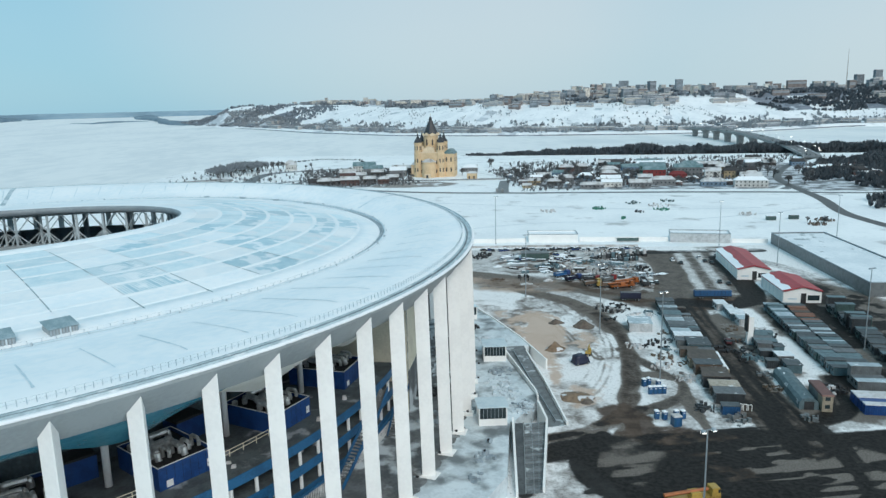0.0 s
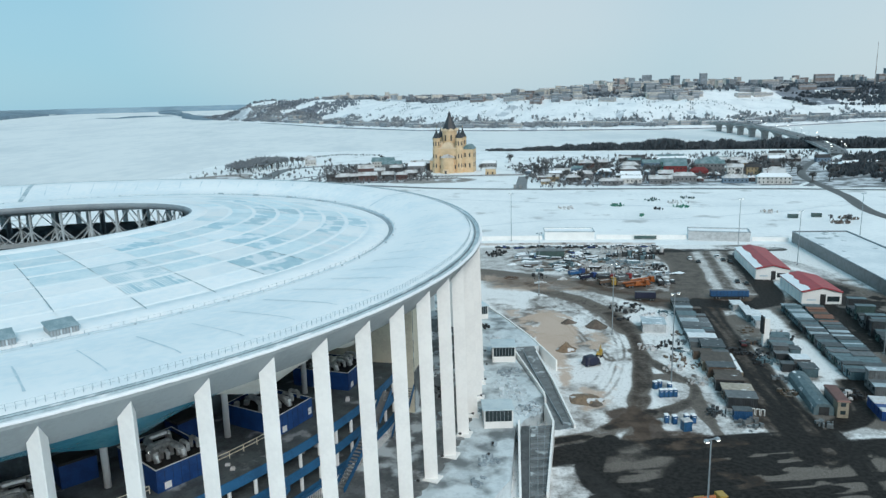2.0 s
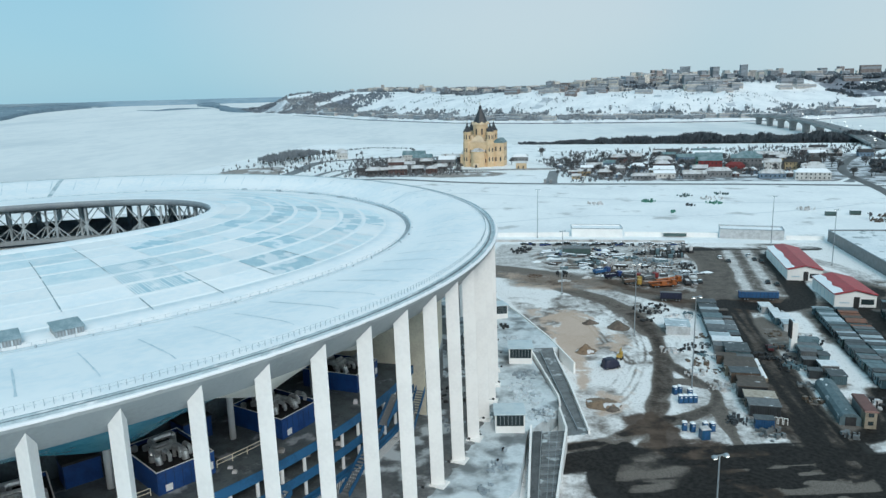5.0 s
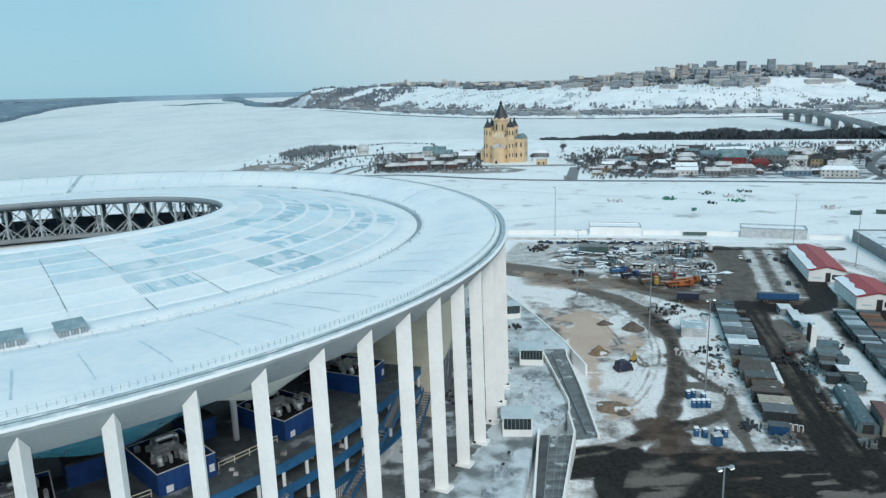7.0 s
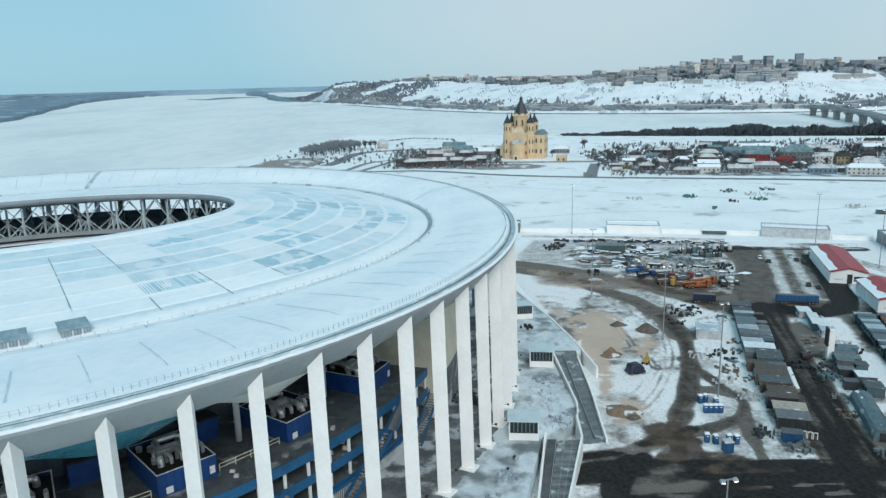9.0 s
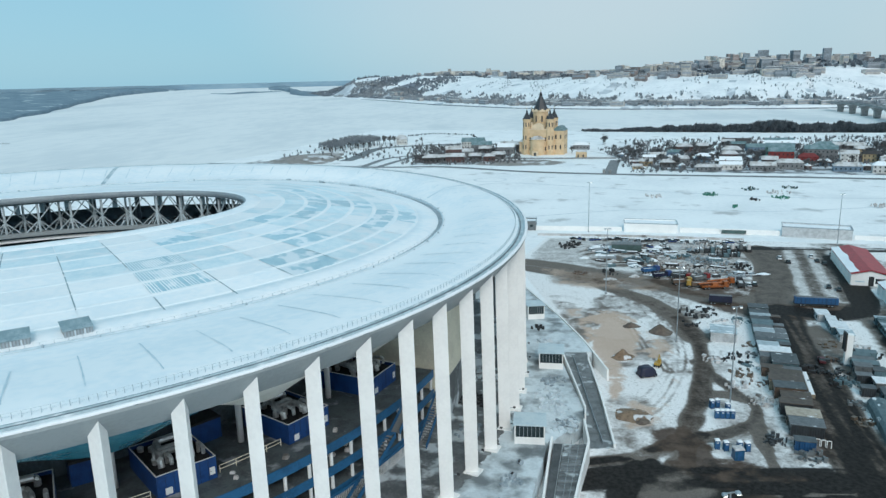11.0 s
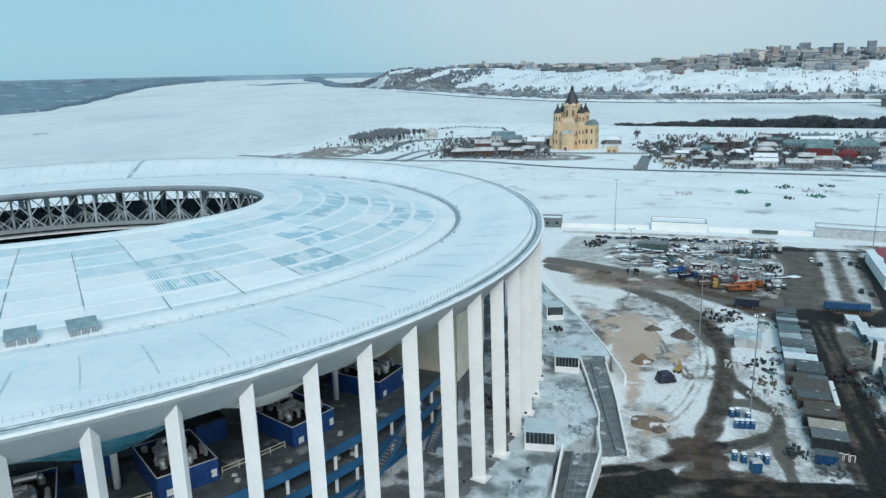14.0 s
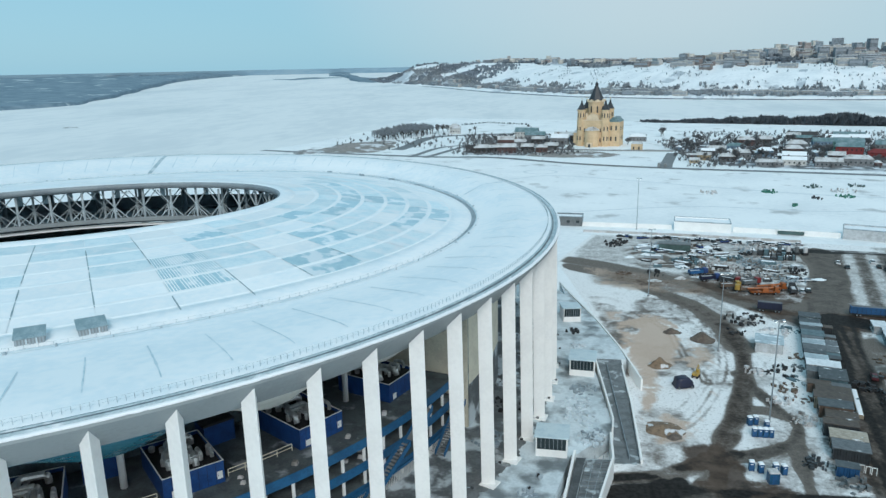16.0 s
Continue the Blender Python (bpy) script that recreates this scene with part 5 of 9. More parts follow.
# the ways
drive([(150, 122), (166, 111), (175.4, 99.5), (184.6, 85.9), (193, 72.5), (199.0, 53.4), (200.0, 32)], 6.8, 0.36, 0.50, 2.4, 1, 1.3)
drive([(199.0, 53.4), (200.0, 32), (196.6, 11.4), (190.6, -7), (184.4, -23), (179.4, -36), (175, -47)], 4.7, 0.52, 0.58, 1.4, 1, 1.2)
drive([(183, -33), (174, -39), (166, -43.5), (153, -47)], 4.4, 0.85, 0.6, 1.4, 1, 1.2)
drive([(148, 134), (171, 122), (190, 106), (205, 88), (214, 76), (222, 70), (233.6, 74), (245, 70), (265, 62)], 9.0, 0.12, 0.30, 4.0, 2, 1.0)
drive([(177, -35), (181, -35), (185, -34.6), (190, -32), (195, -29), (199, -24), (201, -17), (199, -10), (197.6, -3), (196, 4), (195, 12)], 3.0, 0.52, 0.36, 1.0, 3, 1.2)
drive([(188, -13), (192, -11.2), (196, -11), (200, -14)], 2.6, 0.35, 0.2, 1.0, 3, 1.3)
drive([(200, -21), (197.5, -28), (196.6, -34), (195.4, -42), (195, -52)], 2.6, 0.42, 0.35, 0.9, 4, 1.2)
drive([(178, -37), (179, -45), (183, -53), (190, -66), (196, -84)], 8.0, 0.6, 0.85, 3.0, 5)
drive([(168, -46), (162.5, -52), (158.8, -62), (159.5, -69), (164, -75), (176, -82)], 5.5, 1.0, 0.5, 1.8)
drive([(186, -52), (205, -51), (216, -52), (230, -62), (250, -72)], 6.0, 1.0, 0.5, 2.4)
drive([(221, -50), (219, -62), (216, -73), (212, -84)], 4.0, 1.0, 0.4, 1.6)
drive([(262, 154), (256, 118), (243, 84), (235.5, 60), (229.5, 30)], 12.5, 0.47, 0.16, 2.6, 6, 1.6)
drive([(235.5, 60), (229.5, 30), (223.5, 0), (219, -24), (214.5, -48), (212, -60)], 12.0, 0.80, 0.60, 2.2, 6, 1.6)
drive([(289, 136), (279, 96), (268, 64), (256, 54), (238, 62)], 9.0, 1.2, 0.5, 2.0, 7, 1.0)
drive([(268, 40), (259, 10), (252, -12), (246, -30)], 8.0, 0.85, 0.6, 2.4, 8, 1.0)
drive([(262, 156), (240, 164), (200, 176), (160, 186)], 6.0, 0.55, 0.4, 2.2, 9)
drive([(258, 156), (290, 152), (318, 149)], 8.0, 0.8, 0.3, 2.0, 10)
drive([(303, 130), (310, 100), (300, 60), (288, 20), (278, -20), (262, -40), (240, -60)], 8.0, 0.45, 0.3, 3.0, 11)
drive([(225, -47), (234, -42), (240, -30), (246, -14)], 6.0, 0.85, 0.55, 2.2, 0, 1.0)
wet = wet * (1 - 0.50 * rust)
mud = np.maximum(mud, 0.95 * rust)
dirt = np.maximum(dirt, area([(234, 44), (245, 46), (248, 6), (243, -20), (230, -22)], 3) * (0.45 + 0.7 * cloudy(gx, gy, 6)))
far_west = 0.45 + 0.55 * soft(gx + 0.35 * (110 - gy), 150, 174)
wet, mud = wet * far_west, mud * far_west
lane_clean = lane_snow * soft(cloudy(gx, gy, 9), 0.25, 0.5)
dirt = dirt * (1 - 0.70 * lane_clean)
wet = wet * (1 - 0.95 * lane_clean)
mud = mud * (1 - 0.85 * lane_clean)
for x, y, r in ((187.5, -41.6, 4.0), (191, -22, 5.6), (165.5, -42.5, 2.6), (173.5, -43, 2.4), (180, 82, 4.2)):
    f = 1 - soft(np.hypot(gx - x, (gy - y) * 1.5) + 7.0 * (cloudy(gx, gy, 4.5) - 0.5), r - 2.2, r + 1.0)
    wet, mud = wet * (1 - f), mud * (1 - 0.85 * f)
    dirt = dirt * (1 - 0.32 * f)
edge = area([(146, 130), (158, 60), (155, 8), (150, -38), (141, -46), (142, -80), (143, -204), (334, -204), (302, -78), (346, 60), (331, 160), (262, 171), (190, 184), (165, 184)], 5.0)
inside = edge > 0.35
fade = soft(edge, 0.3, 0.9)
east = np.clip((335 - gx) / 20, 0, 1)
lift = 0.03 + 0.05 * cloudy(gx, gy, 3) * (1 - np.maximum(wet, mud))
nx, ny = gx.shape
code = np.full(gx.shape, 0)
code = np.where(sandy > 0.5, 1, code)
code = np.where(park > 0.5, 2, code)
code = np.where(lot > 0.5, 3, code)
for k, m in WAYS.items():
    code = np.where((m > 0.5) & (lot < 0.5), 10 + k, code)
cover = np.stack([wet * fade, mud * fade, sandy * fade, dirt * fade * (0.4 + 0.6 * east)], -1)


def yard_material():
    m = bpy.data.materials.new("yard_cover")
    m.use_nodes = True
    t = m.node_tree
    n, l = t.nodes, t.links
    p = n["Principled BSDF"]
    att = n.new("ShaderNodeAttribute")
    att.attribute_name = "cover"
    sep = n.new("ShaderNodeSeparateColor")
    l.new(att.outputs["Color"], sep.inputs[0])
    tc = n.new("ShaderNodeTexCoord")

    def noisy(scale, detail=7.0):
        k = n.new("ShaderNodeTexNoise")
        k.inputs["Scale"].default_value = scale
        k.inputs["Detail"].default_value = detail
        k.inputs["Roughness"].default_value = 0.6
        l.new(tc.outputs["Object"], k.inputs["Vector"])
        return k.outputs[0]

    def calc(op, a, b):
        k = n.new("ShaderNodeMath")
        k.operation = op
        for i, v in enumerate((a, b)):
            if isinstance(v, (int, float)):
                k.inputs[i].default_value = v
            else:
                l.new(v, k.inputs[i])
        return k.outputs[0]

    def ramp(v, lo, hi, to=1.0):
        r = n.new("ShaderNodeMapRange")
        r.interpolation_type = "SMOOTHSTEP"
        r.inputs["From Min"].default_value, r.inputs["From Max"].default_value = lo, hi
        r.inputs["To Max"].default_value = to
        l.new(v, r.inputs["Value"])
        return r.outputs[0]

    def mix(fac, a, b):
        x = n.new("ShaderNodeMix")
        x.data_type = "RGBA"
        l.new(fac, x.inputs[0])
        for sock, v in ((x.inputs[6], a), (x.inputs[7], b)):
            if isinstance(v, tuple):
                sock.default_value = (*v, 1)
            else:
                l.new(v, sock)
        return x.outputs[2]

    broad, mid, fine = noisy(0.22), noisy(0.9), noisy(3.5, 4.0)
    jag = calc("ADD", calc("MULTIPLY", calc("SUBTRACT", broad, 0.5), 0.46), calc("MULTIPLY", calc("SUBTRACT", mid, 0.5), 0.42))
    speck = ramp(fine, 0.35, 0.65)
    snow_c = mix(speck, (0.90, 0.885, 0.875), (0.78, 0.765, 0.755))
    crumb = noisy(1.25, 3.0)
    snow_c = mix(calc("MULTIPLY", ramp(crumb, 0.585, 0.67), 0.62), snow_c, (0.25, 0.235, 0.22))
    grime = mix(speck, (0.21, 0.185, 0.165), (0.13, 0.112, 0.098))
    c = mix(ramp(calc("ADD", att.outputs["Alpha"], jag), 0.32, 0.86), snow_c, grime)
    sand_c = mix(speck, (0.62, 0.48, 0.39), (0.50, 0.37, 0.29))
    c = mix(ramp(calc("ADD", sep.outputs[2], jag), 0.34, 0.66, 0.92), c, sand_c)
    mud_c = mix(ramp(broad, 0.35, 0.68), (0.120, 0.087, 0.068), (0.066, 0.047, 0.037))
    c = mix(ramp(calc("ADD", sep.outputs[1], jag), 0.36, 0.70, 0.95), c, mud_c)
    tar = mix(ramp(mid, 0.38, 0.62), (0.010, 0.0095, 0.009), (0.028, 0.0255, 0.024))
    dark = ramp(calc("ADD", sep.outputs[0], jag), 0.32, 0.74, 0.97)
    c = mix(dark, c, tar)
    l.new(c, p.inputs["Base Color"])
    ro = n.new("ShaderNodeMapRange")
    ro.inputs["To Min"].default_value, ro.inputs["To Max"].default_value = 0.9, 0.62
    l.new(dark, ro.inputs["Value"])
    l.new(ro.outputs[0], p.inputs["Roughness"])
    p.inputs["Specular IOR Level"].default_value = 0.08
    bp = n.new("ShaderNodeBump")
    bp.inputs["Strength"].default_value = 0.5
    bp.inputs["Distance"].default_value = 0.15
    l.new(calc("ADD", mid, calc("MULTIPLY", fine, 0.4)), bp.inputs["Height"])
    l.new(bp.outputs[0], p.inputs["Normal"])
    return m


M["yard_cover"] = yard_material()


def sheet(name, mask, label):
    """One piece of the yard sheet, with its cover worked into the surface."""
    use = mask[:-1, :-1] & inside[:-1, :-1] & inside[1:, 1:] & inside[1:, :-1] & inside[:-1, 1:]
    i, j = np.nonzero(use)
    quads = np.stack([i * ny + j, (i + 1) * ny + j, (i + 1) * ny + j + 1, i * ny + j + 1], -1)
    ids, back = np.unique(quads.ravel(), return_inverse=True)
    me = bpy.data.meshes.new(name)
    flat = np.stack([gx.ravel()[ids], gy.ravel()[ids], lift.ravel()[ids]], -1)
    me.from_pydata(flat.tolist(), [], back.reshape(-1, 4).tolist())
    att = me.attributes.new("cover", "FLOAT_COLOR", "POINT")
    att.data.foreach_set("color", cover.reshape(-1, 4)[ids].ravel().astype(np.float32))
    me.materials.append(M["yard_cover"])
    return tagged(new(name, me), label, kind="structure")


sheet("yard", code == 0, "construction yard under churned dirty snow")
sheet("sand_yard", code == 1, "sandy yard patched with snow")
sheet("parking", code == 2, "car park with grey asphalt and trodden snow rows")
sheet("lot", code == 3, "wet dark asphalt lot with old snow streaks")
for k, text in ((1, "brown slushy ring road round the sand yard"), (2, "brown slushy track across the yard"), (3, "narrow slushy loop track round the cabins"), (4, "narrow grey track"), (5, "muddy crossing towards the wet lot"), (6, "wet asphalt aisle between container rows"), (7, "wet asphalt way past the tents"), (8, "grey way inside the container yard"), (9, "grey track along the north edge of the yard"), (10, "wet grey road end by the low walls"), (11, "grey snowy way behind the tents")):
    sheet("road", code == 10 + k, text)

ribbon("road", [(-160, 560), (20, 505), (91.8, 497), (166.8, 453.4), (242, 426.3), (337.6, 403), (404.7, 385), (456.5, 369), (520, 345), (700, 290)], 9.0, "road_far", 0.08, None, "grey road across the snowy spit")
ribbon("road", [(238, 430), (246, 470), (259, 528)], 10.0, "road_far", 0.09, None, "short grey approach road to the square")
ribbon("road", [(429, 190), (438, 251), (465, 316), (483, 371), (502, 432), (532, 492), (589, 572), (646, 632), (682, 668)], 9.0, "road_wet", 0.1, None, "curving wet road to the bridge")
ribbon("road", [(474, 384), (512, 418), (560, 430), (640, 440)], 8.0, "road_far", 0.085, None, "side road with grey slush")
ribbon("road", [(-14, 560), (-7, 599), (-4, 650), (6, 693), (30, 710), (95, 728), (160, 715)], 15.0, "road_far", 0.08, None, "grey promenade road over the spit")
ribbon("road", [(12, 500), (17, 530), (31, 583), (66, 607), (110, 622)], 7.0, "road_far", 0.075, None, "grey side track over the spit")
ribbon("road", [(27, 496), (36, 530), (46, 563), (58, 606)], 7.0, "road_far", 0.085, None, "grey slushy lane beside the promenade")
ribbon("road", [(270, 560), (272, 612), (320, 606), (362, 600), (430, 590)], 6.0, "road_far", 0.07, None, "narrow grey lane behind the gardens")
M["track_snow"] = material("track_snow", (0.66, 0.69, 0.71), (0.76, 0.79, 0.81), 5, 0.7, 0.85)
loop = [(136 + 13 * math.cos(k * math.tau / 12), 405 + 11 * math.sin(k * math.tau / 12)) for k in range(13)]
ribbon("ski_track", loop, 2.2, "track_snow", 0.05, None, "faint trodden loop in the field snow")
ribbon("ski_track", [(60, 330), (113, 366), (146, 386), (192, 367), (260, 330), (330, 300), (400, 290)], 2.6, "track_snow", 0.05, None, "faint trodden track over the field snow")
ribbon("ski_track", [(150, 240), (230, 262), (300, 250), (380, 262), (430, 280)], 2.0, "track_snow", 0.05, None, "thin trodden track over the field snow")


def mound(name, x, y, r, h, mat, label, category="heap", seed=1, squash=0.8):
    bm = bmesh.new()
    n, m = 26, 8
    rings = []
    for k in range(m):
        f = k / (m - 1)
        ring = []
        for i in range(n):
            a = i * math.tau / n
            wob = 1 + 0.35 * noise.noise((math.cos(a) * 1.4, math.sin(a) * 1.4, seed + f))
            rr = r * f * wob
            z = h * (0.5 + 0.5 * math.cos(math.pi * f)) * (1 + 0.9 * min(1, f * 2) * noise.noise((math.cos(a) * f * 2.6 + seed, math.sin(a) * f * 2.6, seed * 1.7)))
            ring.append(bm.verts.new((rr * math.cos(a), rr * math.sin(a) * squash, max(z, 0) - (0.1 if k == m - 1 else 0))))
        rings.append(ring)
    for a, b in zip(rings, rings[1:]):
        for i in range(n):
            j = (i + 1) % n
            bm.faces.new((a[i], b[i], b[j], a[j]))
    bmesh.ops.remove_doubles(bm, verts=bm.verts, dist=0.01)
    bmesh.ops.recalc_face_normals(bm, faces=bm.faces)
    ob = part(name, bm, mat, None, label, smooth=True)
    ob.location = (x, y, 0.04)
    return tagged(ob, category=category)


mound("earth_heap", 173.6, 15.8, 3.8, 2.4, "spoil", "dark brown earth heap in the sandy yard", seed=1)
mound("earth_heap", 190.2, 38.2, 4.4, 2.6, "earth", "grey-brown earth heap with thin snow", seed=2)
mound("earth_heap", 181.5, 44.0, 3.2, 1.4, "earth", "low dark earth heap in the yard", seed=3)
mound("earth_heap", 168.9, -23.2, 5.6, 1.1, "spoil", "flat brown earth spoil on the snow", seed=4)
mound("earth_heap", 170.8, -26.6, 2.4, 0.7, "earth", "small dark earth spoil on the snow", seed=6)


# lamp masts
lamp_glow = bpy.data.materials.new("lamp_glow")
lamp_glow.use_nodes = True
lamp_glow.node_tree.nodes["Principled BSDF"].inputs["Emission Color"].default_value = (1.0, 0.97, 0.9, 1)
lamp_glow.node_tree.nodes["Principled BSDF"].inputs["Emission Strength"].default_value = 4.0
M["lamp_glow"] = lamp_glow


def lamp_mast(x, y, h, heads=2, lit=True, yaw=0):
    t = thing("lamp_mast", "tall grey steel floodlight mast standing in the yard", "lamp mast", "yard lamp masts", m=pose(x, y, 0, 0, 0, yaw))
    part("base", lathe(bmesh.new(), [(0.45, 0.0), (0.45, 0.35), (0.3, 0.6)], 10), "concrete", t)
    part("pole", rod(bmesh.new(), (0, 0, 0.3), (0, 0, h), 0.21, 0.11, 8), "rail_steel", t)
    part("crossarm", boxes((-1.15, -0.07, h - 0.12, 1.15, 0.07, h + 0.05)), "rail_steel", t)
    for k in range(heads):
        s = -1.0 + 2.0 * k / max(1, heads - 1)
        head = part("floodlight", boxes((s - 0.33, -0.5, h - 0.2, s + 0.33, 0.12, h + 0.16, (0.05, 0.05))), "gutter", t)
        if lit:
            part("lens", boxes((s - 0.27, -0.52, h - 0.26, s + 0.27, 0.06, h - 0.205)), "lamp_glow", head, "glowing floodlight glass")
    return t


for x, y, h, lit in ((194.2, -19.5, 27.5, True), (192.9, 28.8, 25.0, True), (179.1, 82.2, 26.0, False), (188.0, 197.5, 27.0, True), (301.3, 158.1, 25.5, True), (308.3, 114.4, 25.5, True), (268.8, -1.6, 26.5, False), (165.8, -103.6, 28.3, True), (368.6, 158.7, 26.0, False)):
    lamp_mast(x, y, h, 2, lit, 14)

# ---- vehicles, cabins, containers ----
LU, LV = Vector((0.258, 0.966, 0)), Vector((0.966, -0.258, 0))
ROWYAW = -15.0


def row(u, v, z=0.05):
    """A place in the yard: u along the container rows, v across them."""
    p = Vector((203.0, -44.0, 0)) + LU * u + LV * v
    return p.x, p.y, z


PAINTS = {"car_dark": (0.02, 0.022, 0.026), "car_red": (0.085, 0.010, 0.016), "car_white": (0.72, 0.73, 0.74), "car_silver": (0.36, 0.38, 0.40), "car_blue": (0.03, 0.07, 0.22), "orange": (0.36, 0.105, 0.026), "yellow": (0.42, 0.27, 0.06), "truck_red": (0.24, 0.03, 0.03), "purple_tarp": (0.014, 0.018, 0.045), "toilet_blue": (0.018, 0.105, 0.22), "tarp_blue": (0.022, 0.10, 0.24), "cont_green": (0.07, 0.12, 0.115), "cont_brown": (0.17, 0.12, 0.09), "cont_grey": (0.16, 0.175, 0.18), "cont_dark": (0.055, 0.062, 0.068), "cont_teal": (0.12, 0.20, 0.23), "cont_white": (0.60, 0.62, 0.63), "cont_rust": (0.17, 0.06, 0.045), "cont_tan": (0.34, 0.29, 0.22), "tent_red": (0.40, 0.03, 0.038), "green": (0.04, 0.20, 0.14), "pallet": (0.15, 0.115, 0.085)}
for k, c in PAINTS.items():
    M[k] = material(k, c, tuple(x * 0.7 for x in c), 1.8, 0.3, 0.45, vary=0.12)
M["tyre"] = material("tyre", (0.015, 0.015, 0.016), (0.03, 0.03, 0.03), 0.6, 0.1, 0.9)


def wheels(t, spots, r, w):
    for x, y in spots:
        tyre = part("wheel", lathe(bmesh.new(), [(r * 0.9, -w / 2), (r, -w / 3), (r, w / 3), (r * 0.9, w / 2)], 12), "tyre", t)
        tyre.matrix_basis = pose(x, y, r, 90, 0, 0)
        if r > 0.35:
            part("rim", lathe(bmesh.new(), [(r * 0.5, -w / 2 - 0.02), (r * 0.5, w / 2 + 0.02)], 8), "rail_steel", tyre)


def car(x, y, yaw, paint, label, snowy=0.4, size=(4.4, 1.8, 1.45), group="parked cars"):
    t = thing("car", label, "car", group, m=pose(x, y, 0.06, 0, 0, yaw))
    l, w, h = size[0] / 2, size[1] / 2, size[2]
    bm = box(bmesh.new(), -l, -w, 0.25, l, w, h * 0.6, (0.1, 0.06))
    bmesh.ops.bevel(bm, geom=bm.edges[:], offset=0.09, segments=2, affect="EDGES")
    part("body", bm, paint, t)
    part("cabin", box(bmesh.new(), -l * 0.62, -w * 0.92, h * 0.58, l * 0.40, w * 0.92, h * 0.97, (0.42, 0.16)), "dark_glass", t, "dark car windows")
    part("roof", box(bmesh.new(), -l * 0.42, -w * 0.75, h * 0.965, l * 0.2, w * 0.75, h * 1.0 + snowy * 0.12, (0.06, 0.05)), "snow" if snowy > 0.3 else paint, t, "snowy car roof" if snowy > 0.3 else "")
    if snowy > 0.5:
        part("bonnet_snow", box(bmesh.new(), l * 0.45, -w * 0.8, h * 0.6, l * 0.93, w * 0.8, h * 0.66, (0.08, 0.08)), "snow", t, "snow on the bonnet")
    for s in (-1, 1):
        part("headlight", boxes((l - 0.06, s * w * 0.7 - 0.16, h * 0.4, l + 0.01, s * w * 0.7 + 0.16, h * 0.5)), "white_panel", t)
    wheels(t, [(l * 0.62, w * 0.9), (l * 0.62, -w * 0.9), (-l * 0.62, w * 0.9), (-l * 0.62, -w * 0.9)], 0.32, 0.2)
    return t


rc = random.Random(12)
NAMES = {"car_dark": "black", "car_red": "dark red", "car_white": "white", "car_silver": "silver grey", "car_blue": "dark blue"}
for x, y, yaw, p, s in ((265.1, 134.2, 75, "car_white", 0.6), (266.2, 127.0, 75, "car_dark", 0.2), (279.9, 136.4, 75, "car_white", 0.6), (279.2, 128.6, 75, "car_dark", 0.1), (280.6, 124.2, 75, "car_dark", 0.1), (266.4, 88.2, 70, "car_dark", 0.2), (268.6, 84.6, 70, "car_dark", 0.2), (230.8, 12.4, 75, "car_red", 0.0), (236.8, 91.0, 80, "car_silver", 0.5), (239.4, 92.2, 80, "car_dark", 0.4), (290.8, 140.0, 75, "car_silver", 0.6)):
    car(x, y, yaw, p, f"{NAMES[p]} car parked on the wet asphalt", s)
for k in range(34):
    f = k / 33
    if rc.random() < 0.15:
        continue
    p = rc.choice(("car_dark", "car_dark", "car_silver", "car_blue", "car_white", "car_dark"))
    x, y = 178 + 84 * f + rc.uniform(-1.5, 1.5), 180 - 16 * f + rc.uniform(-2.5, 2.5)
    car(x, y, rc.choice((80, 100, 170, 10)) + rc.uniform(-9, 9), p, f"{NAMES[p]} car half buried in snow at the yard edge", rc.uniform(0.3, 0.9))
for k in range(14):
    p = rc.choice(("car_dark", "car_silver", "car_white", "car_blue"))
    x, y = 176 + rc.uniform(0, 45), 150 + rc.uniform(-8, 14)
    car(x, y, rc.uniform(0, 180), p, f"{NAMES[p]} car standing in churned snow", rc.uniform(0.3, 0.9))


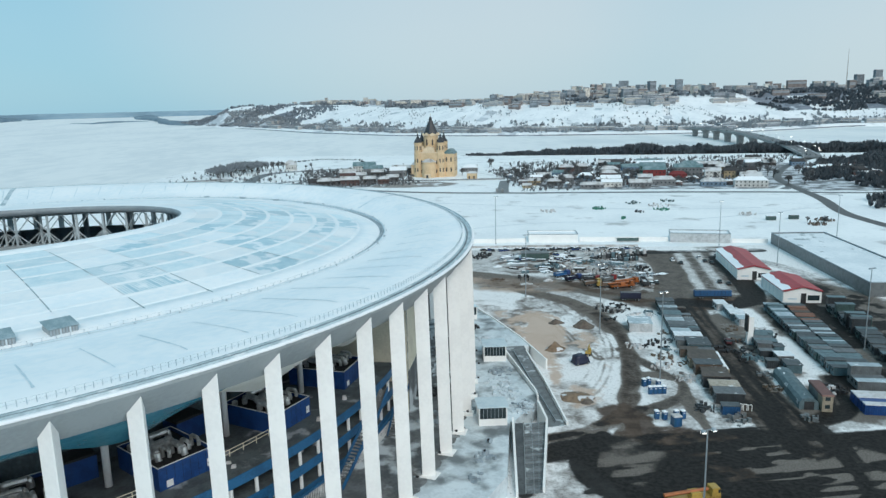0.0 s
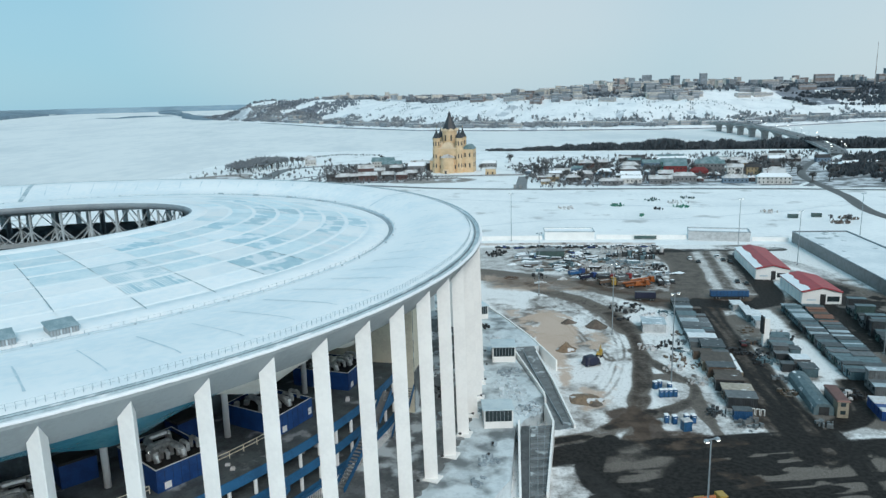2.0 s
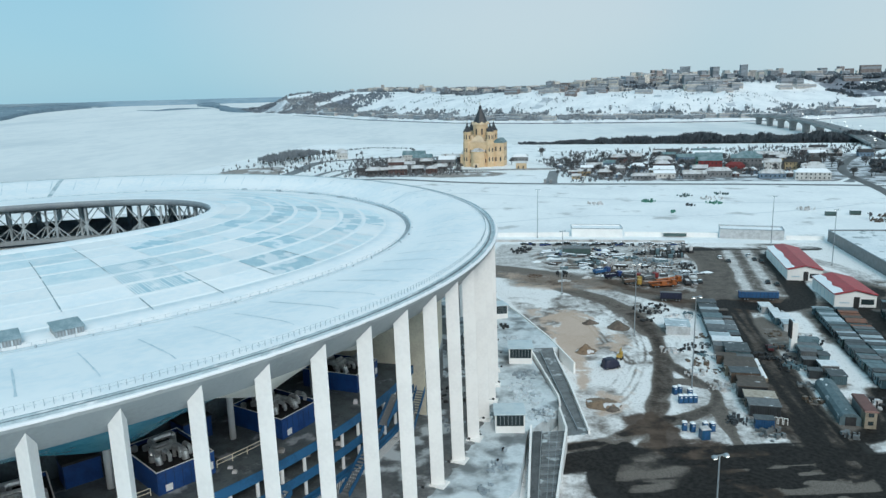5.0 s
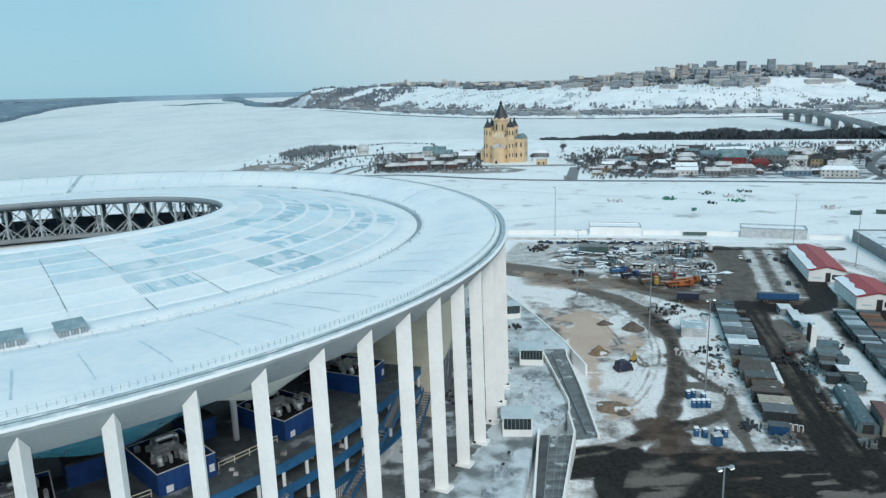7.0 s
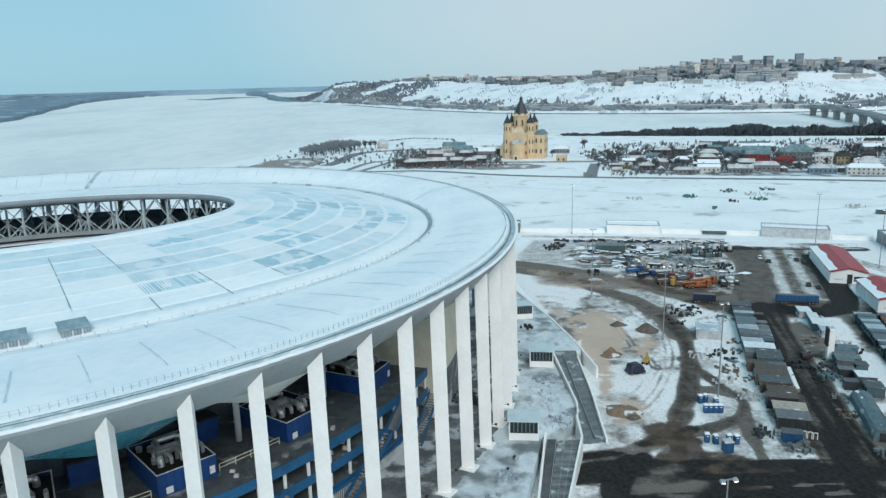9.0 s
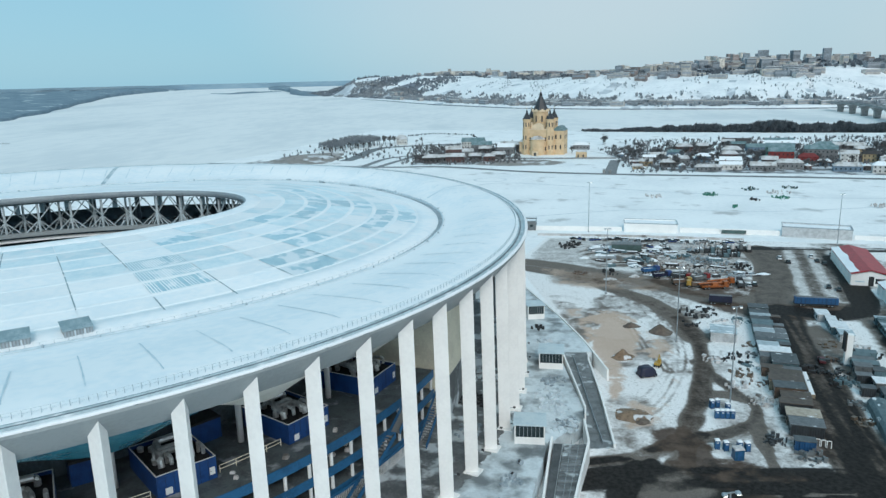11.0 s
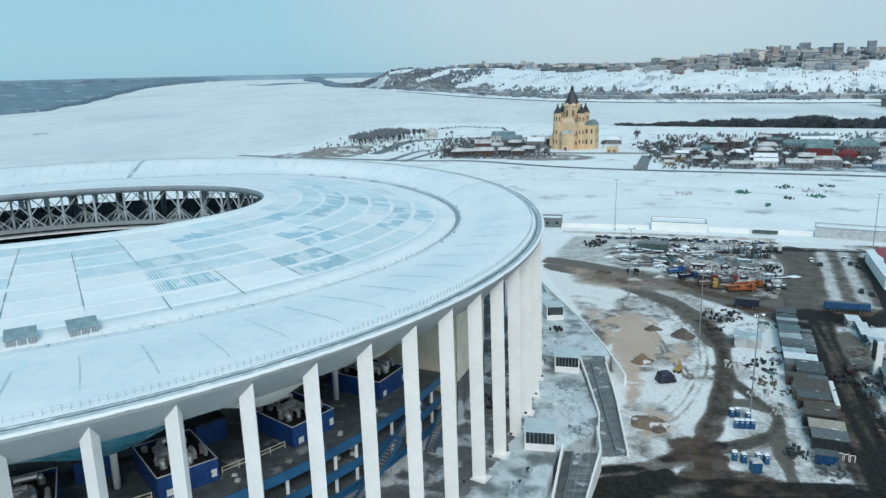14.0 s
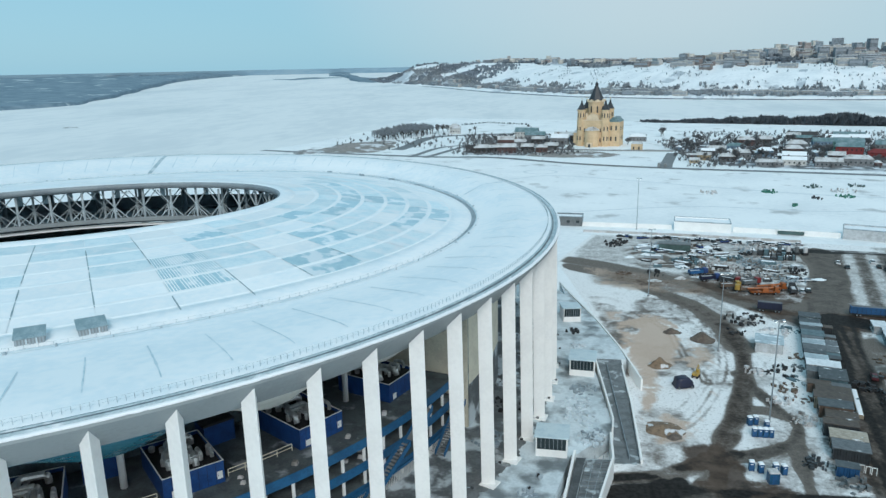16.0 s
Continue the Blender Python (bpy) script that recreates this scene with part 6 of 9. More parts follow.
def container_part(t, l, w, h, paint, z=0.0, snow=True, name="body"):
    """A ribbed steel box with corner posts, doors and a snow cap."""
    bm = bmesh.new()
    n = int(l / 0.55)
    pts = []
    for i in range(n):
        x0, x1 = -l / 2 + 0.12 + (l - 0.24) * i / n, -l / 2 + 0.12 + (l - 0.24) * (i + 1) / n
        q = (x1 - x0) / 4
        pts += [(x0, 0), (x0 + q, 0), (x0 + 1.5 * q, 0.06), (x1 - 1.0 * q, 0.06)]
    pts.append((l / 2 - 0.12, 0))
    for s in (-1, 1):
        lo = [bm.verts.new((x, s * (w / 2 - d), z + 0.1)) for x, d in pts]
        hi = [bm.verts.new((x, s * (w / 2 - d), z + h - 0.08)) for x, d in pts]
        for i in range(len(pts) - 1):
            f = (lo[i], lo[i + 1], hi[i + 1], hi[i])
            bm.faces.new(f if s < 0 else f[::-1])
    box(bm, -l / 2 + 0.12, -w / 2 + 0.06, z + 0.05, l / 2 - 0.12, w / 2 - 0.06, z + h - 0.06)
    b = part(name, bm, paint, t)
    for s in (-1, 1):
        part("door_leaf", boxes((l / 2 - 0.12, s * w * 0.235 - w * 0.2, z + 0.15, l / 2 + 0.0, s * w * 0.235 + w * 0.2, z + h - 0.15)), paint, t)
    if snow == 3:
        x = -l / 2 + 0.3
        while x < l / 2 - 1.2:
            e = min(x + 0.3 + 0.9 * abs(math.sin(x * 7.3 + w * h)), l / 2 - 0.2)
            bm = box(bmesh.new(), x, -w / 2 + 0.15 + 0.3 * abs(math.sin(x * 3.1)), z + h - 0.02, e, w / 2 - 0.2 - 0.8 * abs(math.cos(x * 5.7)), z + h + 0.10, (0.12, 0.12))
            part("snow_patch", bm, "snow_dirty" if x > 0 else "snow", t)
            x = e + 0.9 + 1.6 * abs(math.cos(x * 4.4))
    elif snow:
        bm = box(bmesh.new(), -l / 2 + 0.05, -w / 2 + 0.05, z + h - 0.02, l / 2 - 0.05, w / 2 - 0.05, z + h + 0.16, (0.12, 0.12))
        part("snow_cap", bm, "snow_dirty" if snow == 2 else "snow", t, "snow lying on the roof")
    return b


COLOURS = {"cont_green": "green-grey", "cont_brown": "brown", "cont_grey": "grey", "cont_dark": "dark grey", "cont_teal": "blue-grey", "cont_white": "white", "cont_rust": "rust-red", "cont_tan": "tan", "blue_paint": "blue", "tarp_blue": "blue"}


def container(u, v, yaw, paint, snow=1, levels=1, l=6.06, group="container rows"):
    x, y, z = row(u, v)
    base = "stacked " if levels > 1 else ""
    t = thing("container", f"{base}{COLOURS[paint]} steel site container {'with snow on its roof' if snow else 'with a bare roof'}", "container", group, m=pose(x, y, z, 0, 0, yaw))
    for k in range(levels):
        container_part(t, l, 2.44, 2.6, paint, 2.62 * k, snow if k == levels - 1 else 0, "body")
    return t


for nm, c, c2, cover_at in (("sheet_grey", (0.16, 0.175, 0.185), (0.10, 0.112, 0.118), (0.62, 0.68)), ("sheet_teal", (0.13, 0.19, 0.21), (0.085, 0.13, 0.145), (0.63, 0.69)), ("sheet_brown", (0.10, 0.08, 0.066), (0.062, 0.05, 0.043), (0.60, 0.70)), ("sheet_rust", (0.24, 0.10, 0.06), (0.15, 0.075, 0.05), (0.60, 0.70)), ("sheet_dark", (0.06, 0.072, 0.08), (0.10, 0.115, 0.12), (0.64, 0.70)), ("sheet_tan", (0.42, 0.365, 0.30), (0.28, 0.24, 0.19), (0.58, 0.68)), ("sheet_snowy", (0.76, 0.79, 0.81), (0.58, 0.61, 0.63), (0.66, 0.72)), ("sheet_ice", (0.42, 0.50, 0.54), (0.28, 0.34, 0.37), (0.54, 0.62))):
    M[nm] = material(nm, c, c2, 1.6, 0.35, 0.7, vary=0.12, third=(0.74, 0.77, 0.79), third_at=cover_at, third_size=3.2, stretch=(1, 1.8, 1))
ROOFS = {"sheet_grey": "grey sheet", "sheet_teal": "blue-grey sheet", "sheet_brown": "brown sheet", "sheet_rust": "rusty", "sheet_dark": "dark felt", "sheet_tan": "pale tan", "sheet_snowy": "snow-covered", "sheet_ice": "icy pale"}


def site_cabin(u, v, deep, wide, tall, paint, roof, yaw=0.0, group="site cabins in rows", pitch=0.0):
    """A ribbed cabin or container with its own roof sheet: deep across the rows, wide along them."""
    x, y, z = row(u, v)
    t = thing("site_cabin", f"{COLOURS[paint]} ribbed site cabin with {ROOFS[roof]} roof in a row", "cabin", group, m=pose(x, y, z, 0, 0, ROWYAW + yaw))
    container_part(t, deep, wide, tall, paint, 0.0, 0, "body")
    bm = bmesh.new()
    o = 0.14
    v8 = [bm.verts.new(q) for q in ((-deep / 2 - o, -wide / 2 - o, tall - 0.05), (deep / 2 + o, -wide / 2 - o, tall - 0.05 + pitch), (deep / 2 + o, wide / 2 + o, tall - 0.05 + pitch), (-deep / 2 - o, wide / 2 + o, tall - 0.05), (-deep / 2 - o, -wide / 2 - o, tall + 0.12), (deep / 2 + o, -wide / 2 - o, tall + 0.12 + pitch), (deep / 2 + o, wide / 2 + o, tall + 0.12 + pitch), (-deep / 2 - o, wide / 2 + o, tall + 0.12))]
    for q in ((3, 2, 1, 0), (4, 5, 6, 7), (0, 1, 5, 4), (1, 2, 6, 5), (2, 3, 7, 6), (3, 0, 4, 7)):
        bm.faces.new([v8[i] for i in q])
    part("roof", bm, roof, t, f"{ROOFS[roof]} roof")
    for k in range(max(1, int(wide / 2.2))):
        ys = -wide / 2 + wide * (k + 0.5) / max(1, int(wide / 2.2))
        part("window", boxes((-deep / 2 - 0.05, ys - 0.4, 1.1, -deep / 2 + 0.13, ys + 0.4, 1.9)), "dark_glass", t)
    return t


rk = random.Random(31)
# first row: close-set cabins between the yard and the aisle
u = 63.6
while u < 103:
    w = rk.choice((2.5, 2.5, 2.5, 5.0))
    cut = rk.uniform(5.6, 6.4)
    site_cabin(u + w / 2, -5.0 + cut / 2, cut, w - 0.06, rk.uniform(2.5, 3.0), rk.choice(("cont_teal", "cont_grey", "cont_green", "cont_dark")), rk.choice(("sheet_teal", "sheet_grey", "sheet_dark", "sheet_dark", "sheet_brown", "sheet_ice")), rk.uniform(-2, 2))
    if rk.random() < 0.66:
        site_cabin(u + w / 2, -4.9 + cut + (9.3 - cut) / 2, 9.2 - cut, w - 0.1, rk.uniform(2.3, 2.8), rk.choice(("cont_teal", "cont_grey", "cont_dark")), rk.choice(("sheet_grey", "sheet_teal", "sheet_brown", "sheet_dark")), rk.uniform(-1, 1))
    u += w + 0.04
for u, v, deep, wide, tall, paint, roof in ((61.0, -0.6, 8.6, 4.6, 3.0, "cont_white", "sheet_snowy"), (56.2, -2.4, 5.2, 3.6, 2.8, "cont_grey", "sheet_grey"), (53.4, 1.2, 6.8, 8.2, 3.2, "cont_teal", "sheet_dark"), (47.4, -2.6, 5.6, 3.0, 2.7, "cont_brown", "sheet_brown"), (46.6, 2.6, 4.4, 3.2, 2.7, "cont_brown", "sheet_grey"), (43.2, 0.4, 8.0, 4.0, 3.0, "cont_brown", "sheet_brown"), (38.6, 0.0, 8.6, 4.4, 3.2, "cont_tan", "sheet_brown"), (33.4, 0.2, 7.6, 4.4, 3.4, "cont_brown", "sheet_dark"), (28.6, 1.2, 7.0, 4.6, 2.8, "cont_brown", "sheet_brown"), (23.2, 0.5, 7.4, 3.0, 3.3, "cont_dark", "sheet_brown"), (18.2, 1.6, 7.6, 4.4, 2.9, "cont_brown", "sheet_tan"), (12.8, 1.6, 7.4, 4.8, 3.0, "cont_dark", "sheet_grey"), (4.4, 0.2, 4.4, 2.5, 2.6, "tarp_blue", "sheet_dark")):
    site_cabin(u, v, deep, wide, tall, paint, roof, rk.uniform(-1.5, 1.5))
t = thing("panel_stack", "long pale stack of panels beside the cabins", "stack", m=pose(*row(42.0, 6.0), 0, 0, ROWYAW + 90))
part("panel", boxes((-8, -0.7, 0, 8, 0.7, 1.0)), "cont_tan", t)
part("snow_strip", box(bmesh.new(), -7.8, -0.6, 1.0, 7.8, 0.6, 1.15, (0.2, 0.1)), "snow", t, "strip of snow")
# white frames and a snow heap at the end of the row
for k in range(5):
    t = thing("steel_frame", "white bent steel frame standing in the snow", "frame", "white steel frames", m=pose(*row(7.6 - 0.25 * k, 1.0 + 1.15 * k), 0, 0, ROWYAW + rk.uniform(-12, 12)))
    bm = bmesh.new()
    rod(bm, (-0.45, 0, 0), (-0.45, 0, 1.7), 0.09, 0.09, 5)
    rod(bm, (0.45, 0, 0), (0.45, 0, 1.7), 0.09, 0.09, 5)
    rod(bm, (-0.45, 0, 1.7), (0.45, 0, 1.7), 0.09, 0.09, 5)
    part("tube", bm, "white_panel", t)
# middle row: mixed cabins, a tarpaulin hall and scrap
for u, v, deep, wide, tall, paint, roof in ((102.6, 18.4, 4.0, 6.0, 2.7, "cont_white", "sheet_snowy"), (96.4, 20.2, 3.0, 5.6, 2.6, "cont_teal", "sheet_snowy"), (90.0, 21.2, 5.0, 6.2, 2.7, "cont_teal", "sheet_snowy"), (83.4, 22.2, 4.2, 6.0, 2.6, "cont_white", "sheet_ice"), (66.4, 24.6, 5.4, 2.6, 2.7, "cont_teal", "sheet_teal"), (63.4, 21.8, 6.4, 3.0, 2.8, "cont_dark", "sheet_teal"), (60.2, 22.4, 6.2, 3.0, 2.7, "cont_teal", "sheet_grey"), (56.8, 22.6, 6.6, 3.2, 2.9, "cont_dark", "sheet_teal"), (53.2, 21.2, 4.4, 3.2, 3.4, "cont_grey", "sheet_grey"), (53.0, 25.2, 3.2, 3.4, 2.6, "cont_teal", "sheet_dark"), (48.4, 20.6, 4.0, 2.6, 2.5, "cont_dark", "sheet_grey"), (44.0, 24.4, 4.8, 4.4, 2.9, "cont_grey", "sheet_snowy"), (39.6, 19.8, 3.4, 2.5, 2.5, "cont_dark", "sheet_dark"), (37.4, 24.8, 4.4, 5.2, 2.6, "cont_teal", "sheet_dark")):
    site_cabin(u, v, deep, wide, tall, paint, roof, rk.uniform(-4, 4), "mixed cabins beside the aisle")
t = thing("tarpaulin_hall", "long low hall under grey icy tarpaulin beside the aisle", "hall", m=pose(*row(20.5, 20.6), 0, 0, ROWYAW + 90))
bm = bmesh.new()
ring = [(-2.4, 0.0), (-2.4, 1.9), (-1.6, 2.7), (0.0, 3.1), (1.6, 2.7), (2.4, 1.9), (2.4, 0.0)]
rows_v = []
for i in range(13):
    x = -11.5 + 23 * i / 12
    rows_v.append([bm.verts.new((x, q + 0.12 * noise.noise((x, q, 3)), z + (0.16 * noise.noise((x * 0.7, q, 1)) - (0.1 if i % 2 else 0) if z else 0))) for q, z in ring])
for p, q in zip(rows_v, rows_v[1:]):
    for k in range(6):
        bm.faces.new((p[k], q[k], q[k + 1], p[k + 1]))
bm.faces.new(rows_v[0])
bm.faces.new(rows_v[-1][::-1])
bmesh.ops.recalc_face_normals(bm, faces=bm.faces)
part("cover", bm, "sheet_teal", t, "grey icy tarpaulin")
# black panel on the closed end gives the shade of an opening
part("doorway", boxes((-11.62, -1.2, 0, -11.48, 1.2, 2.2)), "black_top", t, "black panel for the shaded open end")
t = thing("kiosk", "narrow tan two-storey kiosk with dark red roof", "kiosk", m=pose(*row(9.5, 24.6), 0, 0, ROWYAW))
part("wall", boxes((-1.3, -1.6, 0, 1.3, 1.6, 4.2)), "cont_tan", t)
part("roof", box(bmesh.new(), -1.6, -1.8, 4.2, 1.6, 9.0, 4.6, (0.2, 0.2)), "cont_rust", t, "dark red sheet roof")
part("rear_wall", boxes((-1.3, 1.6, 0, 1.3, 8.8, 4.2)), "cont_grey", t)
for z in (0.9, 3.0):
    part("window", boxes((-0.6, -1.66, z, 0.6, -1.58, z + 1.0)), "dark_glass", t)
# third row: two files of containers back to back
u = 34.0
while u < 102:
    for v, deep in ((37.5 - 0.006 * (u - 34), 5.4), (43.1 + 0.02 * (u - 34), 6.0)):
        if rk.random() < 0.06:
            continue
        rusty = v > 40 and 80 < u < 98
        site_cabin(u + 1.25, v + rk.uniform(-0.3, 0.3), deep, 2.44, rk.choice((2.5, 2.6, 2.6, 2.9)), rk.choice(("cont_teal", "cont_dark", "cont_green", "cont_teal")), rk.choice(("sheet_rust", "sheet_rust", "sheet_brown")) if rusty else rk.choice(("sheet_teal", "sheet_dark", "sheet_ice", "sheet_teal", "sheet_dark", "sheet_grey")), rk.uniform(-1, 1), "fenced container rows")
    u += 2.56
# fourth row behind the dark lane
u = 40.0
while u < 104:
    site_cabin(u, 56.0 + 0.06 * (u - 40) + rk.uniform(-0.8, 0.8), 6.06, 2.44, rk.choice((2.6, 2.6, 5.2)), rk.choice(("cont_dark", "cont_green", "cont_dark", "cont_grey")), rk.choice(("sheet_dark", "sheet_dark", "sheet_teal")), -3 + rk.uniform(-2, 2), "rear container row")
    u += 2.6 + (rk.uniform(0.5, 2) if rk.random() < 0.25 else 0)
# blue office block of stacked cabins
for k in range(4):
    container(8.0 + k * 2.46, 38.6, ROWYAW - 2, "blue_paint", (2, 0, 2, 2)[k], 1, 11.0, "blue site offices")
for k in range(3):
    site_cabin(24.6 + k * 2.6, 41.5, 8.0, 2.44, 2.6 if k < 2 else 5.2, "cont_grey", ("sheet_ice", "sheet_grey", "sheet_ice")[k], 0, "grey cabins beside the offices")
site_cabin(75.4, -14.4, 7.8, 8.2, 3.0, "cont_white", "sheet_ice", 0, "single cabins in the yard")


def toilet(x, y, yaw):
    t = thing("portable_toilet", "blue plastic portable toilet with pale snowy roof", "portable toilet", "portable toilets", m=pose(x, y, 0.06, 0, 0, yaw))
    part("body", box(bmesh.new(), -0.56, -0.56, 0.08, 0.56, 0.56, 2.15, (0.03, 0.03)), "toilet_blue", t)
    part("skid", boxes((-0.5, -0.54, 0, -0.36, 0.54, 0.09), (0.36, -0.54, 0, 0.5, 0.54, 0.09)), "black_top", t)
    door = part("door", boxes((-0.38, -0.60, 0.16, 0.38, -0.55, 1.95)), "tarp_blue", t)
    part("vent_grille", boxes((-0.25, -0.62, 1.62, 0.25, -0.60, 1.78)), "white_panel", door)
    part("roof", box(bmesh.new(), -0.60, -0.60, 2.15, 0.60, 0.60, 2.42, (0.2, 0.2)), "snow", t, "white snowy roof")


for k in range(4):
    toilet(189.6 + 1.24 * k, -24.2 - 0.05 * k, -3)
for k in range(2):
    toilet(190.0 + 1.45 * k, -18.6 + 0.5 * k, 8)
toilet(193.4, -20.4, 2)
toilet(185.0, -39.6, -6)
toilet(186.7, -40.4, 4)
toilet(191.4, -40.6, 8)
toilet(189.8, -40.2, 2)
t = thing("ticket_cabin", "small blue site cabin with a broad snowy roof", "site cabin", m=pose(188.2, -44.0, 0.06, 0, 0, 4))
part("body", box(bmesh.new(), -1.05, -1.0, 0, 1.05, 1.0, 2.5, (0.03, 0.03)), "toilet_blue", t)
part("door", boxes((-0.45, -1.05, 0.1, 0.45, -0.99, 2.1)), "tarp_blue", t)
part("roof", box(bmesh.new(), -1.15, -1.1, 2.5, 1.15, 1.1, 2.75, (0.15, 0.15)), "snow_dirty", t, "thick snow on the roof")


def trailer(x, y, yaw, l, paint, label):
    t = thing("trailer", label, "trailer", m=pose(x, y, 0.1, 0, 0, yaw))
    part("chassis", boxes((-l / 2, -1.1, 0.8, l / 2, 1.1, 1.1)), "black_top", t)
    bm = box(bmesh.new(), -l / 2, -1.25, 1.1, l / 2, 1.25, 3.4, (0.06, 0.06))
    bmesh.ops.bevel(bm, geom=bm.edges[:], offset=0.06, segments=1, affect="EDGES")
    part("cover", bm, paint, t)
    part("snow_patch", box(bmesh.new(), -l / 2 + 0.2, -0.85, 3.36, l / 2 - 0.3, 1.15, 3.46, (0.2, 0.2)), "lot_grey", t, "thin dirty snow on the cover")
    for k in range(int(l / 1.4)):
        xs = -l / 2 + 0.7 + 1.4 * k
        part("strap", boxes((xs - 0.04, -1.29, 1.1, xs + 0.04, -1.24, 3.3)), "black_top", t)
    wheels(t, [(s * l * 0.32 + d, yy) for s in (-1, 1) for d in (-0.55, 0.55) for yy in (-1.05, 1.05)], 0.5, 0.3)


trailer(251.5, 65.0, -10, 14.5, "tarp_blue", "long blue tarpaulin trailer parked on the asphalt")
trailer(218.6, 68.0, -14, 8.0, "purple_tarp", "dark blue covered trailer at the track side")



def truck(x, y, yaw, cab, bed, label, tipped=0.0):
    t = thing("truck", label, "truck", "parked trucks", m=pose(x, y, 0.08, 0, 0, yaw))
    part("chassis", boxes((-4.0, -0.5, 0.75, 3.9, 0.5, 1.0)), "black_top", t)
    bm = box(bmesh.new(), 2.0, -1.2, 0.9, 3.9, 1.2, 2.9, (0.15, 0.1))
    bmesh.ops.bevel(bm, geom=bm.edges[:], offset=0.08, segments=1, affect="EDGES")
    c = part("cab", bm, cab, t)
    part("windscreen", boxes((3.8, -1.0, 1.9, 3.86, 1.0, 2.65)), "dark_glass", c)
    bm = box(bmesh.new(), -4.1, -1.25, 1.0, 1.7, 1.25, 1.15)
    for r4 in ((-4.1, -1.25, 1.15, 1.7, -1.15, 2.3), (-4.1, 1.15, 1.15, 1.7, 1.25, 2.3), (-4.1, -1.15, 1.15, -4.0, 1.15, 2.3), (1.6, -1.15, 1.15, 1.7, 1.15, 2.6)):
        box(bm, *r4)
    part("bed", bm, bed, t)
    part("load", box(bmesh.new(), -3.9, -1.1, 1.15, 1.5, 1.1, 2.0, (0.5, 0.4)), "snow_dirty", t, "dirty snow in the bed")
    wheels(t, [(2.9, 1.05), (2.9, -1.05), (-1.6, 1.05), (-1.6, -1.05), (-3.0, 1.05), (-3.0, -1.05)], 0.52, 0.32)


for x, y, yaw, c, b in ((203.0, 112.5, 20, "car_blue", "tarp_blue"), (206.0, 104.5, 15, "car_blue", "purple_tarp"), (213.2, 102.0, -30, "truck_red", "cont_dark"), (211.5, 94.5, 10, "yellow", "cont_brown"), (220.5, 99.5, 25, "truck_red", "cont_grey"), (216.0, 90.0, 170, "yellow", "cont_brown"), (233.6, 91.5, 80, "car_dark", "cont_dark")):
    truck(x, y, yaw, c, b, f"{'red' if c == 'truck_red' else 'yellow' if c == 'yellow' else 'black' if c == 'car_dark' else 'dark blue'} tipper truck parked in the muddy yard")


def digger(x, y, yaw, label, s=1.0, paint="yellow"):
    t = thing("digger", label, "excavator", m=pose(x, y, 0.08, 0, 0, yaw) @ Matrix.Scale(s, 4))
    for k in (-0.9, 0.9):
        bm = box(bmesh.new(), -1.7, k - 0.3, 0, 1.7, k + 0.3, 0.8, (0.2, 0.02))
        part("track", bm, "tyre", t)
    bm = box(bmesh.new(), -1.6, -1.1, 0.9, 1.2, 1.1, 1.8, (0.1, 0.1))
    part("body", bm, paint, t)
    cab = part("cab", box(bmesh.new(), 0.1, -1.05, 1.75, 1.3, 0.0, 2.9, (0.1, 0.08)), paint, t)
    part("window", boxes((1.2, -0.95, 2.0, 1.27, -0.1, 2.75)), "dark_glass", cab)
    part("boom", rod(bmesh.new(), (0.9, 0.4, 1.6), (3.3, 0.4, 3.6), 0.26, 0.2, 6), paint, t)
    part("stick", rod(bmesh.new(), (3.3, 0.4, 3.6), (4.4, 0.4, 1.4), 0.2, 0.14, 6), paint, t)
    part("bucket", box(bmesh.new(), 3.9, 0.0, 0.6, 4.8, 0.8, 1.4, (0.15, 0.05)), "black_top", t)


digger(182.6, 9.0, 60, "small yellow excavator beside the covered van", 0.75)


def loader_truck(x, y, yaw, label, paint="yellow"):
    t = thing("crane_truck", label, "crane truck", m=pose(x, y, 0.1, 0, 0, yaw))
    part("chassis", boxes((-5.4, -1.2, 0.8, 5.2, 1.2, 1.3)), paint, t)
    bm = box(bmesh.new(), 3.2, -1.2, 1.3, 5.2, 1.2, 3.0, (0.2, 0.1))
    cab = part("cab", bm, paint, t)
    part("window", boxes((4.6, -1.22, 2.0, 5.0, 1.22, 2.7)), "dark_glass", cab)
    part("boom", rod(bmesh.new(), (-6.5, 0, 2.2), (3.0, 0, 2.5), 0.42, 0.35, 6), "orange", t)
    part("turret", box(bmesh.new(), -1.2, -1.1, 1.3, 1.2, 1.1, 2.4, (0.2, 0.15)), paint, t)
    wheels(t, [(k, s) for k in (-4.0, -2.6, 3.6) for s in (-1.1, 1.1)], 0.55, 0.4)


loader_truck(222.5, 88.0, 4, "large orange crane truck parked in the muddy yard", "orange")
loader_truck(226.5, 92.5, 14, "orange crane truck beside red trucks in the yard", "orange")
loader_truck(176.8, -78.0, 4, "yellow crane truck standing on the wet lot")
t = thing("covered_van", "van under dark blue tarpaulin on the snowy yard", "van", m=pose(177.9, 2.0, 0.08, 0, 0, 15))
bm = box(bmesh.new(), -2.5, -1.6, 0.25, 2.5, 1.6, 2.9, (0.5, 0.4))
bmesh.ops.subdivide_edges(bm, edges=bm.edges[:], cuts=3, use_grid_fill=True)
for v in bm.verts:
    if v.co.z > 1.2:
        v.co.z -= 0.9 * max(0.0, abs(v.co.x) / 2.5 - 0.45) ** 1.5 + (0.7 if v.co.x > 1.3 else 0.0)
    v.co += Vector((noise.noise(v.co * 1.1), noise.noise(v.co * 1.1 + Vector((7, 0, 0))), 0.7 * noise.noise(v.co * 0.9 + Vector((0, 5, 0))))) * 0.28
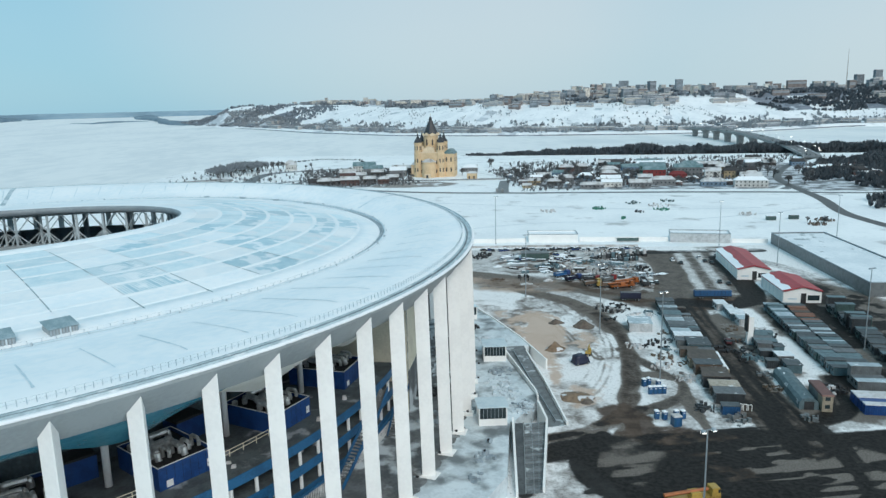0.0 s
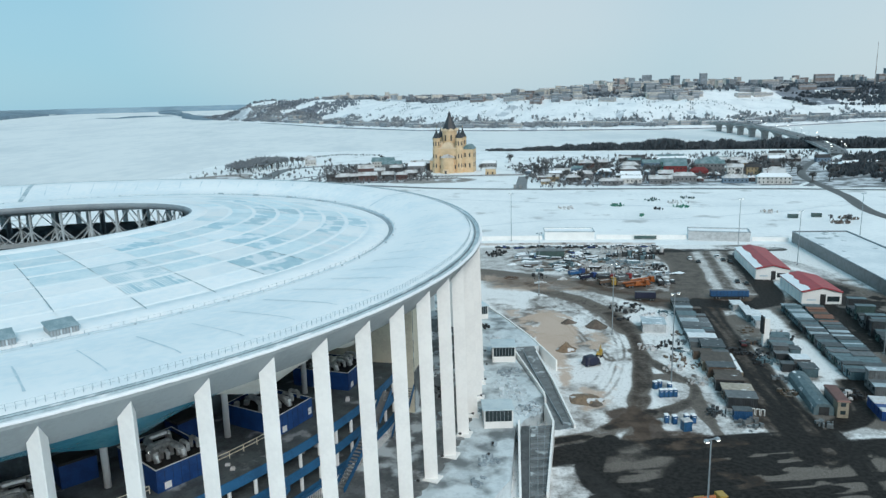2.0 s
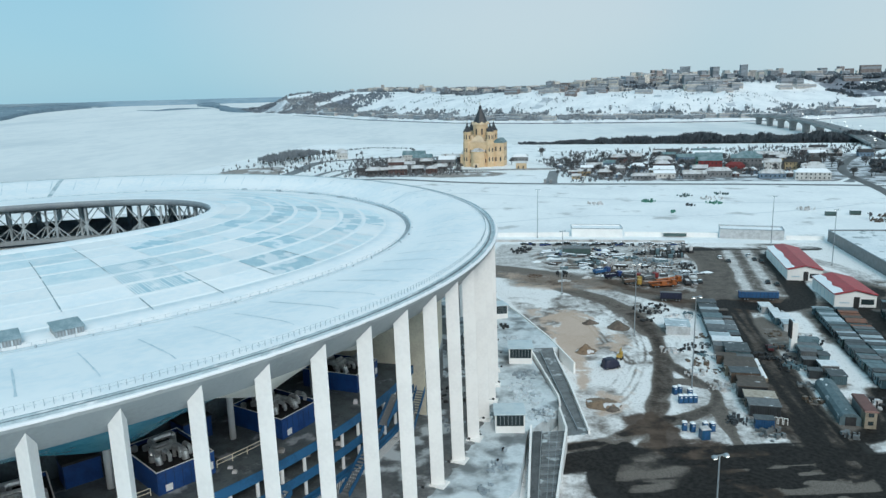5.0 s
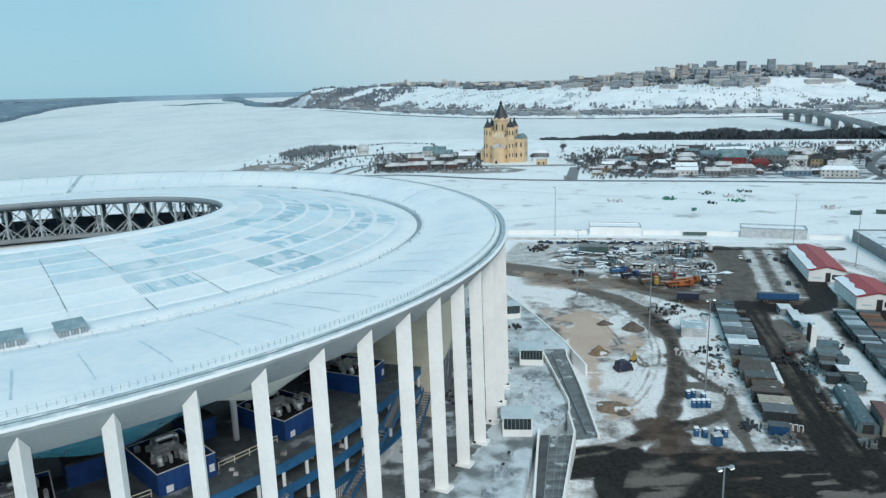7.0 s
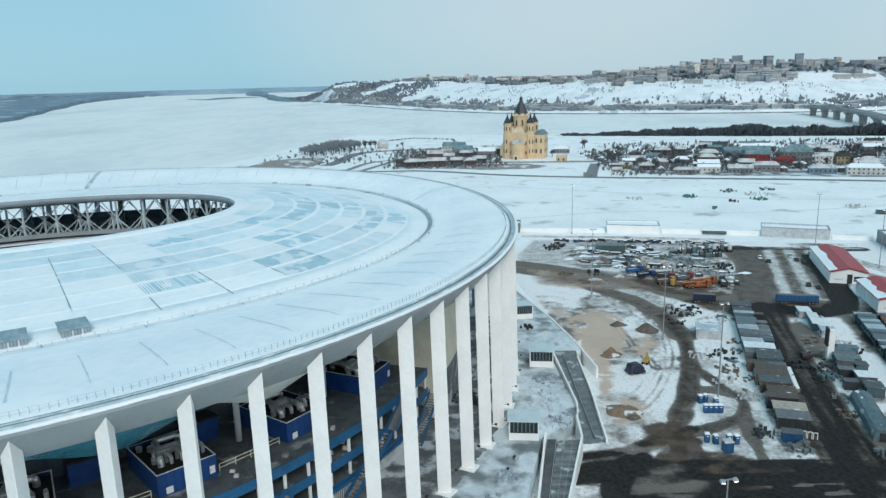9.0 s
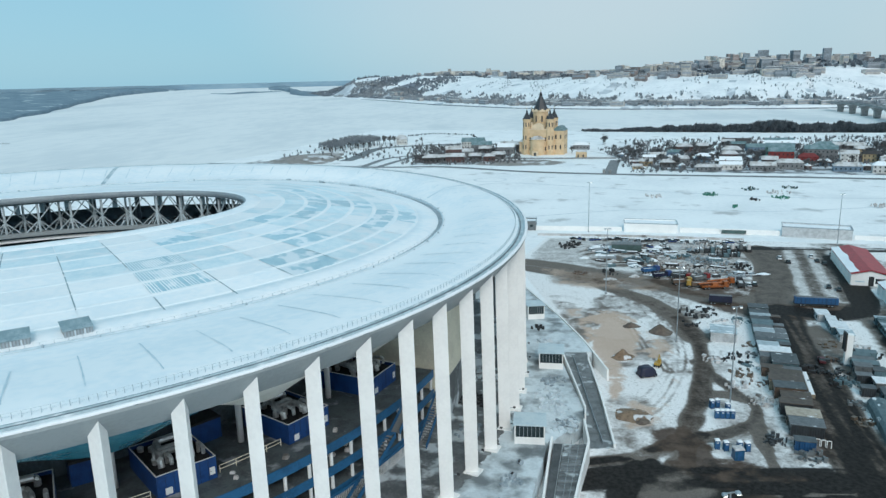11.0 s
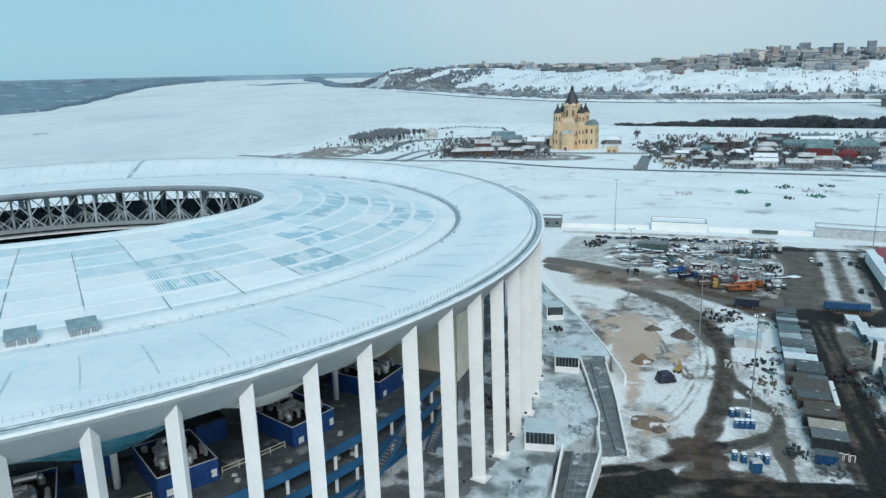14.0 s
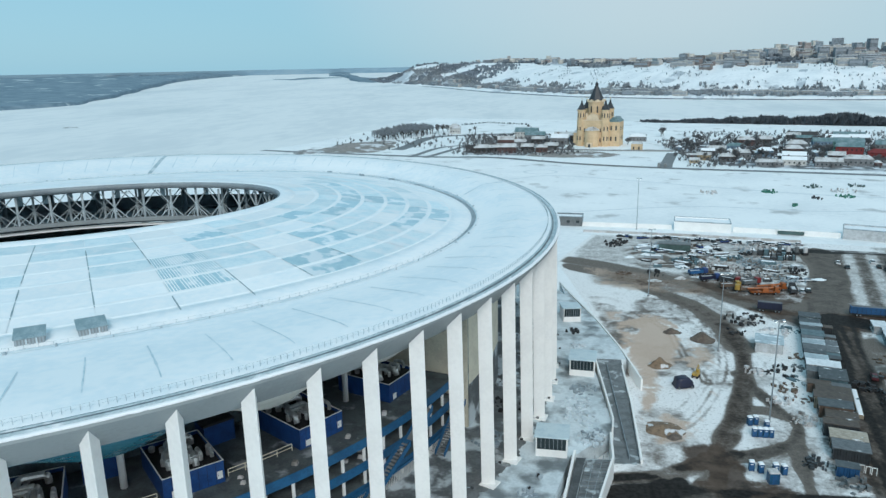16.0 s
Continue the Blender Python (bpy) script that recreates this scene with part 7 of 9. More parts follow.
part("cover", bm, "purple_tarp", t, "crumpled dark blue tarpaulin", smooth=True)
wheels(t, [(1.8, 1.5), (1.8, -1.5), (-1.8, 1.5), (-1.8, -1.5)], 0.4, 0.25)

# billboard
t = thing("billboard", "white advertising pillar with a tall dark panel beside the aisle", "billboard", m=pose(*row(61.0, 18.4)[:2], 0, 0, 0, -12))
part("pillar", boxes((-0.5, -0.9, 0, 1.3, 0.9, 9.4)), "white_panel", t)
part("board", boxes((-1.0, -1.5, 4.6, -0.5, 1.3, 10.0)), "black_top", t, "dark panel")
part("plinth", box(bmesh.new(), -0.9, -1.3, 0, 1.7, 1.3, 0.5, (0.1, 0.1)), "gutter", t)


def tent(p0, yaw, w, l, h, label):
    """A market hall tent: white walls, red gable roof half under snow."""
    t = thing("tent_hall", label, "tent hall", "red-roofed tent halls", m=pose(p0[0], p0[1], 0, 0, 0, yaw))
    rise = w * 0.105
    for sx in (0, 1):
        x = sx * w
        part("side_wall", boxes((x - 0.08, 0, 0, x + 0.08, l, h)), "white_panel", t)
    for y in (0, l):
        bm = bmesh.new()
        for e in (-0.06, 0.06):
            vs = [bm.verts.new(q) for q in ((0.1, y + e, 0), (w - 0.1, y + e, 0), (w - 0.1, y + e, h), (w / 2, y + e, h + rise), (0.1, y + e, h))]
            bm.faces.new(vs if e > 0 else vs[::-1])
        part("gable", bm, "white_panel", t)
    for s in (-1, 1):
        bm = bmesh.new()
        x0, x1 = w / 2, w / 2 + s * (w / 2 + 0.5)
        z1 = h - 0.2
        v = [bm.verts.new(q) for q in ((x0, -0.6, h + rise + 0.1), (x1, -0.6, z1), (x1, l + 0.6, z1), (x0, l + 0.6, h + rise + 0.1), (x0, -0.6, h + rise + 0.25), (x1, -0.6, z1 + 0.15), (x1, l + 0.6, z1 + 0.15), (x0, l + 0.6, h + rise + 0.25))]
        for q in ((0, 1, 2, 3), (7, 6, 5, 4), (0, 4, 5, 1), (1, 5, 6, 2), (2, 6, 7, 3), (3, 7, 4, 0)):
            bm.faces.new([v[i] for i in q])
        bmesh.ops.recalc_face_normals(bm, faces=bm.faces)
        roof = part("roof_slope", bm, "tent_red", t, "red tent sheet")
        if s < 0:
            bm = bmesh.new()
            n = 24
            lo, hi = [], []
            for i in range(n + 1):
                y = l * i / n
                f = 0.55 + 0.22 * noise.noise((i * 0.17, 2.0, l))
                xa, za = x0 + (x1 - x0) * f, h + rise + 0.25 + (z1 - h - rise - 0.1) * f
                lo.append(bm.verts.new((x1 + 0.02, y, z1 + 0.3)))
                hi.append(bm.verts.new((xa, y, za + 0.14)))
            for i in range(n):
                bm.faces.new((lo[i], hi[i], hi[i + 1], lo[i + 1]))
            part("roof_snow", bm, "snow", roof, "snow slipped to the eaves")
    bm = bmesh.new()
    rod(bm, (0, -0.62, h - 0.1), (w / 2, -0.62, h + rise + 0.1), 0.28, 0.28, 4)
    rod(bm, (w / 2, -0.62, h + rise + 0.1), (w, -0.62, h - 0.1), 0.28, 0.28, 4)
    part("verge", bm, "tent_red", t, "red gable edge")
    # the doorway's inner shade is a black panel on the closed gable
    part("doorway", boxes((w * 0.46, -0.12, 0, w * 0.60, -0.07, h * 0.78)), "black_top", t, "black panel for the shaded doorway")
    part("window", boxes((w * 0.64, -0.12, h * 0.22, w * 0.95, -0.07, h * 0.62)), "dark_glass", t)
    part("sign_bar", boxes((w * 0.12, -0.11, h * 0.28, w * 0.36, -0.07, h * 0.4)), "seam", t, "grey unreadable sign")
    for k in range(6):
        y = l * (k + 0.5) / 6
        part("frame_post", boxes((-0.16, y - 0.08, 0, -0.09, y + 0.08, h)), "seam", t)
    return t


tent((274.6, 53.4), -12, 14.2, 26, 5.0, "white hall tent with bright red roof and snow")
tent((276.4, 92.0), -15, 13.5, 44, 5.0, "long white hall tent with red and snowy roof")


def flat_hall(name, corners, h, label, wall="concrete", windows=0, roof="snow"):
    """A flat-roofed hall from its four ground corners."""
    t = thing(name, label, "building")
    c = [Vector((x, y, 0)) for x, y in corners]
    mid_c = sum(c, Vector()) / 4
    for i in range(4):
        a, b = c[i], c[(i + 1) % 4]
        bm = bmesh.new()
        d = (mid_c - (a + b) / 2).normalized() * 0.3
        v = [bm.verts.new(q) for q in (a, b, b + Vector((0, 0, h)), a + Vector((0, 0, h)), a + d, b + d, b + d + Vector((0, 0, h)), a + d + Vector((0, 0, h)))]
        for q in ((0, 1, 2, 3), (7, 6, 5, 4), (0, 4, 5, 1), (3, 2, 6, 7)):
            bm.faces.new([v[k] for k in q])
        bmesh.ops.recalc_face_normals(bm, faces=bm.faces)
        wl = part("wall", bm, wall, t)
        for k in range(windows):
            f = (k + 0.5) / windows
            p = a.lerp(b, f)
            o = part("window", boxes((-0.8, -0.1, 0, 0.8, 0.05, 1.3)), "dark_glass", wl)
            o.matrix_basis = pose(p.x, p.y, h * 0.35, 0, 0, math.degrees(math.atan2(b.y - a.y, b.x - a.x)))
    bm = bmesh.new()
    up = [bm.verts.new(q.lerp(mid_c, 0.004) + Vector((0, 0, h - 0.5))) for q in c]
    bm.faces.new(up)
    bmesh.ops.recalc_face_normals(bm, faces=bm.faces)
    part("roof", bm, roof, t, "flat snowy roof")
    bm = bmesh.new()
    for i in range(4):
        rod(bm, c[i] + Vector((0, 0, h)), c[(i + 1) % 4] + Vector((0, 0, h)), 0.22, 0.22, 4)
    part("coping", bm, "gutter", t)
    return t


M["hall_roof"] = material("hall_roof", (0.80, 0.83, 0.85), (0.66, 0.71, 0.74), 14, 1, 0.8, third=(0.33, 0.38, 0.40), third_at=(0.58, 0.62), third_size=13)
flat_hall("long_hall", [(311.8, 55.0), (334.4, 164.8), (362, 160), (340, 50)], 6.0, "long low grey hall with flat snowy roof", "cont_grey", 0, "hall_roof")
flat_hall("low_pavilion", [(207, 197), (234, 191), (236, 203), (209, 209)], 4.8, "low white flat-roofed pavilion at the snowfield", "white_panel", 0)
flat_hall("low_pavilion", [(284, 181), (314, 170), (318, 181), (288, 192)], 5.2, "low pale flat-roofed pavilion with snowy roof", "cont_white", 0)
flat_hall("low_pavilion", [(140, 205), (160, 203), (161, 212), (141, 214)], 5.2, "low grey glazed pavilion with snowy roof", "cont_grey", 4)
wall_line("site_wall", [(160, 204, -0.1, 2.4), (206, 198.5, -0.1, 2.4)], 0.4, "white_panel", "long low pale wall along the snowfield")
wall_line("site_wall", [(236, 194, -0.1, 2.6), (284, 183, -0.1, 2.6)], 0.4, "white_panel", "long low pale wall between pavilions")
wall_line("site_wall", [(316, 172, -0.1, 2.2), (334, 167, -0.1, 2.2)], 0.4, "white_panel", "low pale wall beside the long hall")
wall_line("hoarding", [(160, 190, -0.1, 1.2), (215, 182, -0.1, 1.2), (262, 172, -0.1, 1.2)], 0.3, "snow_dirty", "low barrier under snow along the yard")
t = thing("underpass_portal", "dark low portal in the pale wall", "portal", m=pose(262, 187.6, 0, 0, 0, -13))
part("recess", boxes((-6, -0.6, 0.5, 6, -0.3, 2.3)), "cont_green", t)
part("lintel", boxes((-6.6, -0.8, 2.3, 6.6, 0.3, 2.8)), "white_panel", t)

# stacks of building goods
for x, y, r, c, m, lab in ((225, 118, 9, 60, "snow_dirty", "stacked goods under snow in the yard"), (232, 130, 9, 80, "gutter", "stacked grey steel and pipes in snow"), (214, 128, 9, 80, "snow_dirty", "heaps of boards and snow in the yard"), (202, 134, 7, 60, "cont_teal", "blue-grey stacked panels in the snow"), (238, 108, 7, 40, "gutter", "snow-covered pallets in the yard"), (244, 120, 5, 30, "black_top", "dark goods standing in the snow"), (220, 108, 6, 60, "cont_grey", "grey stacked goods beside the trucks"), (208, 58, 7, 40, "black_top", "dark stones and goods in clean snow"), (214, 46, 5, 26, "snow_dirty", "snow-covered goods near the hut"), (206, 14, 5.0, 20, "black_top", "dark timber and pallets in the snow"), (199, 14, 3, 14, "snow_dirty", "sacks and rubble in the snow"), (205, 4, 3.5, 18, "pallet", "timber offcuts beside the row"), (199.5, -36, 3.0, 22, "cont_dark", "grey scrap behind the cabins"), (204, -43.5, 3.5, 30, "cont_grey", "pale frames and boards at the row end"), (222, -46, 2.0, 12, "cont_grey", "grey sacks at the row end"), (237, -30, 3, 20, "snow_dirty", "pale barrels in the snow"), (240, -30, 3, 22, "black_top", "dark barrels in the snow"), (226, 6, 3, 30, "black_top", "dark scrap beside the aisle"), (231, -3, 3, 30, "cont_teal", "blue-grey scrap beside the aisle"), (250, 46, 3, 20, "cont_white", "white goods beside the snow strip"), (175, 168, 6, 40, "black_top", "dark bushes and goods at the yard edge"), (206, 168, 8, 50, "gutter", "grey building goods at the yard edge"), (236, 160, 8, 60, "snow_dirty", "goods and snow at the yard edge"), (252, 152, 5, 40, "black_top", "dark stacked goods at the road end")):
    rubble("building_goods", x, y, r, c, m, lab, 0.03, 1.3)
# long stacks of beams and sheet piles under strips of snow
for k in range(40):
    x, y = rc.uniform(184, 250), rc.uniform(104, 160)
    if x < 200 and y < 122:
        continue
    l, w, h = rc.uniform(1.6, 9), rc.uniform(0.7, 2.4), rc.uniform(0.4, 1.5)
    t = thing("beam_stack", "dark stack of long beams under a strip of snow", "stack", "beam stacks", m=pose(x, y, 0.05, 0, 0, -10 + rc.uniform(-24, 24)))
    part("beam", box(bmesh.new(), -l / 2, -w / 2, 0, l / 2, w / 2, h, (0.1, 0.1)), rc.choice(("cont_dark", "gutter", "cont_dark", "cont_teal", "black_top")), t)
    part("snow_strip", box(bmesh.new(), -l / 2 + 0.3, -w / 2 + 0.2 * w, h, l / 2 - rc.uniform(0.3, 2), w / 2 - 0.05, h + 0.15, (0.2, 0.1)), "snow", t, "strip of snow")
for k in range(34):
    x, y = rc.uniform(176, 250), rc.uniform(102, 164)
    mound("snow_heap", x, y, rc.uniform(1.4, 4.0), rc.uniform(0.4, 1.1), "snow_dirty" if k % 3 == 0 else "snow", "heap of shovelled snow among the building goods", "snow heap", 40 + k, 0.6)
for x, y, l, w, h in ((236.5, 146.5, 7.0, 2.4, 3.2), (243.5, 143.5, 6.0, 2.4, 2.6), (240.0, 138.6, 8.0, 2.0, 2.0), (247.0, 138.8, 4.0, 2.2, 2.4)):
    t = thing("storage_rack", "dark steel storage rack with grey panels in the yard", "rack", "storage racks", m=pose(x, y, 0.05, 0, 0, -12))
    for sx in (-1, -0.33, 0.33, 1):
        part("upright", boxes((sx * l / 2 - 0.1, -w / 2, 0, sx * l / 2 + 0.1, w / 2, h)), "black_top", t)
    for k in range(3):
        part("panel_load", boxes((-l / 2 + l * k / 3 + 0.25, -w / 2 + 0.2, 0.2, -l / 2 + l * (k + 1) / 3 - 0.25, w / 2 - 0.2, h * (0.55 + 0.2 * ((k * 7) % 3)))), ("cont_grey", "cont_dark", "cont_teal")[k], t)
# small goods strewn along the rows and over the yard
rs = random.Random(44)
MATS = ("black_top", "gutter", "cont_brown", "cont_grey", "snow_dirty", "cont_teal", "pallet", "cont_dark")
TEXT = {"black_top": "black", "gutter": "grey", "cont_brown": "brown", "cont_grey": "grey", "snow_dirty": "snow-covered", "cont_teal": "blue-grey", "pallet": "timber", "cont_dark": "dark grey"}
for k in range(44):
    m = rs.choice(MATS)
    z = rs.random()
    if z < 0.4:
        x, y = rs.uniform(172, 248), rs.uniform(106, 168)
    elif z < 0.6:
        x, y, _ = row(rs.uniform(2, 100), rs.choice((-6.2, 3.2)) + rs.uniform(-1, 1))
    elif z < 0.85:
        x, y, _ = row(rs.uniform(10, 84), rs.choice((16.0, 25.5)) + rs.uniform(-1, 1))
    else:
        x, y = rs.uniform(200, 214), rs.uniform(-10, 60)
    rubble("strewn_goods", x, y, rs.uniform(2, 5), rs.randint(8, 26), m, f"strewn {TEXT[m]} building goods in the yard snow", 0.04, rs.uniform(0.5, 1.4))
# flat-bed stacks and huts at the yard's north side
t = thing("site_hut", "long dark green site hut with snow streaks", "hut", m=pose(200.5, 155.0, 0, 0, 0, -10))
part("wall", boxes((-7, -2.5, 0, 7, 2.5, 3.0)), "cont_green", t)
part("roof", box(bmesh.new(), -7.3, -2.8, 3.0, 7.3, 2.8, 3.3, (0.4, 0.4)), "cont_grey", t)
for k in range(4):
    t = thing("site_tank", "pale upright tank on a dark frame in the yard", "tank", "upright tanks", m=pose(246 + 3.4 * k, 151 - 0.9 * k, 0, 0, 0, 0) @ Matrix.Scale(0.75, 4))
    part("frame", boxes((-1.5, -1.5, 0, 1.5, 1.5, 1.6)), "black_top", t)
    part("vessel", lathe(bmesh.new(), [(1.2, 1.6), (1.3, 2.0), (1.3, 4.4), (0.7, 4.9)], 12), "snow_dirty" if k % 2 else "cont_grey", t)
# snowfield goods
for x, y, r, c, m, lab in ((247.5, 309.7, 6, 24, "snow_dirty", "white goods under snow on the field"), (286.9, 313.6, 5, 26, "green", "green goods on the snowfield"), (288.2, 266, 3, 10, "green", "green tarpaulins on the snowfield"), (321, 335, 6, 24, "cont_green", "dark machines on the snowfield"), (350, 340, 6, 24, "cont_green", "green machines on the snowfield"), (329, 298, 6, 26, "green", "green covered goods on the snowfield"), (335, 318, 8, 26, "snow_dirty", "grey goods on the snowfield"), (375, 262, 6, 26, "snow_dirty", "dark debris on the snowfield"), (394, 215, 6, 40, "earth", "brown bushes and debris on the snowfield"), (408, 228, 6, 40, "earth", "brown scrub on the snowfield"), (310, 290, 4, 10, "black_top", "dark goods on the snowfield")):
    rubble("field_goods", x, y, r, c, m, lab, 0.0, 1.8)
for x, y, c in ((376.5, 237, "cont_green"), (392.5, 237.5, "cont_green")):
    t = thing("field_cabin", "dark green cabin standing alone on the snowfield", "cabin", "field cabins", m=pose(x, y, 0, 0, 0, -15))
    container_part(t, 6.06, 2.6, 2.8, c, 0.0, 1)

# ---- cathedral ----
M["ochre"] = material("ochre", (0.69, 0.51, 0.32), (0.58, 0.42, 0.255), 5, 0.6, 0.8, vary=0.03)
M["ochre_pale"] = material("ochre_pale", (0.76, 0.60, 0.42), (0.66, 0.51, 0.35), 4, 0.5, 0.8)
M["black_roof"] = material("black_roof", (0.022, 0.026, 0.032), (0.04, 0.045, 0.052), 3, 0.5, 0.5)
M["green_roof"] = material("green_roof", (0.10, 0.18, 0.19), (0.24, 0.31, 0.33), 4, 0.6, 0.6)
M["gold"] = material("gold", (0.55, 0.40, 0.15), (0.45, 0.32, 0.12), 1, 0.2, 0.35, 0.8)
cath = thing("cathedral", "ochre-yellow brick cathedral with black tent spires on the spit", "cathedral", m=pose(191.5, 603.0, 0, 0, 0, -16))


def arched_window(parent, x, y, z, yaw, w=1.5, h=4.2):
    bm = bmesh.new()
    n = 8
    outline = [(-w / 2, 0), (w / 2, 0)] + [(w / 2 * math.cos(k * math.pi / n), h - w / 2 + w / 2 * math.sin(k * math.pi / n)) for k in range(n + 1)]
    fr = [bm.verts.new((a, -0.12, b)) for a, b in outline]
    bk = [bm.verts.new((a, 0.3, b)) for a, b in outline]
    bm.faces.new(fr)
    for i in range(len(fr)):
        j = (i + 1) % len(fr)
        bm.faces.new((fr[i], bk[i], bk[j], fr[j]))
    bmesh.ops.recalc_face_normals(bm, faces=bm.faces)
    o = part("window", bm, "black_roof", parent)
    o.matrix_basis = pose(x, y, z, 0, 0, yaw)
    f = part("window_frame", boxes((-w / 2 - 0.35, -0.2, -0.4, w / 2 + 0.35, 0.2, 0)), "ochre_pale", o)


nave = part("nave", boxes((-15, -14, 0, 15, 14, 27)), "ochre", cath, "tall ochre main block")
for s in (-1, 1):
    part("cornice", boxes((-15.4, s * 14 - 0.4, 26.2, 15.4, s * 14 + 0.4, 27.3)), "ochre_pale", cath)
    part("cornice", boxes((s * 15 - 0.4, -13.6, 26.2, s * 15 + 0.4, 13.6, 27.3)), "ochre_pale", cath)
for yaw in (0, 90, 180, 270):
    bm = bmesh.new()
    n = 12
    prof = [(-6.5, 27), (6.5, 27)] + [(6.5 * math.cos(k * math.pi / n), 27 + 6.2 * math.sin(k * math.pi / n)) for k in range(1, n)]
    fr = [bm.verts.new((x, -14.4, z)) for x, z in prof]
    bk = [bm.verts.new((x, -4, z)) for x, z in prof]
    bm.faces.new(fr)
    bm.faces.new(bk[::-1])
    for i in range(len(fr)):
        j = (i + 1) % len(fr)
        bm.faces.new((fr[i], bk[i], bk[j], fr[j]))
    bmesh.ops.recalc_face_normals(bm, faces=bm.faces)
    z = part("zakomara", bm, "ochre_pale", cath, "round gable of the main block")
    z.matrix_basis = pose(0, 0, 0, 0, 0, yaw)
part("drum", lathe(bmesh.new(), [(9.0, 27), (9.0, 31), (8.2, 31.5), (8.2, 44.5), (9.0, 45.4), (9.0, 46.2)], 16), "ochre", cath, "round ochre central drum")
for k in range(8):
    a = math.radians(k * 45 + 22)
    arched_window(cath, 8.15 * math.cos(a), 8.15 * math.sin(a), 34.0, math.degrees(a) + 90, 1.5, 6.5)
    bm = bmesh.new()
    pts = [(-3.2, 0), (3.2, 0), (2.4, 1.6), (0, 3.0), (-2.4, 1.6)]
    fr = [bm.verts.new((x, -0.3, z)) for x, z in pts]
    bk = [bm.verts.new((x * 0.8, 1.2, z)) for x, z in pts]
    bm.faces.new(fr)
    for i in range(5):
        bm.faces.new((fr[i], bk[i], bk[(i + 1) % 5], fr[(i + 1) % 5]))
    bmesh.ops.recalc_face_normals(bm, faces=bm.faces)
    o = part("kokoshnik", bm, "ochre_pale", cath)
    o.matrix_basis = pose(8.9 * math.cos(a), 8.9 * math.sin(a), 44.6, 0, 0, math.degrees(a) + 90)
part("spire", lathe(bmesh.new(), [(8.6, 46.2), (7.9, 47.0), (2.0, 60.2), (1.7, 60.8), (1.7, 61.6)], 8), "black_roof", cath, "steep black tent spire")


def cupola(x, y, z, r, parent):
    part("cupola", lathe(bmesh.new(), [(r * 0.75, z), (r * 1.05, z + r * 0.6), (r, z + r * 1.1), (r * 0.55, z + r * 1.9), (r * 0.1, z + r * 2.6)], 12, x=x, y=y), "black_roof", parent, smooth=True)
    c = part("cross", rod(bmesh.new(), (x, y, z + r * 2.5), (x, y, z + r * 2.5 + 2.4), 0.13, 0.13, 5), "gold", parent, "gilded cross")
    part("cross_arm", rod(bmesh.new(), (x - 0.7, y, z + r * 2.5 + 1.5), (x + 0.7, y, z + r * 2.5 + 1.5), 0.12, 0.12, 5), "gold", c)


cupola(0, 0, 61.4, 1.6, cath)
for sx in (-1, 1):
    for sy in (-1, 1):
        x, y = sx * 12.4, sy * 11.4
        tw = part("tower", lathe(bmesh.new(), [(4.6, 0), (4.6, 26), (4.2, 26.4), (4.2, 36.0), (4.8, 36.8), (4.8, 37.4)], 8, math.pi / 8, x, y), "ochre", cath, "octagonal ochre corner tower")
        for k in range(8):
            a = k * math.pi / 4 
            arched_window(tw, x + 4.0 * math.cos(a), y + 4.0 * math.sin(a), 29.5, math.degrees(a) + 90, 1.1, 4.4)
        for k in range(8):
            a = k * math.pi / 4
            if sx * math.cos(a) + sy * math.sin(a) > 0.2:
                for zz in (6.0, 16.0):
                    arched_window(tw, x + 4.28 * math.cos(a), y + 4.28 * math.sin(a), zz, math.degrees(a) + 90, 1.2, 4.2)
        part("tower_spire", lathe(bmesh.new(), [(4.5, 37.4), (1.0, 44.0), (0.85, 45.0)], 8, math.pi / 8, x, y), "black_roof", cath, "small black tent spire")
        cupola(x, y, 44.9, 0.85, cath)
part("apse", lathe(bmesh.new(), [(7.6, 0), (7.6, 15.5), (8.0, 16.2), (8.0, 16.8)], 20, 0, 0, -15.5), "ochre", cath, "rounded apse")
part("apse_roof", lathe(bmesh.new(), [(8.2, 16.8), (4.0, 19.4), (0.4, 20.4)], 20, 0, 0, -15.0), "snow_dirty", cath, "snowy apse roof")
part("porch", boxes((-3, -27, 0, 3, -22, 4.5)), "ochre_pale", cath)
part("portal", boxes((-1.1, -27.15, 0, 1.1, -26.95, 3.4)), "black_roof", cath, "dark doorway")
annex = part("annex", boxes((15, -10, 0, 27, 12, 25)), "ochre", cath, "side block with bell tower base")
part("annex_roof", box(bmesh.new(), 14.8, -10.4, 25.05, 27.4, 12.4, 29.5, (4.5, 0.4)), "green_roof", cath, "green metal roof with thin snow")
part("annex", boxes((-21, -9, 0, -15, 9, 13)), "ochre", cath)
part("annex_roof", box(bmesh.new(), -21.3, -9.4, 13.05, -15, 9.4, 15.6, (2.0, 3.0)), "snow_dirty", cath)
for x in (18.5, 23.5):
    for zz in (5.5, 16.5):
        arched_window(annex, x, -10.0, zz, 0, 1.5, 4.6)
for x in (-8.2, 8.2):
    for zz in (4.5, 14.5):
        arched_window(nave, x, -14.0, zz, 0, 1.2, 4.0)
for y in (-5, 2, 8):
    arched_window(annex, 27.0, y, 6.0, 90, 1.5, 4.6)
    arched_window(annex, 27.0, y, 16.0, 90, 1.5, 4.6)
mound("square_snow", 205, 560, 75, 0.35, "snow_field", "trodden snow on the cathedral square", "snow", 31, 0.5)
t = thing("chapel", "small bright yellow gatehouse below the cathedral", "gatehouse", m=pose(228.5, 549, 0, 0, 0, -16))
part("wall", boxes((-5, -4, 0, 5, 4, 7.0)), "ochre", t)
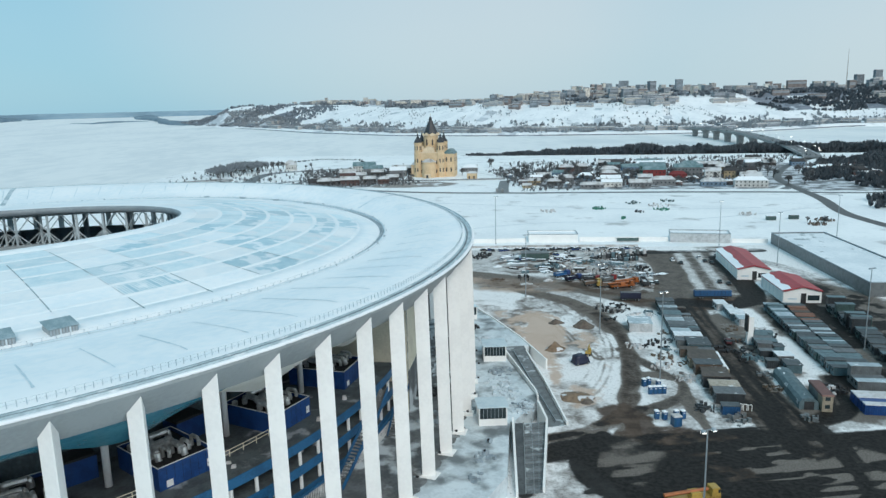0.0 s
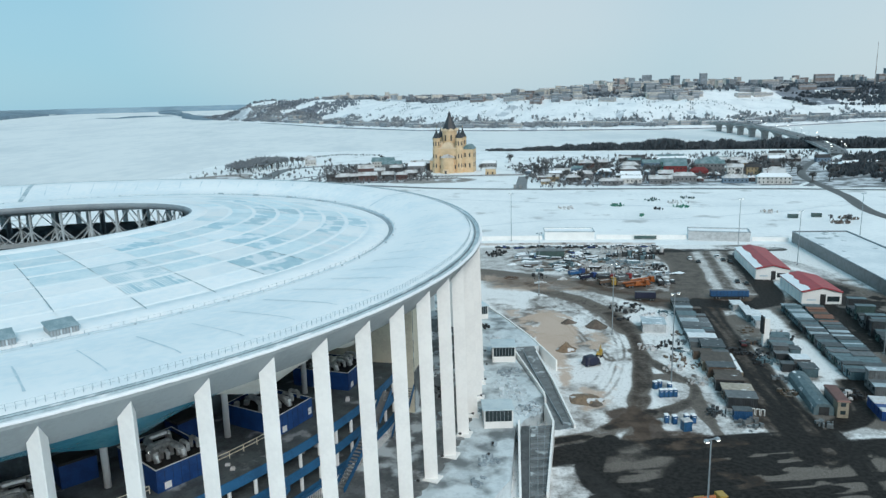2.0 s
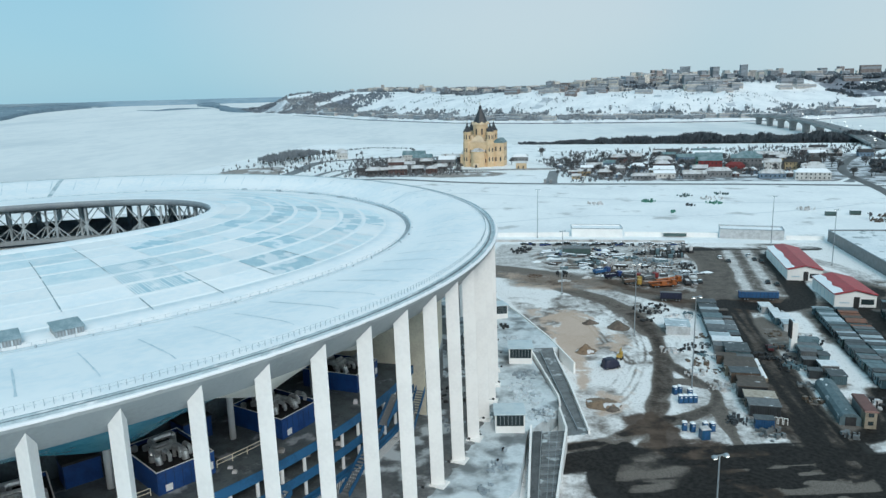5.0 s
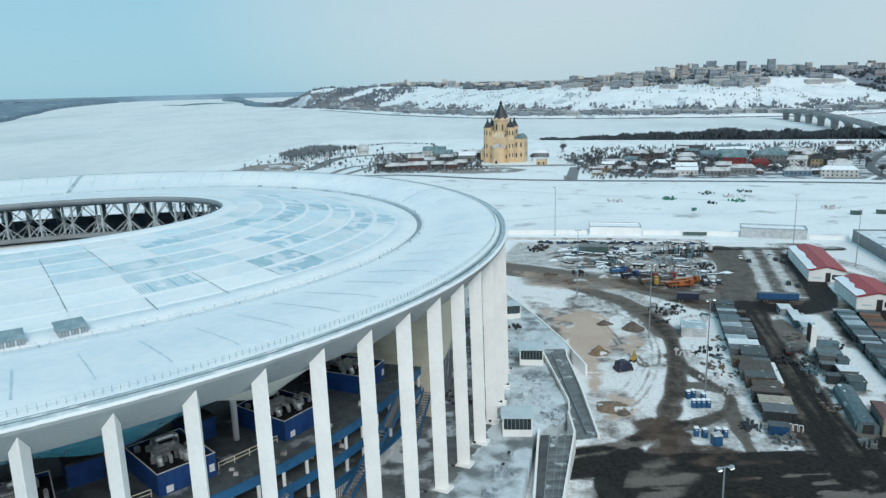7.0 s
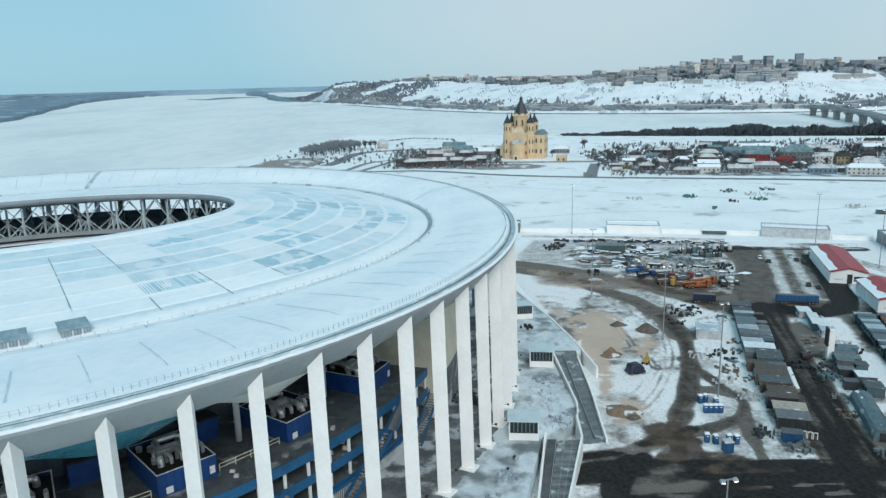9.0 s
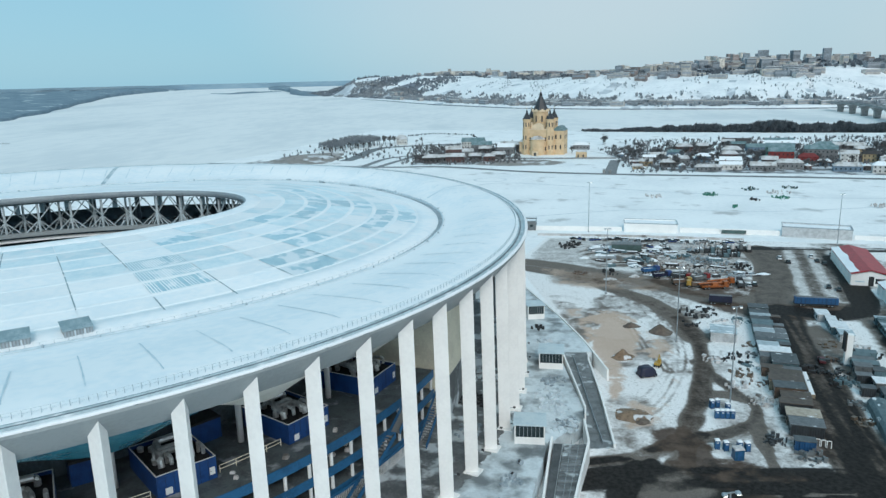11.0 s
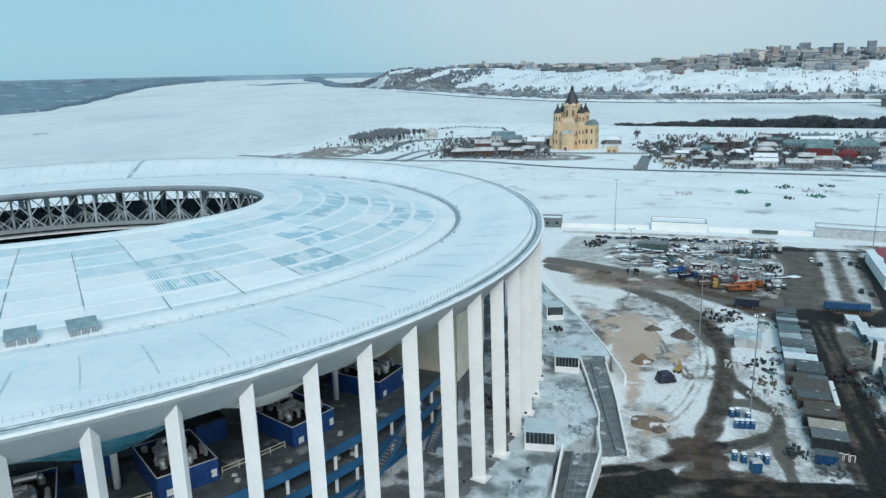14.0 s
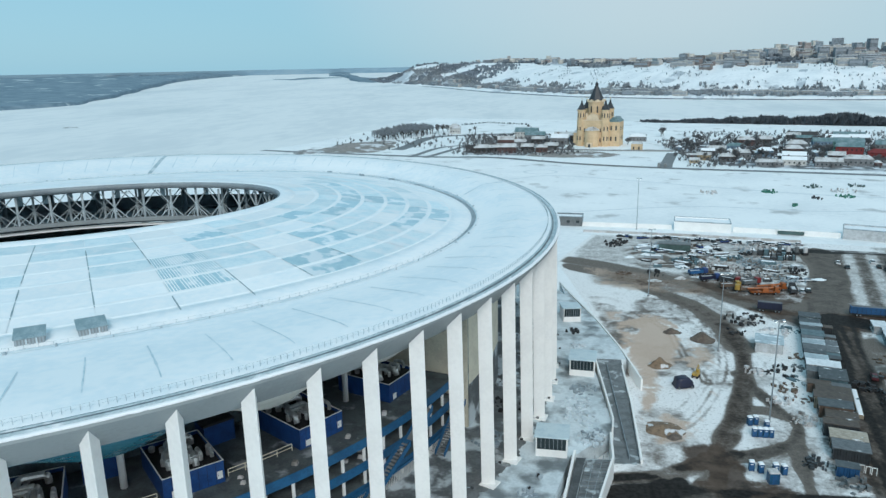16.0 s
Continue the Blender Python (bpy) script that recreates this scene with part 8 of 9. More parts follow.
part("roof", box(bmesh.new(), -5.5, -4.5, 7.0, 5.5, 4.5, 8.6, (2.0, 2.0)), "snow_dirty", t, "snowy hipped roof")
for s in (-2.5, 2.5):
    part("window", boxes((s - 0.7, -4.08, 1.5, s + 0.7, -3.98, 4.2)), "black_roof", t)
wall_line("square_wall", [(140, 556, -0.1, 1.6), (200, 545, -0.1, 1.6), (262, 540, -0.1, 1.6)], 0.8, "concrete", "low grey stone wall along the square")
M["bare_ground"] = material("bare_ground", (0.30, 0.27, 0.25), (0.22, 0.20, 0.185), 9, 1, 0.9, third=(0.66, 0.67, 0.69), third_at=(0.52, 0.64), third_size=14)
mound("bare_slope", 168, 520, 46, 1.2, "bare_ground", "bare grey-brown bank before the square", "bank", 33, 0.62)
mound("bare_bank", -58, 588, 44, 4.0, "bare_ground", "bare brown gravel bank at the tip", "bank", 35, 1.3)
mound("rock_tip", -104, 548, 16, 2.0, "bank_earth", "grey stony tip of the spit", "bank", 36, 1.6)


floe = mound("ice_ridge", -641, 940, 17, 1.6, "bank_earth", "dark ridge of broken ice on the frozen river", "ice ridge", 51, 0.5)
floe.location.z = -6.1


# ---- village ----
rv = random.Random(77)
WALLS = {"v_red": ((0.24, 0.04, 0.04), "dark red"), "v_brick": ((0.13, 0.075, 0.07), "brick-red"), "v_grey": ((0.22, 0.23, 0.24), "grey"), "v_white": ((0.62, 0.62, 0.60), "whitewashed"), "v_blue": ((0.16, 0.24, 0.32), "blue-grey"), "v_dark": ((0.06, 0.055, 0.055), "dark timber"), "v_tan": ((0.40, 0.31, 0.19), "tan"), "v_green": ((0.10, 0.22, 0.20), "green")}
for k, (c, _) in WALLS.items():
    M[k] = material(k, c, tuple(x * 0.72 for x in c), 3, 0.5, 0.8, vary=0.15)


M["village_ground"] = material("village_ground", (0.68, 0.70, 0.73), (0.44, 0.46, 0.49), 9, 1, 0.9, third=(0.16, 0.165, 0.17), third_at=(0.44, 0.57), third_size=13)
ground_patch("village_yards", [(262, 560), (276, 505), (290, 440), (330, 425), (420, 402), (470, 392), (520, 440), (580, 530), (640, 590), (600, 650), (480, 600), (360, 612), (272, 622)], "village_ground", 0.05, "trodden snowy yards and gardens between the houses")
ground_patch("village_yards", [(58, 520), (120, 512), (150, 560), (165, 640), (150, 690), (95, 705), (70, 640)], "village_ground", 0.05, "trodden snowy yards west of the cathedral")
ground_patch("village_yards", [(480, 372), (700, 300), (760, 420), (720, 560), (650, 590), (585, 525), (515, 450), (486, 395)], "village_ground", 0.064, "trodden snowy ground beside the bridge road")


def by_road(x, y, room=13.0):
    """Whether a place lies on the curving road to the bridge."""
    line = ((429, 190), (438, 251), (465, 316), (483, 371), (502, 432), (532, 492), (589, 572), (646, 632), (682, 668))
    for (x0, y0), (x1, y1) in zip(line, line[1:]):
        f = max(0.0, min(1.0, ((x - x0) * (x1 - x0) + (y - y0) * (y1 - y0)) / ((x1 - x0) ** 2 + (y1 - y0) ** 2)))
        if math.hypot(x - x0 - f * (x1 - x0), y - y0 - f * (y1 - y0)) < room:
            return True
    return False


def house(x, y, yaw, w, d, h, wall, roof="snow", storeys=1, chimney=True, category="house", gable=True):
    txt = {"snow": "snow-covered", "green_roof": "green metal", "v_dark": "dark", "snow_dirty": "patchy snowy", "v_red": "red"}[roof]
    t = thing("house", f"{WALLS[wall][1]} {'two-storey' if storeys > 1 else 'low'} house with {txt} {'gable' if gable else 'hipped'} roof on the spit", category, "houses on the spit", m=pose(x, y, 0, 0, 0, yaw))
    body = part("wall", boxes((-w / 2, -d / 2, 0, w / 2, d / 2, h)), wall, t)
    bm = bmesh.new()
    r = min(w, d) * 0.32
    i = 0.0 if gable else d * 0.4
    o = 0.5
    v = [bm.verts.new(q) for q in ((-w / 2 - o, -d / 2 - o, h), (w / 2 + o, -d / 2 - o, h), (w / 2 + o, d / 2 + o, h), (-w / 2 - o, d / 2 + o, h), (-w / 2 - o + i, 0, h + r), (w / 2 + o - i, 0, h + r))]
    for q in ((3, 2, 1, 0), (0, 1, 5, 4), (2, 3, 4, 5), (1, 2, 5), (3, 0, 4)):
        bm.faces.new([v[k] for k in q])
    part("roof", bm, roof, t, f"{txt} roof")
    n = max(2, int(w / 3.2))
    for s in range(storeys):
        for k in range(n):
            xs = -w / 2 + w * (k + 0.5) / n
            zz = h * (s + 0.35) / storeys
            win = part("window", boxes((xs - 0.55, -d / 2 - 0.05, zz, xs + 0.55, -d / 2 + 0.02, zz + 1.4)), "dark_glass", t)
    if chimney:
        c = rv.uniform(-w * 0.3, w * 0.3)
        part("chimney", boxes((c - 0.4, 0.4, h + r * 0.4, c + 0.4, 1.2, h + r + 1.3)), "v_brick", t)
    return t


for x, y, yaw, w, d, h, wl, rf, st in (
    (403, 494, -18, 26, 14, 11, "v_red", "green_roof", 2), (424, 486, -18, 20, 12, 6, "v_red", "v_red", 1), (410, 516, -18, 30, 14, 13, "v_green", "green_roof", 3),
    (462, 490, -20, 18, 12, 8, "v_white", "snow", 2), (478, 484, -20, 16, 11, 8, "v_tan", "v_dark", 2), (448, 516, -18, 34, 14, 10, "v_grey", "green_roof", 2),
    (457, 408, -20, 34, 12, 7, "v_white", "snow", 2), (430, 424, -18, 26, 12, 5, "v_blue", "snow", 1), (470, 432, -20, 22, 14, 8, "v_grey", "snow_dirty", 2), (575, 610, -25, 72, 12, 9, "v_brick", "snow_dirty", 2),
    (366, 436, -14, 24, 12, 5, "v_grey", "snow", 1), (343, 447, -12, 22, 10, 5, "v_white", "snow", 1), (322, 440, -12, 26, 9, 4, "v_grey", "snow", 1), (350, 470, -14, 22, 12, 6, "v_dark", "snow", 1), (392, 446, -16, 26, 12, 6, "v_grey", "snow", 1),
    (295, 470, -10, 16, 10, 5, "v_dark", "snow", 1), (278, 480, -10, 14, 9, 5, "v_tan", "snow", 1), (312, 490, -12, 18, 11, 6, "v_grey", "snow_dirty", 1), (336, 505, -12, 16, 11, 6, "v_blue", "snow", 1), (362, 512, -14, 20, 12, 7, "v_brick", "snow", 2),
    (384, 470, -16, 16, 12, 6, "v_dark", "snow", 1), (341, 590, -16, 22, 12, 7, "v_brick", "snow", 2), (362, 604, -16, 18, 12, 6, "v_dark", "snow", 1), (380, 560, -16, 22, 14, 6, "v_grey", "snow", 1), (300, 530, -10, 18, 10, 5, "v_grey", "snow", 1),
    (322, 552, -10, 20, 10, 5, "v_blue", "green_roof", 1), (288, 512, -10, 14, 9, 5, "v_dark", "snow", 1), (470, 560, -20, 24, 14, 9, "v_grey", "green_roof", 2), (500, 545, -22, 22, 14, 8, "v_tan", "snow_dirty", 2), (520, 520, -22, 20, 12, 7, "v_dark", "snow_dirty", 1),
    (498, 480, -22, 22, 12, 7, "v_grey", "snow_dirty", 1), (505, 440, -22, 14, 10, 6, "v_dark", "snow", 1), (560, 470, -25, 26, 14, 7, "v_dark", "snow_dirty", 1), (580, 440, -25, 28, 14, 7, "v_grey", "snow_dirty", 1), (545, 400, -25, 26, 14, 7, "v_grey", "snow", 1),
    (570, 380, -25, 24, 14, 8, "v_dark", "snow_dirty", 2), (530, 330, -25, 26, 14, 8, "v_grey", "snow_dirty", 2), (560, 320, -25, 30, 14, 10, "v_dark", "snow", 2), (500, 300, -25, 22, 12, 7, "v_grey", "snow", 1), (610, 480, -25, 30, 12, 8, "v_dark", "snow_dirty", 1),
    (78, 537, 4, 17, 10, 5, "v_dark", "snow_dirty", 1), (66, 548, 8, 12, 8, 4, "v_dark", "v_dark", 1), (88, 548, -6, 10, 8, 4, "v_dark", "snow_dirty", 1), (136, 540, -4, 11, 8, 5, "v_brick", "snow_dirty", 1), (146, 556, -8, 12, 9, 5, "v_dark", "snow_dirty", 1), (112, 592, -8, 14, 9, 5, "v_grey", "snow_dirty", 1), (132, 620, -8, 13, 9, 5, "v_dark", "snow_dirty", 1), (102, 534, -3, 18, 10, 6, "v_brick", "snow_dirty", 2), (122, 546, -5, 12, 9, 5, "v_dark", "snow_dirty", 1), (100, 556, 0, 16, 11, 11, "v_brick", "snow_dirty", 2), (118, 674, -8, 26, 14, 8, "v_white", "green_roof", 2),
    (128, 655, -8, 22, 12, 6, "v_grey", "green_roof", 1), (155, 612, -10, 18, 12, 7, "v_grey", "snow", 1), (160, 648, -10, 20, 12, 6, "v_blue", "snow", 1), (174, 628, -10, 14, 10, 8, "v_dark", "snow", 1), (28, 736, 0, 10, 8, 7, "v_white", "snow", 1), (25, 742, 0, 12, 10, 9, "v_white", "snow", 2), (240, 640, -12, 18, 10, 5, "v_grey", "snow", 1)):
    if by_road(x, y, 16) or (490 < x < 600 and y < x - 75):
        continue
    rf = "snow_dirty" if rf == "snow" and rv.random() < 0.7 else rf
    if x > 260:
        w, d, h = w * 0.82, d * 0.8, h * 0.9
    if x > 485:
        w, d, h, rf = w * 0.7, d * 0.8, h * 0.75, rv.choice(("snow_dirty", "v_dark", "v_dark"))
    house(x, y, yaw, w, d, h, wl, rf, st, rv.random() < 0.6, gable=rv.random() < 0.7)
for k in range(92):
    x, y = 640 - 375 * rv.random() ** 1.5, 0
    y = rv.uniform(448, 560) - (min(x, 560) - 270) * 0.12 + max(0, x - 560) * 0.4
    if by_road(x, y, 18) or (490 < x < 600 and y < x - 75):
        continue
    house(x, y, rv.uniform(-25, -5) + rv.choice((0, 90)), rv.uniform(5, 11), rv.uniform(4, 7), rv.uniform(2.2, 3.6), rv.choice(("v_dark", "v_grey", "v_grey", "v_tan", "v_blue", "v_brick")), rv.choice(("snow", "snow", "snow_dirty", "v_dark")), 1, rv.random() < 0.4)

for k in range(14):
    x = rv.uniform(400, 640)
    house(x, rv.uniform(600, 690) - (x - 290) * 0.12, rv.uniform(-22, -8), rv.uniform(12, 30), rv.uniform(8, 12), rv.uniform(3, 6), rv.choice(("v_dark", "v_grey", "v_blue", "v_brick", "v_grey")), rv.choice(("snow_dirty", "snow_dirty", "green_roof", "v_dark", "snow")), 1, rv.random() < 0.4)

t = thing("stone_gatepost", "tall grey stone gate pier at the road end", "gate pier", m=pose(236, 436, 0, 0, 0, -14))
part("pier", boxes((-3.5, -2, 0, -1.5, 2, 3)), "concrete", t)
part("pier", boxes((1.5, -2, 0, 3.5, 2, 3)), "concrete", t)

# ---- trees ----
M["bark"] = material("bark", (0.050, 0.045, 0.042), (0.085, 0.078, 0.072), 1, 0.2, 0.9, vary=0.2)
M["twigs"] = material("twigs", (0.050, 0.056, 0.062), (0.095, 0.102, 0.11), 2, 0.4, 0.9, vary=0.25)
# frost grey; on the far hill it also stands in for haze
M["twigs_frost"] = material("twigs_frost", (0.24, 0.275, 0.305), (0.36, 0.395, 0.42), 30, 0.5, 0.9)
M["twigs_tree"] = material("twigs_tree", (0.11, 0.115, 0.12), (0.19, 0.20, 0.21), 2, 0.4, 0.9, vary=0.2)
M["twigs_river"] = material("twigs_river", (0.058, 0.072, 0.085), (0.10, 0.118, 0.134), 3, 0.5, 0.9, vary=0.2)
# headland twigs: pale blue of distance haze is put into the colour
M["twigs_far_haze"] = material("twigs_far_haze", (0.19, 0.235, 0.28), (0.29, 0.335, 0.375), 3, 0.5, 0.9)
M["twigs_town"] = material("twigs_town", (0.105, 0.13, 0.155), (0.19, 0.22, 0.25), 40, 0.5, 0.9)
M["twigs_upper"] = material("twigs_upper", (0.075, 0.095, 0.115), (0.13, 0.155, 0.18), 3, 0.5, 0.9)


def bare_tree_meshes(seed, h):
    """Trunk with limbs, and the twigs of a leafless crown."""
    r = random.Random(seed)
    tb, cb = bmesh.new(), bmesh.new()
    base, fork = Vector((0, 0, -0.3)), Vector((r.uniform(-0.3, 0.3), r.uniform(-0.3, 0.3), h * 0.20))
    rod(tb, base, fork, h * 0.028, h * 0.02, 6)

    def grow(p, d, length, rad, depth):
        q = p + d * length
        rod(tb if depth < 2 else cb, p, q, rad, rad * 0.62, 5 if depth < 2 else 3)
        if depth == 3:
            for _ in range(7):
                e = (d + Vector((r.uniform(-1, 1), r.uniform(-1, 1), r.uniform(-0.5, 0.9)))).normalized()
                o = p.lerp(q, r.random())
                w = e.cross(Vector((r.uniform(-1, 1), r.uniform(-1, 1), r.uniform(-1, 1)))).normalized() * h * 0.008
                g = o + e * h * r.uniform(0.07, 0.14)
                vs = [cb.verts.new(c) for c in (o - w, o + w, g)]
                cb.faces.new(vs)
            return
        for _ in range(3):
            nd = (d + Vector((r.uniform(-1, 1), r.uniform(-1, 1), r.uniform(-0.3, 0.8))) * 0.8).normalized()
            grow(p.lerp(q, r.uniform(0.45, 1.0)), nd, length * r.uniform(0.6, 0.85), rad * 0.6, depth + 1)

    for _ in range(5):
        d = Vector((r.uniform(-0.7, 0.7), r.uniform(-0.7, 0.7), 1)).normalized()
        grow(fork.lerp(base, r.uniform(0, 0.45)), d, h * r.uniform(0.18, 0.26), h * 0.013, 0)
    out = []
    for nm, bmx, mt in (("trunk", tb, "bark"), ("crown", cb, "twigs_tree")):
        me = bpy.data.meshes.new(nm)
        bmx.to_mesh(me)
        bmx.free()
        me.materials.append(M[mt])
        out.append(me)
    return out


TREES = [bare_tree_meshes(s, 10.0) for s in (3, 11, 19)]
FROSTED = [(a, b.copy()) for a, b in TREES]
for a, b in FROSTED:
    b.materials[0] = M["twigs_frost"]


def tree(x, y, h, group, label, z=0.0, kinds=TREES):
    k = rv.randrange(3)
    t = thing("tree", label, "tree", group, m=pose(x, y, z, 0, 0, rv.uniform(0, 360)) @ Matrix.Scale(h / 10, 4))
    shared("trunk", kinds[k][0], t)
    shared("crown", kinds[k][1], t)
    return t


for k in range(17):
    f = k / 16
    for side in (0, 1, 2):
        x = -50 + 48 * f - side * 9 + rv.uniform(-1.5, 1.5)
        y = 655 + 82 * f + side * 16 + rv.uniform(-2, 2)
        tree(x, y, rv.uniform(12, 14.5) + 4.5 * math.sin(math.pi * min(1, f * 0.85)), "avenue trees on the spit", "frosted leafless tree in an avenue on the spit", kinds=FROSTED)
for x, y, h in ((4, 742, 15), (9, 752, 15), (14, 760, 14), (0, 756, 15), (20, 750, 12), (44, 742, 8), (300, 470, 16), (303, 476, 14), (225, 600, 12), (246, 640, 11), (272, 690, 16), (275, 694, 14), (390, 505, 15), (340, 520, 15), (345, 560, 15), (350, 585, 16), (330, 480, 12), (470, 500, 15), (486, 500, 16), (490, 512, 15), (480, 470, 14), (515, 470, 14), (520, 490, 15), (500, 420, 11), (505, 428, 10), (512, 414, 11), (520, 420, 9), (530, 440, 13), (545, 455, 13), (560, 500, 14), (140, 590, 12), (134, 560, 10), (95, 600, 10), (30, 735, 12), (50, 760, 10), (398, 214, 7), (404, 222, 6), (392, 222, 6), (258, 566, 8), (265, 560, 8), (280, 556, 9)):
    tree(x, y, h, "trees on the spit", "leafless dark tree among the houses of the spit")
for k in range(34):
    tree(rv.uniform(60, 172), rv.uniform(520, 660), rv.uniform(5, 10), "trees on the spit", "small leafless dark tree beside the cathedral")
for k in range(120):
    x = rv.uniform(270, 640)
    y = rv.uniform(470, 640) - (x - 290) * 0.12
    if by_road(x, y) or (490 < x < 600 and y < x - 60):
        continue
    tree(x, y, rv.uniform(8, 14), "trees on the spit", "small leafless dark tree among snowy yards")


def brush(name, spots, label, mat="twigs", per=26, kind="stuff", category="wood", thick=1.0):
    """Many small leafless crowns far off, joined: each a fan of thin twigs round a stem."""
    verts, faces = [], []
    r = random.Random(len(spots))
    for x, y, z, h in spots:
        rad = h * 0.33
        for i in range(per):
            a = r.uniform(0, math.tau)
            q = rad * math.sqrt(r.random())
            zz = h * (0.12 + 0.88 * r.random() ** 0.7) * (1 - 0.35 * (q / rad) ** 2)
            bx, by, bz = x + 0.25 * q * math.cos(a), y + 0.25 * q * math.sin(a), z + zz * 0.15
            tx, ty, tz = x + q * math.cos(a), y + q * math.sin(a), z + zz
            w = h * r.uniform(0.022, 0.055) * thick
            b = r.uniform(0, math.tau)
            dx, dy = w * math.cos(b), w * math.sin(b)
            k = len(verts)
            mx, my, mz = (bx + tx) / 2, (by + ty) / 2, (bz + tz) / 2
            verts += [(bx, by, bz), (mx - dx * 1.6, my - dy * 1.6, mz), (mx + dx * 1.6, my + dy * 1.6, mz), (tx + dy, ty - dx, tz), (mx, my, mz + w)]
            faces += [(k, k + 1, k + 2), (k + 1, k + 3, k + 2), (k + 1, k + 4, k + 2)]
    return tagged(rawmesh(name, verts, faces, mat, None, label, kind), category=category)


# the wooded strip beyond the houses
spots = []
for k in range(4300):
    f = rv.random() ** 0.9
    x = 275 + 660 * f
    y = 896 - 0.30 * (x - 275) + 34 * max(0, (x - 560) / 300) ** 1.2 + rv.uniform(-8, 24)
    spots.append((x, y, -2.6, rv.uniform(16, 21) * min(1, 0.3 + 2.2 * f) * (0.8 + 0.35 * noise.noise((x * 0.02, 3, 1)) + 0.3 * noise.noise((x * 0.07, 8, 1)))))
brush("riverside_wood", spots, "dense dark leafless wood along the near river bank", mat="twigs_river", per=40, thick=2.3)
rawmesh("strip_bank", [(250, 905, -6.2), (270, 885, -2.4), (940, 700, -2.4), (940, 780, -2.4), (280, 925, -2.4), (262, 935, -6.2), (945, 795, -6.2), (935, 685, -6.2)], [(1, 2, 3, 4), (0, 7, 2, 1), (4, 3, 6, 5), (0, 1, 4, 5)], "snow_dirty", None, "low snowy bank under the riverside wood", "structure")
spots = []
for k in range(7000):
    x, y, h = rv.uniform(590, 960), rv.uniform(400, 800), rv.uniform(5, 10)
    off = (x - 575) * 0.656 - (y - 540) * 0.755
    if by_road(x, y) or off < 22 or (off < 120 and noise.noise((x * 0.02, y * 0.02, 3.0)) < -0.1):
        continue
    spots.append((x, y, 0.0, h))
brush("eastern_wood", spots, "dark leafless wood beside the bridge road", "twigs_river", per=26, thick=1.8)

road_line = ((190, 429), (251, 438), (316, 465), (371, 483), (432, 502), (492, 532), (572, 589), (632, 646), (668, 682))
spots = []
for k in range(3600):
    x, y = rv.uniform(470, 720), rv.uniform(255, 640)
    way = float(np.interp(y, [p[0] for p in road_line], [p[1] for p in road_line]))
    if x < way + 26 or noise.noise((x * 0.022, y * 0.016, 9.0)) + 0.4 * noise.noise((x * 0.07, y * 0.05, 2.0)) < 0.10 - 0.0042 * (x - way - 26):
        continue
    spots.append((x, y, 0.0, rv.uniform(4, 9)))
brush("roadside_wood", spots, "dark leafless trees and scrub beyond the curving road", "twigs_river", per=24, thick=1.6)

# ---- bridge ----
bridge = thing("bridge", "long grey concrete road bridge with broad piers over the frozen river", "bridge")
deck_line = [(678, 660, 0.2), (695, 690, 2.0), (714, 762, 8.0), (750, 892, 12.0), (796, 1040, 13.0), (842, 1215, 13.0), (864, 1425, 10.0)]
ribbon("carriageway", deck_line, 22.0, "road_grey", 1.2, bridge, "wet grey carriageway", "", 6)
ribbon("girder", deck_line, 20.0, "concrete", 0.0, bridge, "", "", 6)
for s in (-1, 1):
    bm = bmesh.new()
    for (x0, y0, z0), (x1, y1, z1) in zip(deck_line, deck_line[1:]):
        d = Vector((x1 - x0, y1 - y0, 0)).normalized()
        o = Vector((-d.y, d.x, 0)) * 11 * s
        a, b = Vector((x0, y0, z0)) + o, Vector((x1, y1, z1)) + o
        vs = [bm.verts.new(q) for q in (a + Vector((0, 0, -0.9)), b + Vector((0, 0, -0.9)), b + Vector((0, 0, 2.1)), a + Vector((0, 0, 2.1)))]
        bm.faces.new(vs)
    part("parapet", bm, "concrete", bridge, "grey side girder and parapet")
spans = [(737, 800), (761, 900), (780, 985), (797, 1060), (812, 1135), (827, 1210), (841, 1285), (853, 1360)]
for x, y in spans:
    bm = bmesh.new()
    top = 13.0 - 4.0 * max(0, (1057 - y) / 257) - 2.0 * max(0, (y - 1255) / 170)
    box(bm, -5.0, -2.6, -7.5, 5.0, 2.6, top - 6.0, (-0.6, -0.8))
    box(bm, -6.0, -3.4, top - 6.0, 6.0, 3.4, top - 3.0, (-2.0, -3.0))
    box(bm, -8.0, -6.4, top - 3.0, 8.0, 6.4, top - 0.4, (-2.0, -8.0))
    o = part("pier", bm, "concrete", bridge, "massive concrete pier flaring into the arches")
    o.matrix_basis = pose(x, y, 0, 0, 0, -10)
for k in range(22):
    f = k / 21 * (len(deck_line) - 1.001)
    i = int(f)
    p = Vector(deck_line[i]).lerp(Vector(deck_line[i + 1]), f - i)
    for s in (-10.5, 10.5):
        q = p + Vector((s, 0.15 * s, 1.2))
        lp = part("lamp_post", rod(bmesh.new(), q, q + Vector((0, 0, 9)), 0.16, 0.1, 5), "rail_steel", bridge)
        if k % 2 == 0:
            part("lamp_head", boxes((q.x - 0.6, q.y - 0.6, q.z + 8.9, q.x + 0.6, q.y + 0.6, q.z + 9.3)), "lamp_glow", lp, "glowing street lamp")
